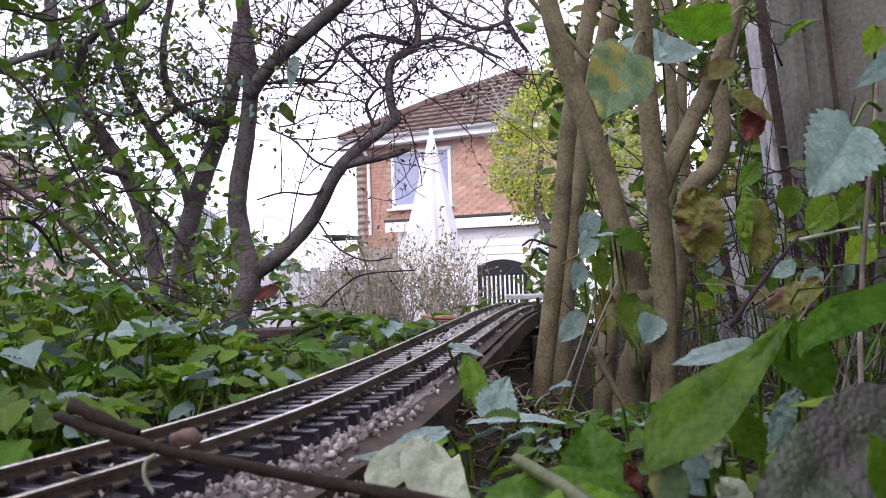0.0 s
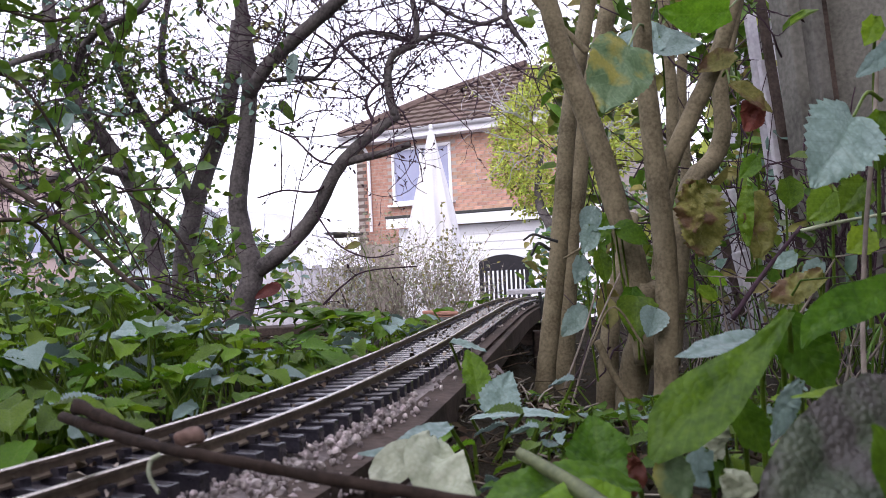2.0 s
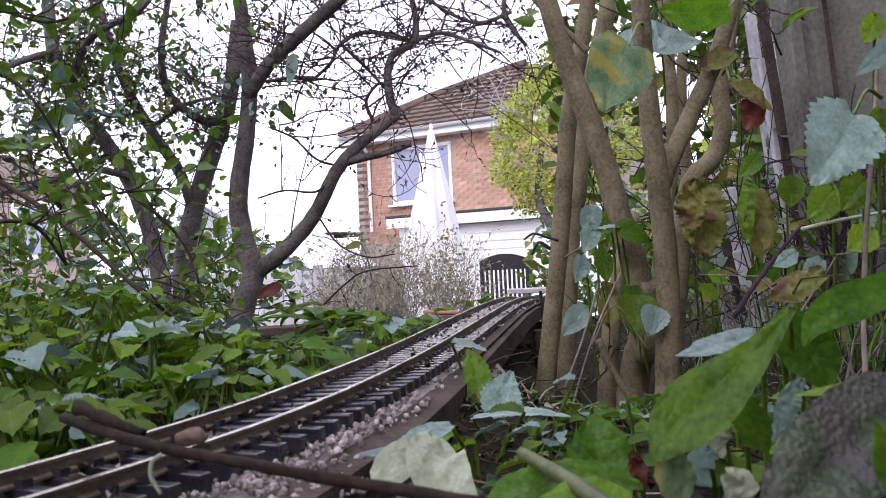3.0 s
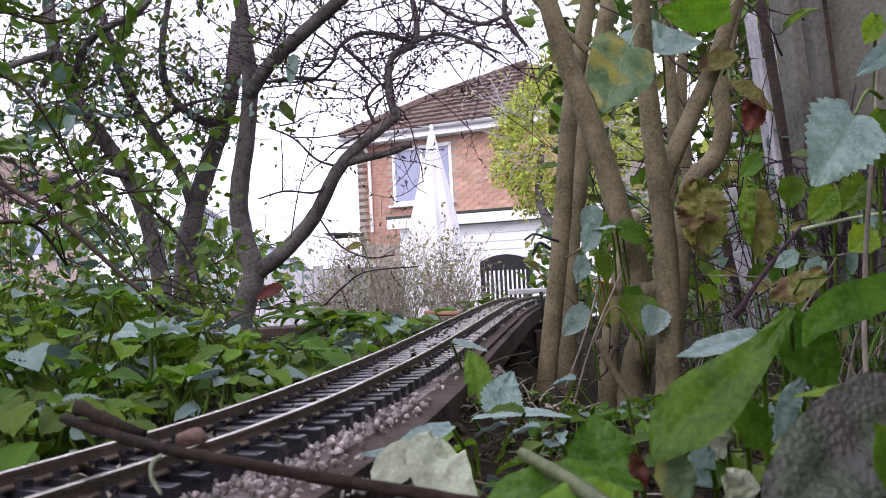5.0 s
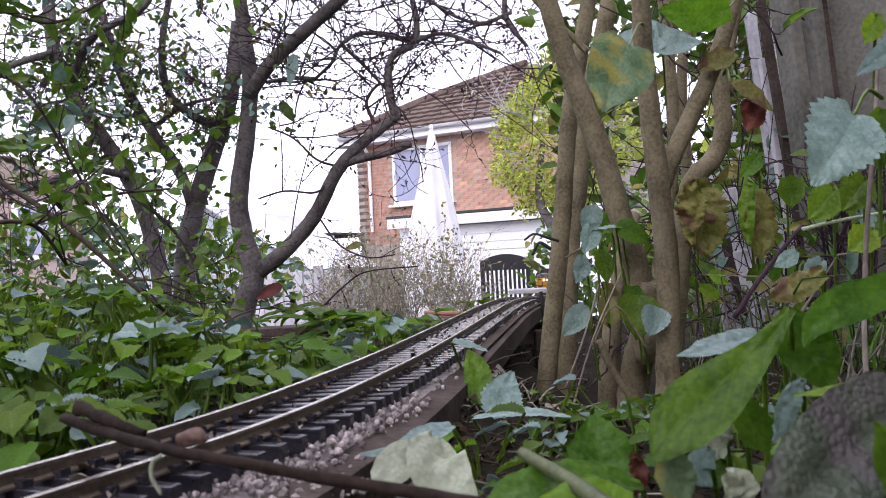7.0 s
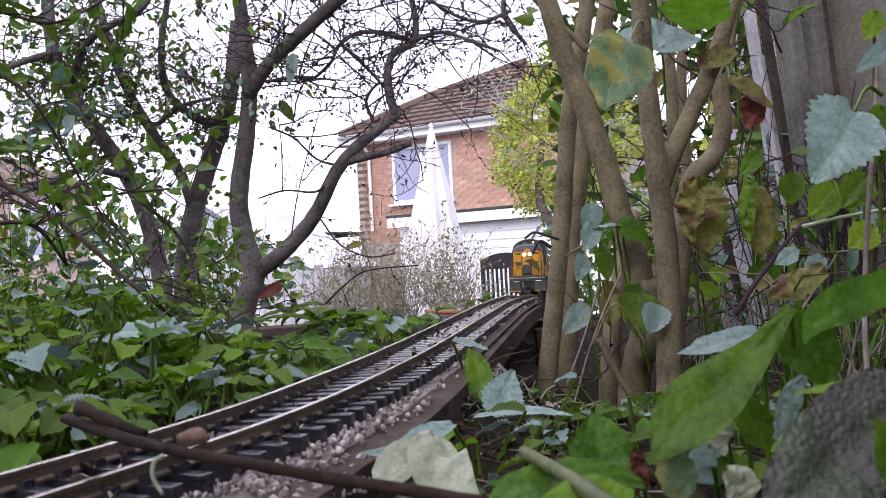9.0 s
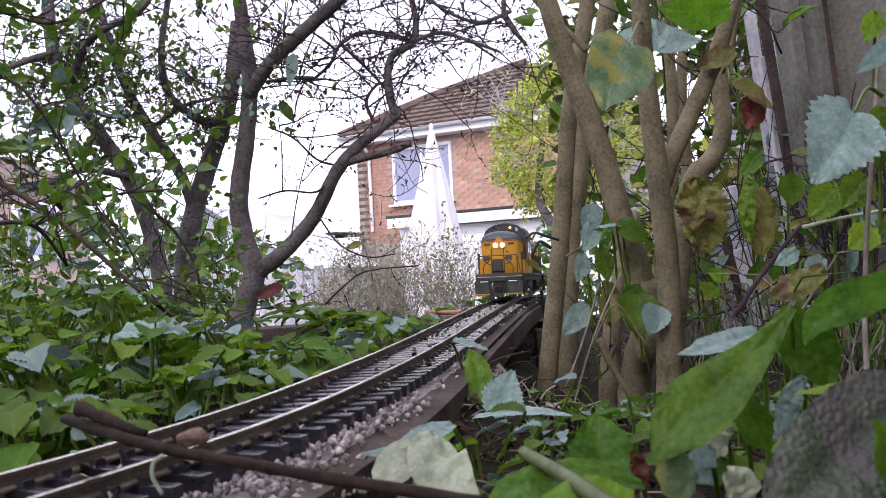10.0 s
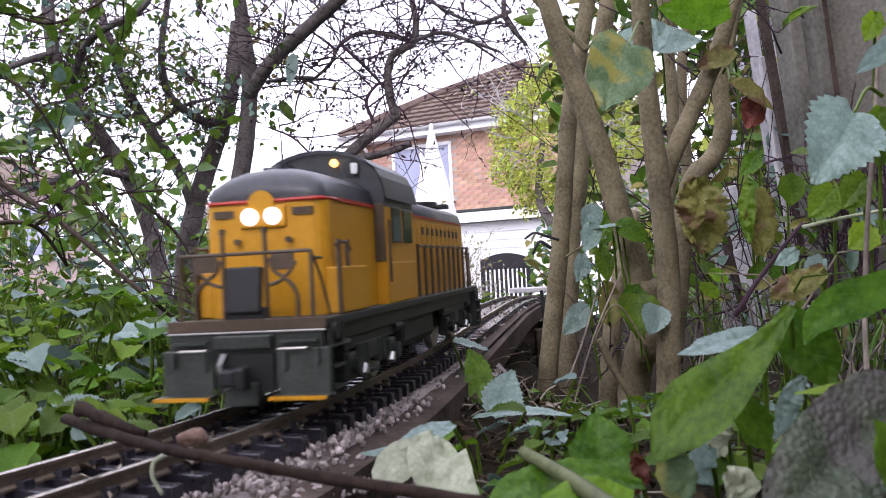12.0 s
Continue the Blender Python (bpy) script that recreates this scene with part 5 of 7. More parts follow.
def build_perennials():
    rng = random.Random(61)
    for k in range(15):
        x = 575 + k * 19 + rng.uniform(-8, 8)
        t = None
        d = rng.uniform(4.2, 5.6)
        base = Vector(((x - 792) / 1500 * d, d, -0.33 - 0.01 * d))
        t = thing("dry_perennial", "dry grey-green perennial clump gone to seed", "plant", Matrix.Translation(base), "dry perennials by the wall")
        h = Heap()
        tall = rng.uniform(0.42, 0.62) if 4 <= k <= 12 else rng.uniform(0.34, 0.48)
        for j in range(11):
            p = Vector((rng.uniform(-0.06, 0.06), rng.uniform(-0.08, 0.08), 0))
            grow(h, p, Vector((rng.uniform(-0.28, 0.28), rng.uniform(-0.25, 0.25), 1)), tall * rng.uniform(0.75, 1.12), 0.0028, 2 if j % 3 == 0 else 1, rng, 0.24, 0.024, 1 if rng.random() < 0.8 else 2, 0.3, 0.22, 0.36)
        tagged(h.build("stem_tangle", [DRY, DRYLEAF, LEAF_YELLOW], t), kind="stuff")


build_perennials()


# ---------------------------------------------------------------- hedges behind
def build_hedge(name, label, cen, size, count, leaf, mats, seed, sparse=0.0, twigs=40):
    t = thing(name, label, "hedge")
    rng, h, tw = random.Random(seed), Heap(), Heap()
    cen = Vector(cen)
    for k in range(count):
        d = rand_dir(rng)
        rr = rng.uniform(0.3, 1.0) ** 0.5
        p = Vector((d.x * size[0], d.y * size[1], d.z * size[2])) * rr
        if noise.noise((p + cen) * 3.1) < sparse - 0.25:
            continue
        h.leaf(cen + p, (d + rand_dir(rng)).normalized(), (Vector((0, -0.6, 0.6)) + rand_dir(rng) * 0.9).normalized(), leaf * rng.uniform(0.6, 1.3), leaf * rng.uniform(0.4, 0.75), rng.choices(range(len(mats) - 1), [6, 2, 1][:len(mats) - 1])[0])
    for k in range(twigs):
        p = cen + Vector((rng.uniform(-1, 1) * size[0] * 0.8, rng.uniform(-1, 1) * size[1] * 0.5, -size[2]))
        grow(tw, p, Vector((rng.uniform(-0.4, 0.4), 0, 1)), size[2] * 1.5, 0.0025, 1, rng, 0, 0.03, 0, 0.2, 0, 0.14)
    tagged(h.build("foliage", mats[:-1], t), kind="stuff")
    tagged(tw.build("branch_tangle", [mats[-1]], t), kind="stuff")
    return t


build_hedge("hedge", "loose dark green mixed hedge behind the bed", (-2.0, 4.6, 0.05), (1.25, 0.5, 0.42), 3200, 0.065, [LEAF, LEAF_BLUE, LEAF_YELLOW, TWIG], 71, -0.02)
build_hedge("hedge", "tall loose green shrubbery at the side", (-2.6, 3.6, 0.35), (0.9, 0.6, 0.5), 1100, 0.06, [LEAF, LEAF_BLUE, LEAF_YELLOW, TWIG], 72, 0.05)
build_hedge("ivy", "green ivy and weeds growing along the fence", (0.95, 1.75, 0.12), (0.42, 0.42, 0.34), 620, 0.05, [LEAF, LEAF_BLUE, LEAF_YELLOW, TWIG], 73, 0.0)
build_hedge("ivy", "green leaves in front of the fence panel", (0.62, 1.12, 0.12), (0.14, 0.16, 0.14), 150, 0.038, [LEAF, LEAF_BLUE, LEAF_YELLOW, TWIG], 74, 0.0)


build_hedge("shrubbery", "dark green shrubbery behind the many-stemmed shrub", (1.15, 4.4, 0.02), (0.75, 0.4, 0.5), 2200, 0.055, [LEAF, LEAF_BLUE, LEAF_YELLOW, TWIG], 75, -0.1, 12)
build_hedge("shrubbery", "loose yellow-green leaves behind the stems", (0.66, 2.35, 0.46), (0.34, 0.3, 0.52), 1700, 0.06, [LEAF, LEAF_YELLOW, LEAF_LIME, TWIG], 79, 0.0, 6)
# out of view: hedge, crown, shrub and fence added to keep skylight off the foreground
build_hedge("hedge", "unseen tall green hedge added behind the camera to block skylight", (0.0, -2.2, 0.9), (3.2, 0.5, 1.5), 5200, 0.12, [LEAF, LEAF_BLUE, LEAF_YELLOW, TWIG], 76, -0.3)
build_hedge("unseen_shade_crown", "unseen leafy crown added overhead to block skylight", (0.0, 0.2, 2.3), (2.6, 2.0, 0.45), 800, 0.12, [LEAF, LEAF_BLUE, LEAF_YELLOW, TWIG], 77, -0.3)
build_hedge("hedge", "unseen leafy shrub added beside the bed to block skylight", (-2.3, 0.4, 0.5), (0.7, 1.6, 0.9), 3200, 0.09, [LEAF, LEAF_BLUE, LEAF_YELLOW, TWIG], 78, -0.3)
build_fence("fence", "unseen grey weathered fence added along the bed to block skylight", (0.9, 1.1, 0), (0.8, -2.2, 0), -0.3, 1.7, 0.12, GREYWOOD)


# ---------------------------------------------------------------- broad leaves with toothed edges
def leaf_mesh(name, material, length, width, n=12, cols=2, tooth=0.12, cup=0.18, droop=0.25, shape=0.75, seed=0, lobes=0.0):
    """Along +x from the stalk, normal +z: rounded base, pointed tip, toothed edge, raised between the side veins."""
    rng = random.Random(seed)
    V, Fc = [], []
    k = cols * 2 + 1
    for i in range(n + 1):
        t = i / n
        w = width * 0.5 * (math.sin(math.pi * min(1, t ** shape)) ** 0.75 if 0 < t < 1 else 0.02)
        w *= 1 + lobes * math.cos(t * math.pi * 5)
        te = 1 + (tooth if i % 2 else -tooth) * (0 < i < n)
        for c in range(-cols, cols + 1):
            s = c / cols
            edge = te if abs(c) == cols else 1
            y = s * w * edge
            x = length * (t - 0.06 * abs(s) * (1 - t) + 0.05 * abs(s))
            vein = 0.05 * width * (0.5 if i % 2 else -0.5) * (abs(s) > 0.2)
            z = cup * abs(s) * w - droop * length * t * t + vein + rng.uniform(-1, 1) * 0.03 * width * abs(s) + 0.09 * width * noise.noise(Vector((x / width * 2.2, y / width * 2.2, seed)))
            V.append((x, y, z))
    for i in range(n):
        for c in range(k - 1):
            a = i * k + c
            Fc.append((a, a + k, a + k + 1, a + 1))
    me = bpy.data.meshes.new(name)
    me.from_pydata(V, [], Fc)
    me.materials.append(material)
    me.polygons.foreach_set("use_smooth", [True] * len(Fc))
    return me


def vein_mat(name, dark, light, vein, rough=0.42, spread=0.2, trans=0.28, blotch=None, quilt=330.0):
    """Leaf blade with paler side veins, mottling and optional brown blotches."""
    m = mat(name, dark, light, rough, scale=45, fine=260, bump=0.35, depth=0.0008, spread=spread, trans=trans)
    nt = m.node_tree
    b = nt.nodes["Principled BSDF"]
    src = b.inputs["Base Color"].links[0].from_socket
    tc, sep = nt.nodes.new("ShaderNodeTexCoord"), nt.nodes.new("ShaderNodeSeparateXYZ")
    nt.links.new(tc.outputs["Generated"], sep.inputs[0])
    ab = nt.nodes.new("ShaderNodeMath")
    ab.operation = "SUBTRACT"
    ab.inputs[1].default_value = 0.5
    nt.links.new(sep.outputs["Y"], ab.inputs[0])
    ab2 = nt.nodes.new("ShaderNodeMath")
    ab2.operation = "ABSOLUTE"
    nt.links.new(ab.outputs[0], ab2.inputs[0])
    sh = nt.nodes.new("ShaderNodeMath")
    sh.operation = "MULTIPLY_ADD"
    sh.inputs[1].default_value = -0.7
    nt.links.new(ab2.outputs[0], sh.inputs[0])
    nt.links.new(sep.outputs["X"], sh.inputs[2])
    sc = nt.nodes.new("ShaderNodeMath")
    sc.operation = "MULTIPLY"
    sc.inputs[1].default_value = 7.0
    nt.links.new(sh.outputs[0], sc.inputs[0])
    fr = nt.nodes.new("ShaderNodeMath")
    fr.operation = "PINGPONG"
    fr.inputs[1].default_value = 0.5
    nt.links.new(sc.outputs[0], fr.inputs[0])
    lt = nt.nodes.new("ShaderNodeMath")
    lt.operation = "LESS_THAN"
    lt.inputs[1].default_value = 0.055
    nt.links.new(fr.outputs[0], lt.inputs[0])
    mid = nt.nodes.new("ShaderNodeMath")
    mid.operation = "LESS_THAN"
    mid.inputs[1].default_value = 0.018
    nt.links.new(ab2.outputs[0], mid.inputs[0])
    mx = nt.nodes.new("ShaderNodeMath")
    mx.operation = "MAXIMUM"
    nt.links.new(lt.outputs[0], mx.inputs[0])
    nt.links.new(mid.outputs[0], mx.inputs[1])
    half = nt.nodes.new("ShaderNodeMath")
    half.operation = "MULTIPLY"
    half.inputs[1].default_value = 0.22
    nt.links.new(mx.outputs[0], half.inputs[0])
    mix = nt.nodes.new("ShaderNodeMixRGB")
    mix.inputs[2].default_value = (*vein, 1)
    nt.links.new(half.outputs[0], mix.inputs[0])
    nt.links.new(src, mix.inputs[1])
    col = mix.outputs[0]
    if blotch:
        nz, rp, mb = nt.nodes.new("ShaderNodeTexNoise"), nt.nodes.new("ShaderNodeValToRGB"), nt.nodes.new("ShaderNodeMixRGB")
        nz.inputs["Scale"].default_value = 38
        nz.inputs["Detail"].default_value = 5
        nt.links.new(tc.outputs["Object"], nz.inputs["Vector"])
        rp.color_ramp.elements[0].position, rp.color_ramp.elements[1].position = 0.52, 0.64
        nt.links.new(nz.outputs[0], rp.inputs[0])
        nt.links.new(rp.outputs[0], mb.inputs[0])
        nt.links.new(col, mb.inputs[1])
        mb.inputs[2].default_value = (*blotch, 1)
        col = mb.outputs[0]
    # quilted cells between the finest veins
    cell, soft, nb = nt.nodes.new("ShaderNodeTexVoronoi"), nt.nodes.new("ShaderNodeBump"), nt.nodes.new("ShaderNodeMixRGB")
    cell.inputs["Scale"].default_value = quilt
    nt.links.new(tc.outputs["Object"], cell.inputs["Vector"])
    soft.invert = True
    soft.inputs["Strength"].default_value, soft.inputs["Distance"].default_value = 0.4, 0.0014
    nt.links.new(cell.outputs["Distance"], soft.inputs["Height"])
    old = b.inputs["Normal"].links[0].from_socket
    nt.links.new(old, soft.inputs["Normal"])
    nt.links.new(soft.outputs[0], b.inputs["Normal"])
    nb.blend_type = "MULTIPLY"
    nb.inputs[0].default_value = 0.25
    spot = nt.nodes.new("ShaderNodeValToRGB")
    spot.color_ramp.elements[0].color, spot.color_ramp.elements[1].color = (1, 1, 1, 1), (0.35, 0.4, 0.3, 1)
    spot.color_ramp.elements[0].position, spot.color_ramp.elements[1].position = 0.25, 0.8
    nt.links.new(cell.outputs["Distance"], spot.inputs[0])
    nt.links.new(col, nb.inputs[1])
    nt.links.new(spot.outputs[0], nb.inputs[2])
    col = nb.outputs[0]
    nt.links.new(col, b.inputs["Base Color"])
    for n in nt.nodes:
        if n.type == "BSDF_TRANSLUCENT":
            nt.links.new(col, n.inputs[0])
    return m


V_GREEN = vein_mat("broad_leaf_green", (0.03, 0.082, 0.002), (0.112, 0.215, 0.008), (0.16, 0.27, 0.04), 0.5, 0.3, 0.36)
V_BRIGHT = vein_mat("broad_leaf_bright", (0.09, 0.19, 0.006), (0.20, 0.35, 0.015), (0.22, 0.34, 0.05), 0.48, 0.3, 0.4)
# pale bluish base colour carries the sky's sheen on flat leaf faces
V_BLUE_SHEEN = vein_mat("broad_leaf_blue_sheen", (0.15, 0.23, 0.20), (0.27, 0.37, 0.35), (0.13, 0.2, 0.17), 0.36, trans=0.15)
V_GREY = vein_mat("broad_leaf_grey", (0.025, 0.045, 0.02), (0.10, 0.12, 0.08), (0.05, 0.075, 0.045), 0.5, trans=0.06, blotch=(0.07, 0.063, 0.058), quilt=420.0)
V_YELLOW = vein_mat("broad_leaf_yellowing", (0.13, 0.135, 0.025), (0.25, 0.23, 0.06), (0.28, 0.26, 0.10), 0.6, trans=0.25, blotch=(0.12, 0.065, 0.03))
V_HOLEY = vein_mat("broad_leaf_blotched", (0.12, 0.20, 0.09), (0.23, 0.32, 0.17), (0.26, 0.34, 0.2), 0.45, trans=0.25, blotch=(0.33, 0.31, 0.08))
V_PALE = vein_mat("broad_leaf_pale", (0.30, 0.33, 0.22), (0.46, 0.48, 0.36), (0.50, 0.52, 0.42), 0.6, trans=0.2)
for _m in (V_GREY,):
    for _n in _m.node_tree.nodes:
        if _n.type == "BUMP":
            _n.inputs["Strength"].default_value, _n.inputs["Distance"].default_value = 0.6, 0.0018
V_RED = vein_mat("leaf_russet", (0.10, 0.02, 0.018), (0.17, 0.045, 0.03), (0.2, 0.08, 0.05), 0.6, trans=0.2)

UNIT = {}
for _n, _m in (("green", V_GREEN), ("bright", V_BRIGHT), ("blue", V_BLUE_SHEEN)):
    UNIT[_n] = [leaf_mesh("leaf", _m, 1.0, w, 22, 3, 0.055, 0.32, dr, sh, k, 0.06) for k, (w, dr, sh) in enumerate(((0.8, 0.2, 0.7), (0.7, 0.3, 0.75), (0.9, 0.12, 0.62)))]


def aim(p, axis, face):
    x = axis.normalized()
    y = face.cross(x)
    if y.length < 0.02:
        y = Vector((0.2, 0.9, 0.3)).cross(x)
    y.normalize()
    return Matrix((x, y, x.cross(y))).transposed().to_4x4() if p is None else Matrix.Translation(p) @ Matrix((x, y, x.cross(y))).transposed().to_4x4()


_h = Heap()
_h.limb([Vector((0, 0, 0)), Vector((0.3, 0, -1.2)), Vector((0.65, 0, -1.1)), Vector((1, 0, 0))], 0.03, 0.022, 5)
_st = _h.build("stalk", [LEAF])
STALK = _st.data
bpy.data.objects.remove(_st)


def build_plant(x, y, height, leaves, size, rng, kinds, name="groundcover_plant", label="low leafy plant with toothed green leaves", group="leafy plants in the bed", spread=0.05):
    z = ground_z(x, y) - 0.004
    t = thing(name, label, "plant", Matrix.Translation((x, y, z)), group)
    for k in range(leaves):
        a = rng.uniform(0, math.tau)
        top = Vector((math.cos(a) * spread * rng.uniform(0.3, 1.3), math.sin(a) * spread * rng.uniform(0.3, 1.3), height * rng.uniform(0.4, 1.1)))
        st = new("stalk", STALK)
        st.parent = t
        st.matrix_basis = aim(Vector((0, 0, 0)), top, Vector((-top.x, -top.y, 0.3))) @ Matrix.Diagonal((top.length, 0.05, 0.05, 1))
        o = new("leaf", rng.choice(UNIT[rng.choice(kinds)]))
        o.parent = t
        s = size * rng.uniform(0.65, 1.25)
        out = Vector((math.cos(a), math.sin(a) - 0.2, rng.uniform(-0.3, 0.3)))
        o.matrix_basis = aim(top, out, Vector((rng.uniform(-0.5, 0.5), -0.05 + rng.uniform(-0.4, 0.4), 1))) @ Matrix.Scale(s, 4)
    return t


def build_bed():
    rng = random.Random(81)
    n = 0
    while n < 165:
        y = 0.5 + 1.9 * rng.random() ** 1.5
        edge = float(np.interp(y, [p.y for p in LINE[:220]], [p.x for p in LINE[:220]])) - 0.11
        x = edge - rng.random() ** 1.1 * (0.28 + 0.55 * y)
        d = edge - x
        if y > 1.1 and x / y > -0.25 - 0.06 * (y - 1.1):
            continue
        height = 0.04 + min(0.10, d * 0.17)
        build_plant(x, y, height * rng.uniform(0.8, 1.15), rng.randint(6, 9), 0.026 + 0.007 * y, rng, ["green", "bright", "bright", "bright", "green", "green", "blue"], spread=0.055)
        n += 1
    for k in range(26):
        y = rng.uniform(0.75, 1.7)
        edge = float(np.interp(y, [p.y for p in LINE[:220]], [p.x for p in LINE[:220]])) - 0.10
        build_plant(edge - rng.uniform(0, 0.16), y, rng.uniform(0.03, 0.06), rng.randint(5, 8), 0.022 + 0.006 * y, rng, ["bright", "bright", "blue", "green"],
                    "groundcover_plant", "low bright green plant beside the rail")
    for k in range(24):
        y = rng.uniform(0.42, 1.05)
        edge = float(np.interp(y, [p.y for p in LINE[:220]], [p.x for p in LINE[:220]])) + 0.15
        build_plant(edge + rng.uniform(0, 0.12 + 0.3 * y), y, rng.uniform(0.015, 0.045), rng.randint(5, 8), 0.021, rng, ["green", "green", "blue", "bright"],
                    "weed", "low weed with grey-green toothed leaves", "weeds beside the trestle")
    for k in range(46):
        y = rng.uniform(0.40, 1.3)
        edge = float(np.interp(y, [p.y for p in LINE[:220]], [p.x for p in LINE[:220]])) + 0.12
        build_plant(edge + rng.uniform(0, 0.10 + 0.22 * y), y, rng.uniform(0.012, 0.03), rng.randint(6, 9), 0.013, rng, ["green", "green", "blue", "bright"],
                    "weed", "tiny green seedling weed on the soil", "weeds beside the trestle", 0.022)


build_bed()
_r = random.Random(83)
for _k in range(6):
    build_plant(0.13 + 0.035 * _k, 3.15 + _r.uniform(-0.15, 0.25), _r.uniform(0.07, 0.11), 7, 0.036, _r, ["bright", "bright", "green"], "groundcover_plant", "small bright green plant below the chair", "leafy plants in the bed", 0.05)


# the larger leaves close by, each on its own stalk
def big_leaf(base, tip, width, face, material, droop=0.12, tooth=0.06, n=22, shape=0.7, label="", seed=1, lobes=0.0, cup=0.2, stalk=None, name="broad_leaf", roll=0.0):
    base, tip, face = Vector(base), Vector(tip), Vector(face)
    ax = tip - base
    me = leaf_mesh("blade", material, ax.length, width, n, 4, tooth, cup, droop, shape, seed, lobes)
    t = thing(name, (label if len(label.split()) > 3 else (label or "broad green toothed leaf") + " on a thin stalk"), "leaf", aim(base, ax + face.normalized() * ax.length * droop * 0.6, face) @ pose(0, 0, 0, roll))
    o = new("blade", me)
    o.parent = t
    h = Heap()
    end = Vector(stalk) if stalk else base + Vector((0.02, 0.05, -0.1))
    inv = t.matrix_basis.inverted()
    mid = (base + end) / 2 + Vector((0, 0.01, 0.015))
    h.limb([inv @ q for q in fine([end, mid, base], 4)], 0.0016, 0.0012, 6)
    h.build("stalk", [LEAF], t)
    return t


def shaped_leaf(label, spine, half, face, material, teeth=16, tooth=0.05, cup=0.12, pucker=0.03, crumple=0.0, seed=1, stalk=None, lean=0.0):
    """A leaf along its midrib: half-widths at even steps, saw-toothed edge, blade quilted between side veins; crumple withers it."""
    mid = fine(spine, 8)
    run = np.concatenate([[0], np.cumsum([(b - a).length for a, b in zip(mid, mid[1:])])])
    n, cols, total = 36, 5, float(run[-1])
    base, face = mid[0], Vector(face).normalized()
    t = thing("broad_leaf", label, "leaf", aim(base, mid[-1] - base, face))
    inv, V, Fc = t.matrix_basis.inverted(), [], []
    wide = max(half)
    for i in range(n + 1):
        u = i / n
        p = Vector([float(np.interp(u * total, run, [q[k] for q in mid])) for k in range(3)])
        q = Vector([float(np.interp(min(u + 0.04, 1) * total, run, [q[k] for q in mid])) for k in range(3)])
        o = Vector([float(np.interp(max(u - 0.04, 0) * total, run, [q[k] for q in mid])) for k in range(3)])
        d = (q - o).normalized()
        side = face.cross(d).normalized()
        up = d.cross(side)
        w = float(np.interp(u, np.linspace(0, 1, len(half)), half))
        for c in range(-cols, cols + 1):
            e = c / cols
            saw = (u * teeth) % 1.0
            edge = 1 + tooth * (saw - 0.5) * 2 * (abs(c) == cols) * (0.02 < u < 0.98)
            x = e * w * edge
            rib = abs(math.sin(math.pi * (u * teeth * 0.45 - abs(e) * 0.9))) ** 0.6 * min(1, abs(e) * 4)
            z = cup * abs(x) + lean * x + pucker * wide * (rib - 0.5)
            z += (0.10 + crumple) * wide * noise.noise(Vector((u * total / wide * 1.6, e * 1.7, seed * 3.7)))
            z += crumple * 0.5 * wide * noise.noise(Vector((u * total / wide * 4.5, e * 4.2, seed * 1.9)))
            x *= 1 - 0.35 * crumple * abs(noise.noise(Vector((u * 5, e * 2, seed))))
            V.append(inv @ (p + side * x + up * z + d * wide * 0.10 * (1 - u) * -abs(e)))
    k = cols * 2 + 1
    for i in range(n):
        for c in range(k - 1):
            a = i * k + c
            Fc.append((a, a + k, a + k + 1, a + 1))
    me = bpy.data.meshes.new("blade")
    me.from_pydata(V, [], Fc)
    me.materials.append(material)
    me.polygons.foreach_set("use_smooth", [True] * len(Fc))
    new("blade", me).parent = t
    h = Heap()
    end = Vector(stalk) if stalk else base + Vector((0.015, 0.04, -0.09))
    h.limb([inv @ q for q in fine([end, (base + end) / 2 + Vector((0.004, 0.008, 0.012)), base], 5)], 0.0017, 0.0012, 6)
    h.build("stalk", [LEAF], t)
    return t


CAM, UP = (0.1, -1, 0.35), (0, -0.25, 1)
shaped_leaf("large smooth arching green leaf", [(0.158, 0.390, 0.052), (0.141, 0.380, 0.037), (0.116, 0.370, 0.020), (0.097, 0.360, 0.008), (0.084, 0.355, -0.005)], (0.0025, 0.0042, 0.0067, 0.0104, 0.0138, 0.0153, 0.0123, 0.0025), (-0.35, -1, 0.45), V_GREEN, teeth=18, tooth=0.012, pucker=0.05, seed=2)
shaped_leaf("long bright green arching leaf", [(0.227, 0.400, 0.063), (0.200, 0.390, 0.058), (0.177, 0.380, 0.053), (0.162, 0.375, 0.046), (0.155, 0.370, 0.037)], (0.0051, 0.0086, 0.0086, 0.0086, 0.0096, 0.0086, 0.0056, 0.0005), (0.15, -1, 0.5), V_GREEN, teeth=16, tooth=0.015, seed=3)
shaped_leaf("dark shaded underside of a green leaf", [(0.162, 0.410, 0.048), (0.171, 0.410, 0.035), (0.178, 0.410, 0.024), (0.183, 0.410, 0.010)], (0.0055, 0.0123, 0.0142, 0.0109, 0.0011), (0.3, -1, -0.5), V_GREEN, seed=4)
shaped_leaf("glossy quilted leaf top with bluish sky sheen in its colour", [(0.158, 0.430, 0.038), (0.139, 0.420, 0.035), (0.122, 0.410, 0.033), (0.110, 0.410, 0.031)], (0.0050, 0.0084, 0.0084, 0.0067, 0.0008), (0, -0.5, 1), V_BLUE_SHEEN, teeth=20, pucker=0.07, seed=5)
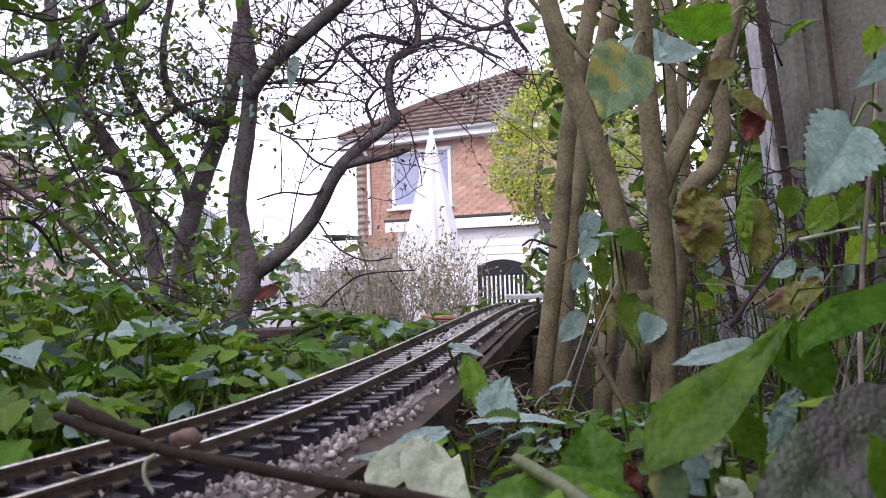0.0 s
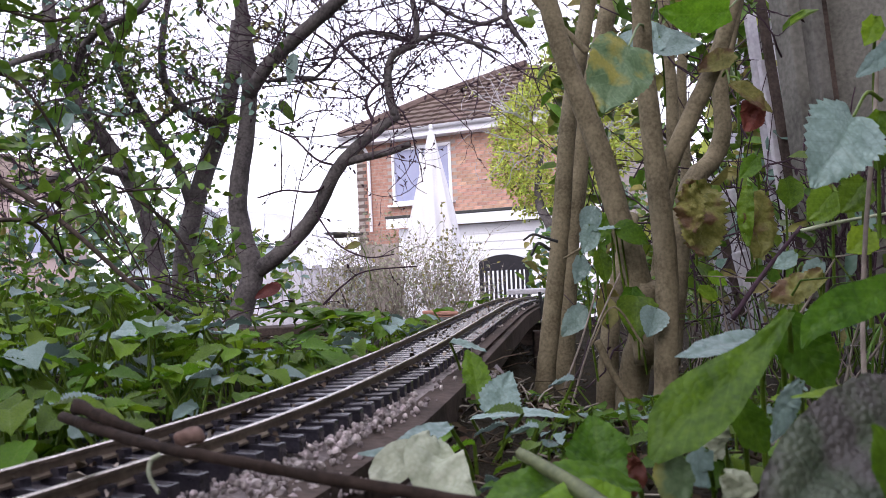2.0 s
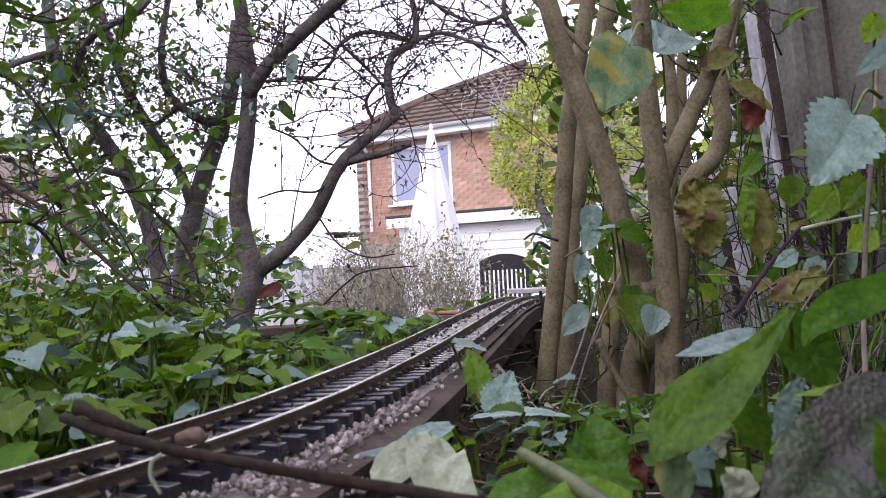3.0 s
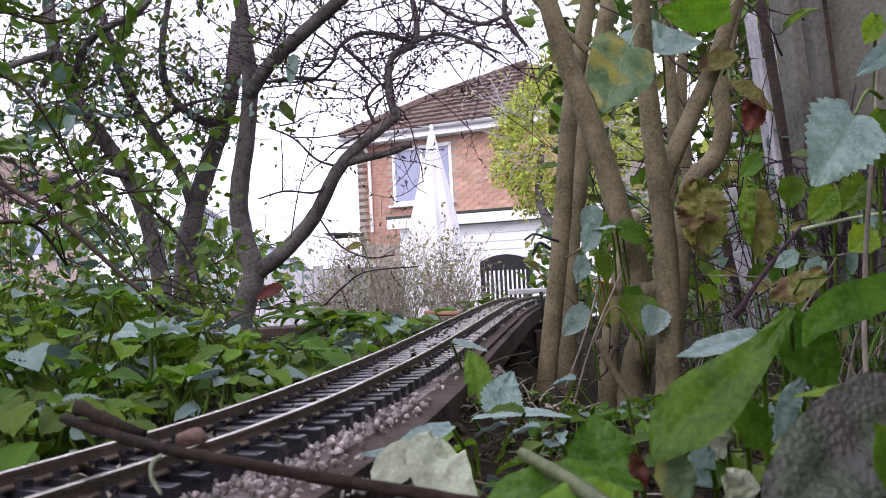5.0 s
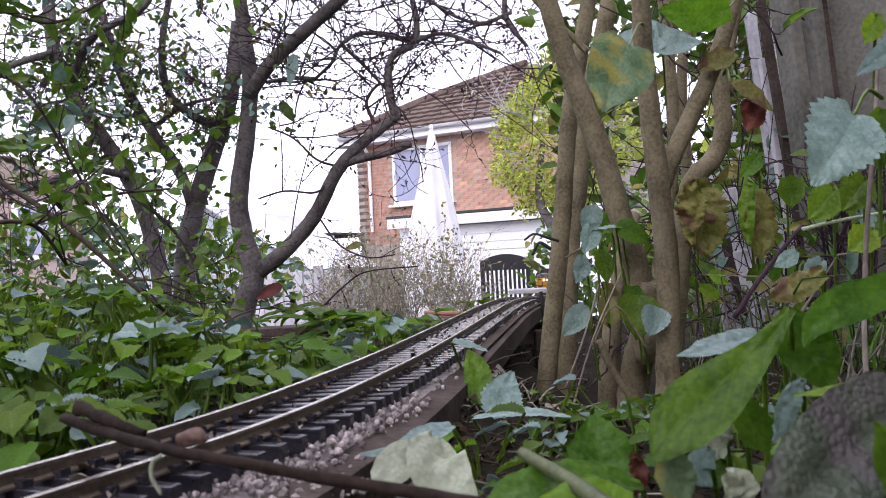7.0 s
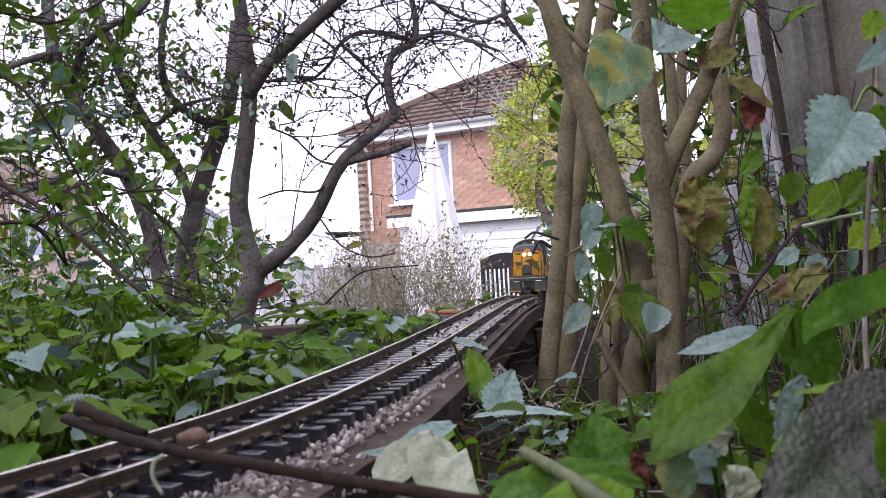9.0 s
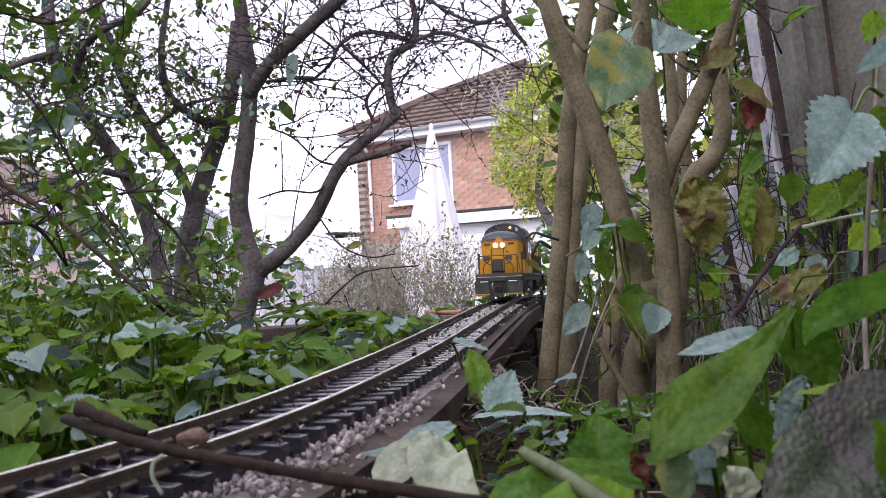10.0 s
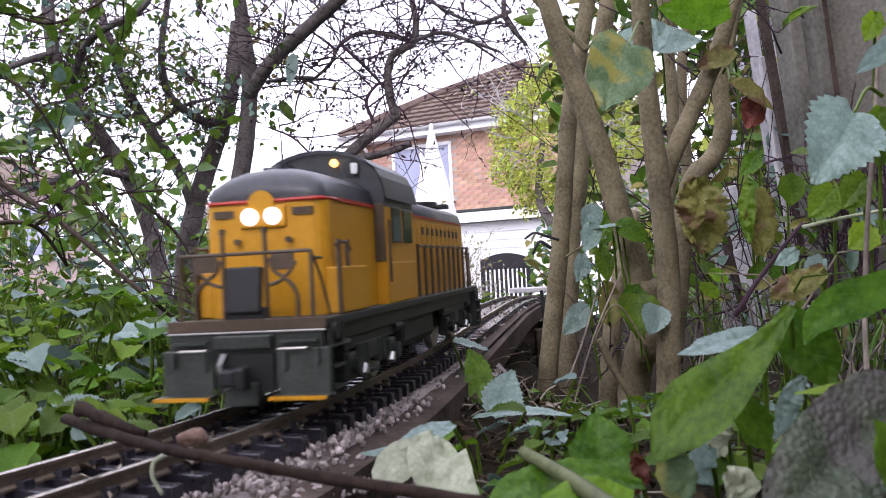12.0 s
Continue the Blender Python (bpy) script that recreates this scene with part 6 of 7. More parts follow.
shaped_leaf("dark grey-purple crinkled leaf", [(0.162, 0.290, 0.027), (0.141, 0.280, 0.020), (0.121, 0.270, 0.012), (0.106, 0.260, 0.006), (0.091, 0.255, -0.006)], (0.0093, 0.0170, 0.0182, 0.0174, 0.0149, 0.0108, 0.0009), (-0.15, -0.9, 0.6), V_GREY, teeth=22, tooth=0.02, pucker=0.16, seed=6, stalk=(0.168, 0.300, -0.006))
shaped_leaf("thin bright green leaf edge on", [(0.186, 0.340, 0.025), (0.165, 0.335, 0.025), (0.147, 0.330, 0.024), (0.133, 0.330, 0.023)], (0.0022, 0.0035, 0.0037, 0.0031, 0.0004), (0, -0.45, 1), V_BRIGHT, seed=7)
shaped_leaf("rounded bright green leaf close by", [(0.129, 0.240, 0.008), (0.123, 0.240, 0.019), (0.121, 0.240, 0.027), (0.119, 0.240, 0.030)], (0.0064, 0.0070, 0.0061, 0.0038, 0.0005), CAM, V_GREEN, teeth=12, seed=8)
shaped_leaf("round green scalloped leaf", [(0.078, 0.460, -0.039), (0.081, 0.470, -0.027), (0.081, 0.475, -0.017), (0.080, 0.480, -0.008)], (0.0088, 0.0163, 0.0194, 0.0188, 0.0150, 0.0094, 0.0019), CAM, V_GREEN, teeth=9, tooth=0.05, pucker=0.06, seed=9)
shaped_leaf("broad green leaf low over the soil", [(0.083, 0.380, -0.022), (0.062, 0.370, -0.015), (0.043, 0.360, -0.014), (0.024, 0.350, -0.014), (0.012, 0.340, -0.018)], (0.0029, 0.0086, 0.0106, 0.0106, 0.0082, 0.0012), (0, -0.7, 1), V_GREEN, teeth=14, seed=10)
shaped_leaf("green leaf beside the cut stem", [(0.068, 0.330, -0.017), (0.051, 0.330, -0.013), (0.033, 0.330, -0.012)], (0.0066, 0.0099, 0.0088, 0.0011), (0.1, -0.8, 1), V_BRIGHT, teeth=14, seed=11)
shaped_leaf("pale cream underside of a draped leaf", [(-0.009, 0.440, -0.008), (-0.009, 0.420, -0.015), (-0.001, 0.410, -0.023), (0.010, 0.400, -0.029)], (0.0045, 0.0129, 0.0162, 0.0112, 0.0014), (0.35, -1, 0.35), V_PALE, tooth=0.02, crumple=0.12, seed=12)
shaped_leaf("pale cream underside of a draped leaf", [(-0.015, 0.440, -0.013), (-0.025, 0.430, -0.016), (-0.032, 0.420, -0.022), (-0.038, 0.410, -0.026)], (0.0040, 0.0097, 0.0115, 0.0097, 0.0017), (-0.35, -1, 0.35), V_PALE, tooth=0.02, crumple=0.12, seed=13)
shaped_leaf("grey-green folded leaf over a pale one", [(-0.000, 0.460, -0.006), (-0.011, 0.450, -0.008), (-0.022, 0.440, -0.011), (-0.033, 0.440, -0.015), (-0.048, 0.440, -0.015)], (0.0030, 0.0072, 0.0078, 0.0054, 0.0036, 0.0006), (0, -0.6, 1), V_BLUE_SHEEN, tooth=0.06, seed=14)
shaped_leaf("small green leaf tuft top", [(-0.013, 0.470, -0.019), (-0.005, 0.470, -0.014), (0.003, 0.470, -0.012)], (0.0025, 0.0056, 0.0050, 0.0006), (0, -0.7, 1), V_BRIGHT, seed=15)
shaped_leaf("bluish toothed veined leaf", [(0.043, 0.690, -0.045), (0.042, 0.700, -0.035), (0.047, 0.710, -0.024), (0.054, 0.720, -0.012)], (0.0084, 0.0168, 0.0187, 0.0149, 0.0093, 0.0014), CAM, V_BLUE_SHEEN, teeth=12, tooth=0.1, pucker=0.08, seed=16)
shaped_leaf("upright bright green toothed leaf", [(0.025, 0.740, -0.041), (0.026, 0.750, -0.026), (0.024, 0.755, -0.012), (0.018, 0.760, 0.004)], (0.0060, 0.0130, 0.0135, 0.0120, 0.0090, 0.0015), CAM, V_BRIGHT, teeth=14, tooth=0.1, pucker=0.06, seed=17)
shaped_leaf("flat grey-green leaf seen edge on", [(0.016, 0.610, -0.030), (0.036, 0.600, -0.026), (0.059, 0.590, -0.025), (0.082, 0.580, -0.027)], (0.0032, 0.0064, 0.0072, 0.0056, 0.0008), (0, -0.3, 1), V_BLUE_SHEEN, teeth=14, tooth=0.12, seed=18)
shaped_leaf("pale bluish heart-shaped toothed leaf", [(0.277, 0.560, 0.167), (0.263, 0.550, 0.152), (0.251, 0.545, 0.137), (0.238, 0.540, 0.119)], (0.0110, 0.0242, 0.0271, 0.0242, 0.0183, 0.0110, 0.0015), CAM, V_BLUE_SHEEN, teeth=13, tooth=0.11, pucker=0.06, cup=0.2, seed=19, stalk=(0.317, 0.600, 0.184))
shaped_leaf("pale bluish leaf seen edge on", [(0.280, 0.500, 0.203), (0.266, 0.500, 0.193), (0.250, 0.500, 0.181)], (0.0033, 0.0067, 0.0060, 0.0010), (0.5, -1, 0.4), V_BLUE_SHEEN, tooth=0.08, seed=20, stalk=(0.321, 0.560, 0.221))
shaped_leaf("pale green heart-shaped leaf with holes and yellow blotches", [(0.193, 0.830, 0.288), (0.182, 0.820, 0.268), (0.170, 0.810, 0.247), (0.159, 0.800, 0.218)], (0.0219, 0.0339, 0.0350, 0.0328, 0.0273, 0.0153, 0.0016), (0.2, -1, 0.15), V_HOLEY, teeth=12, tooth=0.035, pucker=0.06, crumple=0.08, seed=21, stalk=(0.248, 0.990, 0.352))
shaped_leaf("blue-green leaf hanging behind a stem", [(0.309, 1.150, 0.380), (0.273, 1.150, 0.370), (0.236, 1.150, 0.372)], (0.0199, 0.0261, 0.0199, 0.0023), CAM, V_BLUE_SHEEN, seed=22)
shaped_leaf("blue-green pointed leaf behind a stem", [(0.289, 1.150, 0.381), (0.323, 1.150, 0.370), (0.368, 1.150, 0.368)], (0.0261, 0.0276, 0.0199, 0.0015), (0, -1, 0.5), V_BLUE_SHEEN, seed=23)
shaped_leaf("yellow-green leaf lit from above", [(0.336, 0.950, 0.356), (0.298, 0.950, 0.350), (0.257, 0.950, 0.357)], (0.0139, 0.0215, 0.0177, 0.0019), (0, -0.8, -0.3), V_BRIGHT, seed=24, stalk=(0.381, 1.000, 0.375))
shaped_leaf("yellowing leaf lit from above", [(0.357, 1.000, 0.316), (0.333, 1.000, 0.307), (0.313, 1.000, 0.297)], (0.0067, 0.0147, 0.0120, 0.0020), CAM, V_YELLOW, seed=25)
shaped_leaf("withered yellow-brown leaf clump hanging", [(0.290, 0.950, 0.163), (0.291, 0.950, 0.141), (0.293, 0.950, 0.109), (0.295, 0.950, 0.078)], (0.0114, 0.0279, 0.0304, 0.0279, 0.0215, 0.0076), CAM, V_YELLOW, teeth=22, tooth=0.16, crumple=0.42, seed=26)
shaped_leaf("withered brown curled leaf hanging", [(0.276, 0.930, 0.157), (0.276, 0.930, 0.134), (0.273, 0.930, 0.109), (0.275, 0.930, 0.090)], (0.0062, 0.0161, 0.0186, 0.0112, 0.0031), (-0.5, -1, 0.2), V_YELLOW, teeth=18, tooth=0.2, crumple=0.5, seed=27)
shaped_leaf("withered yellow-green leaf hanging", [(0.352, 0.950, 0.147), (0.354, 0.950, 0.125), (0.358, 0.950, 0.099), (0.354, 0.950, 0.073)], (0.0089, 0.0177, 0.0215, 0.0228, 0.0152, 0.0032), (0.3, -1, 0.2), V_YELLOW, teeth=16, tooth=0.1, crumple=0.25, seed=28)
shaped_leaf("folded yellow-green leaf hanging", [(0.343, 0.940, 0.153), (0.339, 0.940, 0.125), (0.340, 0.940, 0.087)], (0.0050, 0.0100, 0.0088, 0.0019), (-0.7, -1, 0.2), V_BRIGHT, crumple=0.2, seed=29)
shaped_leaf("browning curled leaf on a stalk", [(0.332, 0.950, 0.271), (0.353, 0.950, 0.259), (0.378, 0.950, 0.236)], (0.0051, 0.0127, 0.0127, 0.0019), (0.2, -1, 0.6), V_YELLOW, crumple=0.15, seed=30, stalk=(0.342, 1.000, 0.290))
shaped_leaf("russet withered leaf hanging", [(0.356, 0.960, 0.253), (0.360, 0.960, 0.236), (0.352, 0.960, 0.217)], (0.0077, 0.0166, 0.0141, 0.0026), CAM, V_RED, crumple=0.2, seed=31, stalk=(0.349, 1.000, 0.289))
shaped_leaf("pale yellow withered leaf", [(0.323, 0.720, 0.059), (0.298, 0.720, 0.047), (0.275, 0.720, 0.037)], (0.0058, 0.0125, 0.0134, 0.0019), (0, -0.9, 0.7), V_YELLOW, tooth=0.1, crumple=0.25, seed=32)
shaped_leaf("curled grey-green leaf with fringed edge", [(0.166, 0.400, 0.019), (0.160, 0.400, 0.010), (0.156, 0.400, -0.000), (0.151, 0.400, -0.010)], (0.0016, 0.0048, 0.0064, 0.0043, 0.0008), CAM, V_BLUE_SHEEN, tooth=0.14, crumple=0.25, seed=33)
shaped_leaf("dry pale curled leaf", [(0.137, 0.430, -0.003), (0.132, 0.430, -0.013), (0.134, 0.430, -0.024)], (0.0040, 0.0092, 0.0086, 0.0023), CAM, V_PALE, crumple=0.4, seed=34)
shaped_leaf("dark green leaf in the undergrowth", [(0.144, 0.420, 0.007), (0.148, 0.420, -0.005), (0.156, 0.420, -0.019)], (0.0039, 0.0095, 0.0101, 0.0017), CAM, V_GREEN, seed=35)
shaped_leaf("mottled green leaf low down", [(0.091, 0.360, -0.004), (0.093, 0.360, -0.013), (0.097, 0.360, -0.026)], (0.0048, 0.0091, 0.0086, 0.0019), CAM, V_HOLEY, crumple=0.15, seed=36)
shaped_leaf("dry pale curled leaf on the soil", [(0.111, 0.350, -0.011), (0.116, 0.350, -0.017), (0.119, 0.350, -0.026)], (0.0033, 0.0079, 0.0084, 0.0019), CAM, V_PALE, crumple=0.35, seed=37)
shaped_leaf("brown curled dead leaf", [(0.084, 0.400, -0.012), (0.087, 0.400, -0.022), (0.085, 0.400, -0.032)], (0.0016, 0.0043, 0.0043, 0.0011), CAM, V_RED, crumple=0.5, seed=38)
shaped_leaf("small bluish leaf in the undergrowth", [(0.126, 0.420, -0.016), (0.121, 0.420, -0.027), (0.127, 0.420, -0.035)], (0.0034, 0.0073, 0.0062, 0.0008), CAM, V_BLUE_SHEEN, seed=39)
shaped_leaf("small pointed leaf among the stems", [(0.184, 1.050, 0.123), (0.183, 1.050, 0.105), (0.175, 1.050, 0.088)], (0.0056, 0.0140, 0.0112, 0.0007), CAM, V_BLUE_SHEEN, seed=41)
shaped_leaf("small pointed leaf among the stems", [(0.216, 1.100, 0.138), (0.212, 1.100, 0.122), (0.203, 1.100, 0.106)], (0.0053, 0.0132, 0.0106, 0.0007), CAM, V_GREEN, seed=42)
shaped_leaf("small pointed leaf among the stems", [(0.163, 1.000, 0.085), (0.162, 1.000, 0.068), (0.155, 1.000, 0.052)], (0.0043, 0.0107, 0.0085, 0.0007), CAM, V_BLUE_SHEEN, seed=43)
shaped_leaf("small pointed leaf among the stems", [(0.221, 1.000, 0.045), (0.221, 1.000, 0.027), (0.216, 1.000, 0.009)], (0.0064, 0.0160, 0.0128, 0.0007), CAM, V_GREEN, seed=44)
shaped_leaf("small pointed leaf among the stems", [(0.241, 0.980, 0.018), (0.240, 0.980, 0.004), (0.233, 0.980, -0.011)], (0.0052, 0.0131, 0.0105, 0.0007), CAM, V_BLUE_SHEEN, seed=45)
shaped_leaf("small pointed leaf among the stems", [(0.354, 0.850, 0.078), (0.345, 0.850, 0.070), (0.331, 0.850, 0.063)], (0.0036, 0.0091, 0.0073, 0.0006), CAM, V_BLUE_SHEEN, seed=46)
shaped_leaf("small pointed leaf among the stems", [(0.357, 0.800, 0.069), (0.349, 0.800, 0.060), (0.337, 0.800, 0.052)], (0.0043, 0.0107, 0.0085, 0.0005), CAM, V_BLUE_SHEEN, seed=47)
shaped_leaf("small pointed leaf among the stems", [(0.409, 1.000, 0.165), (0.414, 1.000, 0.147), (0.413, 1.000, 0.128)], (0.0075, 0.0187, 0.0149, 0.0007), CAM, V_GREEN, seed=48)
shaped_leaf("small pointed leaf among the stems", [(0.372, 0.800, 0.135), (0.361, 0.800, 0.121), (0.346, 0.800, 0.107)], (0.0068, 0.0171, 0.0137, 0.0005), CAM, V_BRIGHT, seed=49)
shaped_leaf("small pointed leaf among the stems", [(0.377, 0.750, 0.140), (0.368, 0.750, 0.126), (0.355, 0.750, 0.111)], (0.0068, 0.0170, 0.0136, 0.0005), CAM, V_GREEN, seed=50)
shaped_leaf("small pointed leaf among the stems", [(0.381, 0.750, 0.095), (0.371, 0.750, 0.085), (0.358, 0.750, 0.076)], (0.0060, 0.0150, 0.0120, 0.0005), CAM, V_BRIGHT, seed=51)
shaped_leaf("small pointed leaf among the stems", [(0.377, 1.000, 0.194), (0.369, 1.000, 0.181), (0.355, 1.000, 0.168)], (0.0048, 0.0120, 0.0096, 0.0007), CAM, V_BRIGHT, seed=52)
shaped_leaf("small pointed leaf among the stems", [(0.184, 1.000, 0.090), (0.190, 1.000, 0.070), (0.192, 1.000, 0.050)], (0.0048, 0.0120, 0.0096, 0.0007), CAM, V_GREEN, seed=53)
shaped_leaf("small pointed leaf among the stems", [(0.361, 1.200, 0.033), (0.378, 1.200, 0.022), (0.388, 1.200, 0.011)], (0.0045, 0.0112, 0.0090, 0.0008), CAM, V_BRIGHT, seed=54)
shaped_leaf("small pointed leaf among the stems", [(0.375, 1.200, 0.052), (0.391, 1.200, 0.043), (0.402, 1.200, 0.035)], (0.0045, 0.0112, 0.0090, 0.0008), CAM, V_BRIGHT, seed=55)
shaped_leaf("small pointed leaf among the stems", [(0.316, 0.600, 0.244), (0.313, 0.600, 0.234), (0.307, 0.600, 0.223)], (0.0035, 0.0088, 0.0070, 0.0004), CAM, V_BRIGHT, seed=56)
shaped_leaf("small pointed leaf among the stems", [(0.316, 0.600, 0.176), (0.312, 0.600, 0.164), (0.305, 0.600, 0.152)], (0.0038, 0.0096, 0.0077, 0.0004), CAM, V_GREEN, seed=57)
big_leaf((0.004, 0.800, 0.008), (0.037, 0.800, -0.001), 0.02, UP, V_BLUE_SHEEN, 0.08, 0.08, 12, 0.6, "", 16)
big_leaf((0.227, 1.000, 0.035), (0.220, 0.980, -0.013), 0.05, CAM, V_GREEN, 0.05, 0.03, 14, 0.6, "", 30)
big_leaf((0.245, 0.980, 0.021), (0.231, 0.970, -0.010), 0.035, CAM, V_BLUE_SHEEN, 0.05, 0.03, 14, 0.6, "", 31)
big_leaf((0.198, 1.100, 0.150), (0.189, 1.100, 0.110), 0.03, CAM, V_BLUE_SHEEN, 0.05, 0.03, 14, 0.7, "", 32)
big_leaf((0.175, 1.050, 0.022), (0.145, 1.050, -0.012), 0.03, CAM, V_BLUE_SHEEN, 0.05, 0.03, 14, 0.7, "", 33)
big_leaf((0.223, 1.050, 0.117), (0.187, 1.050, 0.116), 0.02, UP, V_BLUE_SHEEN, 0.1, 0.03, 14, 0.7, "", 34)
big_leaf((0.216, 1.050, 0.121), (0.256, 1.050, 0.098), 0.03, CAM, V_GREEN, 0.1, 0.03, 14, 0.7, "", 35)
big_leaf((-0.363, 1.900, 0.054), (-0.422, 1.900, 0.028), 0.03, CAM, V_RED, 0.05, 0.02, 12, 0.7, "dark red fallen leaf caught on a twig", 36)
big_leaf((-0.367, 0.950, 0.023), (-0.292, 0.950, 0.022), 0.05, (0, -0.35, 1), V_BLUE_SHEEN, 0.05, 0.08, 16, 0.6, "pale bluish toothed leaf", 37)
big_leaf((-0.210, 2.200, 0.149), (-0.252, 2.200, 0.137), 0.02, CAM, V_YELLOW, 0.05, 0.02, 12, 0.7, "yellow autumn leaf on a twig", 38)
big_leaf((-0.405, 2.460, 0.719), (-0.422, 2.460, 0.629), 0.035, CAM, V_BLUE_SHEEN, 0.05, 0.02, 12, 0.7, "", 39, stalk=(-0.446, 2.480, 0.732))
big_leaf((-0.471, 2.560, 0.602), (-0.431, 2.560, 0.539), 0.034, CAM, V_GREEN, 0.05, 0.02, 12, 0.7, "", 40, stalk=(-0.515, 2.580, 0.665))


# dark glossy strap-leaved plant by the track
def build_strap_plant():
    t = thing("laurel_seedling", "glossy dark green long-leaved seedling", "plant", Matrix.Translation((-0.255, 1.900, -0.107)))
    me = leaf_mesh("leaf", V_GREEN, 0.11, 0.032, 14, 2, 0.0, 0.35, 0.5, 0.85, 4)
    rng = random.Random(9)
    for k in range(26):
        a = k * 2.4
        o = new("leaf", me)
        o.parent = t
        o.matrix_basis = aim(Vector((rng.uniform(-0.05, 0.05), rng.uniform(-0.05, 0.05), rng.uniform(0.03, 0.11))), Vector((math.cos(a), math.sin(a), rng.uniform(0.1, 0.7))), Vector((0, -0.2, 1)))
    part("stem", tube(bmesh.new(), [(0, 0, -0.06), (0, 0, 0.1)], 0.004, 0.003, 8), LEAF, t)


build_strap_plant()


# grass blades, straws and the stick across the rails
def build_grass():
    rng, h = random.Random(91), Heap()
    for k in range(420):
        x, y = rng.uniform(0.2, 1.2), rng.uniform(0.75, 2.2)
        if x < 0.12 + 0.1 * y + 0.09:
            continue
        p = Vector((x, y, ground_z(x, y)))
        d = Vector((rng.uniform(-0.6, 0.6), rng.uniform(-0.6, 0.3), 1))
        l = rng.uniform(0.08, 0.26)
        bend = Vector((rng.uniform(-0.5, 0.5), rng.uniform(-0.5, 0.2), -0.4))
        h.limb([p, p + d * l * 0.45, p + d * l * 0.8 + bend * l * 0.25, p + d * l + bend * l * 0.7], 0.0022, 0.0005, 3, rng.choice((0, 0, 1)))
    tagged(h.build("grass", [LEAF, DRY]), "long green and straw-coloured grass blades", "grass", kind="stuff")
    rng, h = random.Random(92), Heap()
    for k in range(6500):
        x, y = (rng.uniform(-1.2, 1.2), 0.35 + 3.0 * rng.random() ** 1.6) if k % 3 else (rng.uniform(0.0, 0.5), rng.uniform(0.38, 1.3))
        p = Vector((x, y, ground_z(x, y) + 0.003))
        d = Vector((rng.uniform(-1, 1), rng.uniform(-1, 1), rng.uniform(-0.1, 0.3)))
        if k % 4 == 0:
            l = rng.uniform(0.015, 0.06)
            h.limb([p, p + d * l * 0.5 + Vector((0, 0, 0.003)), p + d * l], 0.0011, 0.0006, 3, rng.choice((0, 0, 1)))
        else:
            h.leaf(p, d, Vector((rng.uniform(-0.8, 0.8), rng.uniform(-0.8, 0.8), 1)), rng.uniform(0.004, 0.008 + 0.007 * min(1.0, y)), rng.uniform(0.003, 0.009), 0 if rng.random() < 0.85 else 1, 0.5)
    for k in range(420):
        p, d, r, u = line_frame(rng.uniform(0.6, 3.3))
        q = p + r * rng.uniform(-0.046, 0.046) - u * 0.0078
        h.leaf(q, Vector((rng.uniform(-1, 1), rng.uniform(-1, 1), 0.2)), Vector((rng.uniform(-0.7, 0.7), rng.uniform(-0.7, 0.7), 1)), rng.uniform(0.003, 0.009), rng.uniform(0.003, 0.006), 0 if rng.random() < 0.7 else 1, 0.6)
    tagged(h.build("leaf_litter", [LEAF_DRY, DRY]), "brown fallen leaves and bits of straw", "leaf litter", kind="stuff")


build_grass()
STICK = mat("stick_bark", (0.012, 0.008, 0.006), (0.045, 0.03, 0.023), 0.9, scale=40, fine=300, bump=0.7, depth=0.002)
stick = thing("fallen_stick", "dark brown forked stick fallen across the rails", "stick")
part("shaft", tube(bmesh.new(), fine([(-0.181, 0.400, 0.017), (-0.146, 0.365, 0.015), (-0.112, 0.335, 0.013), (-0.077, 0.310, 0.012), (-0.039, 0.285, 0.010), (0.009, 0.260, 0.007)], 6), 0.0027, 0.0019, 10, 0.2, random.Random(2)), STICK, stick, smooth=True)
part("stub", tube(bmesh.new(), fine([(-0.130, 0.360, 0.015), (-0.149, 0.370, 0.020), (-0.168, 0.385, 0.024)], 5), 0.0018, 0.0034, 8, 0.25, random.Random(4)), STICK, stick, smooth=True)
KNOT = mat("pinkish_wood", (0.10, 0.06, 0.05), (0.24, 0.16, 0.13), 0.85, scale=60, fine=400, bump=0.6, depth=0.001)
bm = bmesh.new()
bmesh.ops.create_icosphere(bm, subdivisions=3, radius=0.0062, matrix=Matrix.Translation((-0.102, 0.335, 0.017)) @ Matrix.Diagonal((1.0, 0.7, 0.6, 1)))
for v in bm.verts:
    v.co += v.normal * 0.003 * noise.noise(v.co * 190)
part("knot", bm, KNOT, stick, "pinkish broken knot", True)
part("shoot", tube(bmesh.new(), fine([(-0.109, 0.320, 0.014), (-0.112, 0.318, 0.012), (-0.112, 0.316, 0.007), (-0.108, 0.314, 0.001)], 5), 0.0011, 0.0007, 6), V_PALE, stick, "pale curved shoot", True)


GREENSTEM = mat("green_brown_stem", (0.05, 0.065, 0.022), (0.13, 0.15, 0.06), 0.6, scale=60, fine=300, bump=0.4, depth=0.0008)


def straw(label, pts, r, material):
    t = thing("straw", label, "stem", group="dry stems")
    part("stem", tube(bmesh.new(), fine(pts, 6), r, r * 0.7, 6), material, t, smooth=True)


straw("pale dry upright stem", [(0.304, 0.620, -0.027), (0.305, 0.620, 0.027), (0.311, 0.620, 0.093), (0.321, 0.620, 0.167), (0.328, 0.620, 0.233)], 0.0022, DRY)
straw("pale green slanting stem", [(0.340, 0.800, 0.098), (0.378, 0.800, 0.105), (0.432, 0.800, 0.112)], 0.0022, V_PALE)
straw("dark thin slanting plant stem", [(0.305, 0.900, 0.010), (0.337, 0.900, 0.053), (0.383, 0.900, 0.105)], 0.003, TWIG)
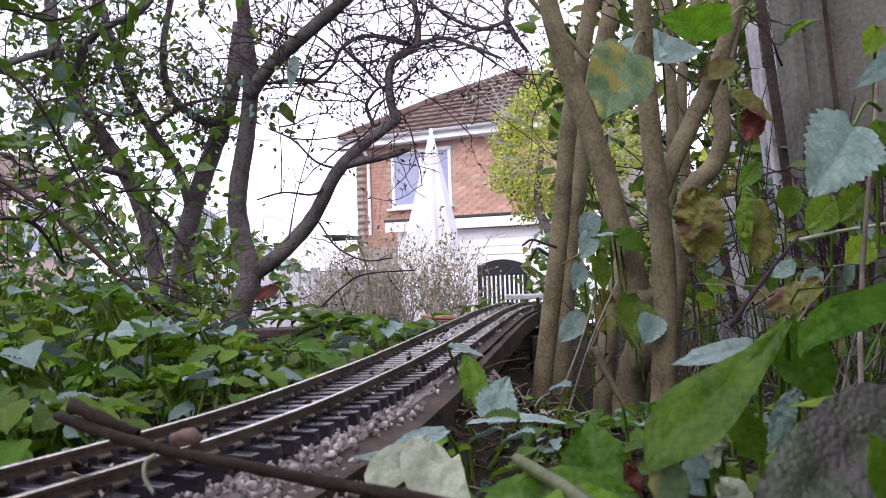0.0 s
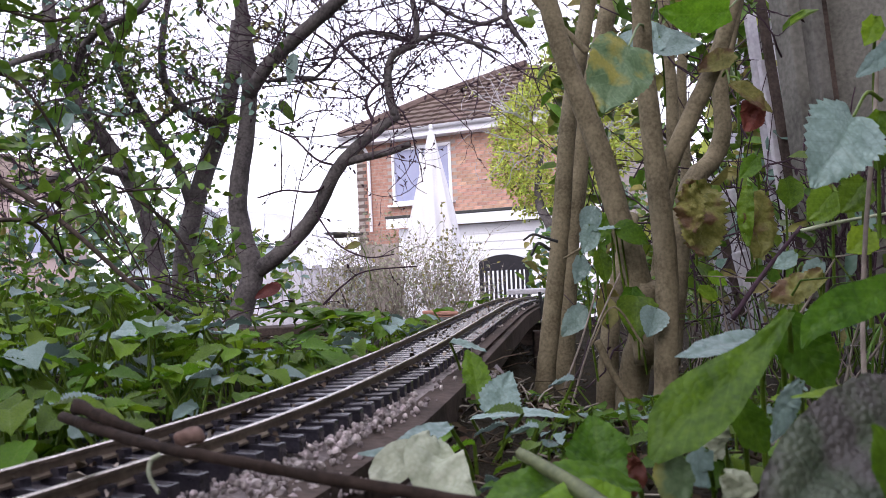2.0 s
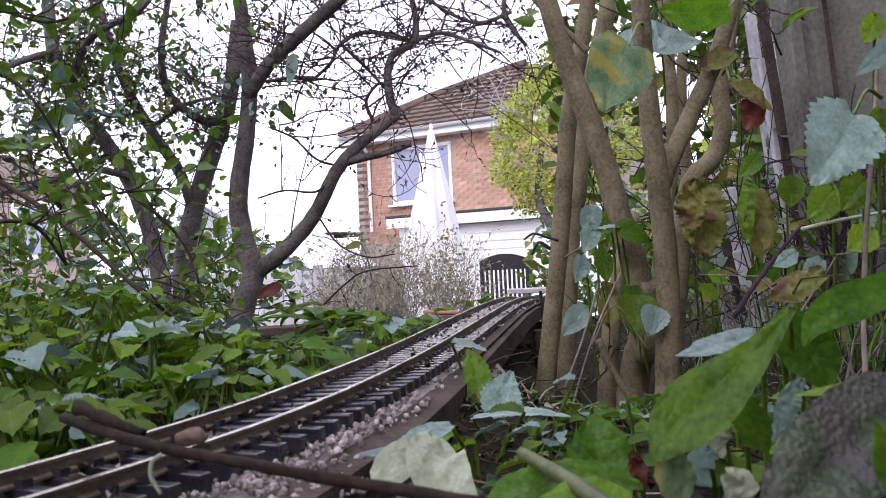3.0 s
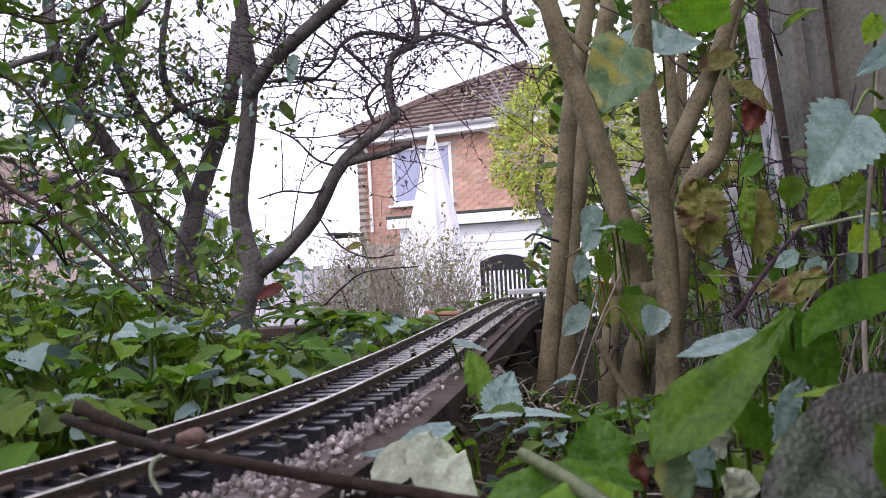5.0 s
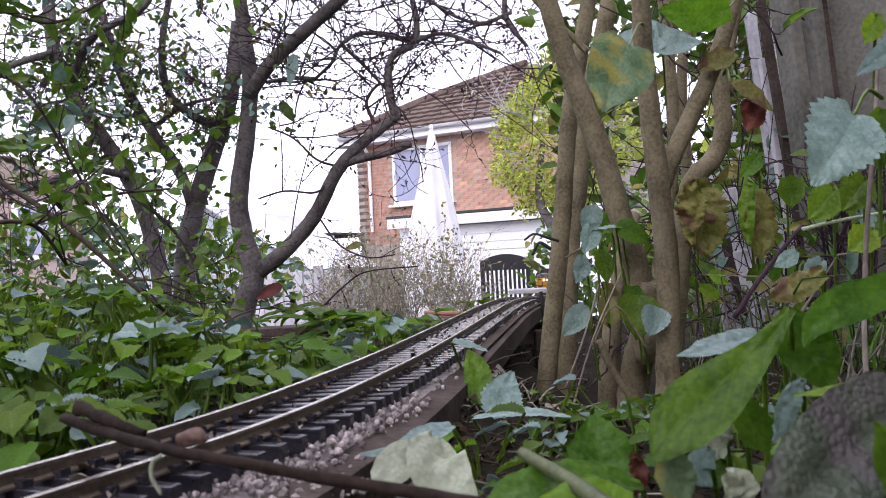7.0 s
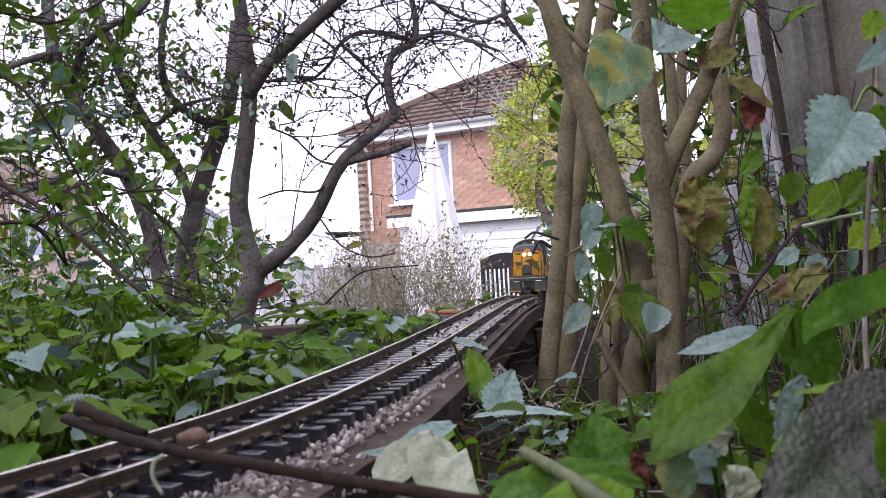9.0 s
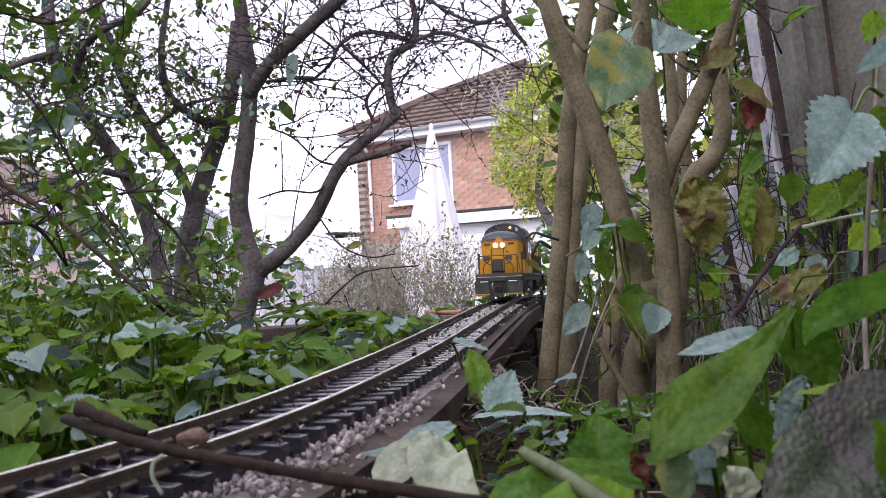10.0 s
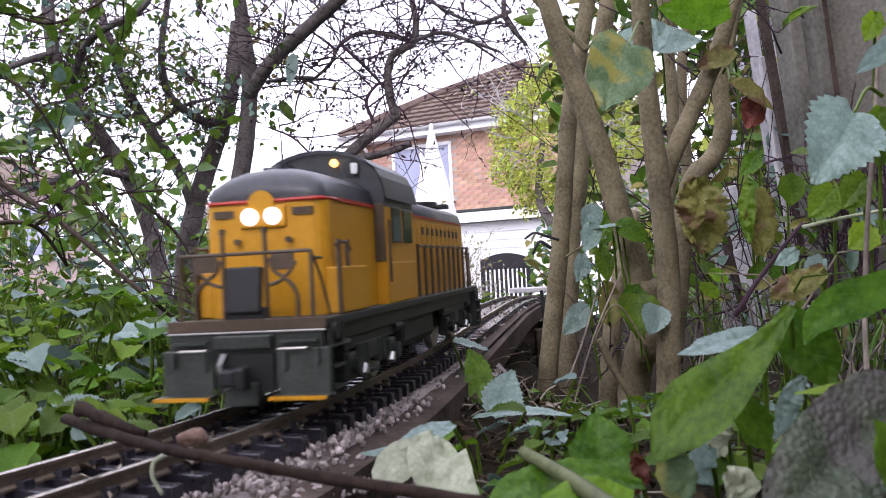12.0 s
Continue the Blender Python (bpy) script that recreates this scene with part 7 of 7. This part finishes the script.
straw("cut green-brown plant stem", [(0.056, 0.300, -0.010), (0.046, 0.340, -0.008), (0.031, 0.380, -0.005)], 0.004, GREENSTEM)
straw("dry straw-coloured grass stalk", [(0.135, 1.000, -0.074), (0.162, 1.000, -0.009), (0.182, 1.000, 0.050)], 0.0015, DRY)
straw("dry straw-coloured grass stalk", [(0.139, 1.000, -0.107), (0.171, 1.000, -0.016), (0.213, 1.020, 0.062)], 0.0014, DRY)
straw("dark drooping leaf stalk", [(0.165, 1.200, 0.107), (0.146, 1.200, 0.114), (0.130, 1.200, 0.119), (0.116, 1.200, 0.111)], 0.0022, L_BLACK)
straw("dark drooping leaf stalk", [(0.153, 1.200, 0.096), (0.137, 1.200, 0.106), (0.126, 1.200, 0.089)], 0.0028, L_BLACK)

# ---------------------------------------------------------------- what moves


def loco_pose(s):
    """s: the run of the loco's centre; its two trucks keep to the line."""
    a, b = on_line(s - 0.157), on_line(s + 0.157)
    y = (a - b).normalized()
    x = y.cross(Vector((0, 0, 1))).normalized()
    z = x.cross(y)
    m = Matrix((x, y, z)).transposed().to_4x4()
    m.translation = (a + b) / 2
    return m


def smooth_run(t, v, at):
    """A monotone cubic through the runs."""
    t, v = np.array(t), np.array(v)
    d = np.diff(v) / np.diff(t)
    m = np.concatenate([[d[0]], (d[:-1] + d[1:]) / 2, [d[-1]]])
    out = []
    for x in at:
        i = max(0, min(len(t) - 2, int(np.searchsorted(t, x)) - 1))
        h = t[i + 1] - t[i]
        u = (x - t[i]) / h
        out.append((2 * u ** 3 - 3 * u * u + 1) * v[i] + (u ** 3 - 2 * u * u + u) * h * m[i] + (3 * u * u - 2 * u ** 3) * v[i + 1] + (u ** 3 - u * u) * h * m[i + 1])
    return np.array(out)


def motions():
    # the front end's place along the garden, in metres from the camera
    front = [(0.0, 7.7), (3.0, 5.9), (5.0, 4.7), (6.0, 4.1), (6.6, 3.75), (7.2, 3.4), (8.0, 2.92), (8.8, 2.44), (9.0, 2.33), (9.5, 2.05), (10.0, 1.765),
             (10.5, 1.475), (11.0, 1.165), (11.5, 0.825), (12.0, 0.482)]
    end = s_at(3.75)
    centre = []
    for t, y in front:
        s = s_at(y) if y <= 3.75 else end + (y - 3.75)
        centre.append((t, s + 0.268))
    # the run of the loco's centre, sampled finely, keeps it on the curve
    ts = np.linspace(0, 12, 121)
    run = smooth_run([c[0] for c in centre], [c[1] for c in centre], ts)
    walk(loco, [(float(t), loco_pose(float(s))) for t, s in zip(ts, run)])
    tw = np.linspace(0, 12, 361)
    rw = np.interp(tw, ts, run)
    for ax, place in axles:
        walk(ax, [(float(t), Matrix.Translation(place) @ Matrix.Rotation(float((s - rw[0]) / 0.0188), 4, "X")) for t, s in zip(tw, rw)])



motions()
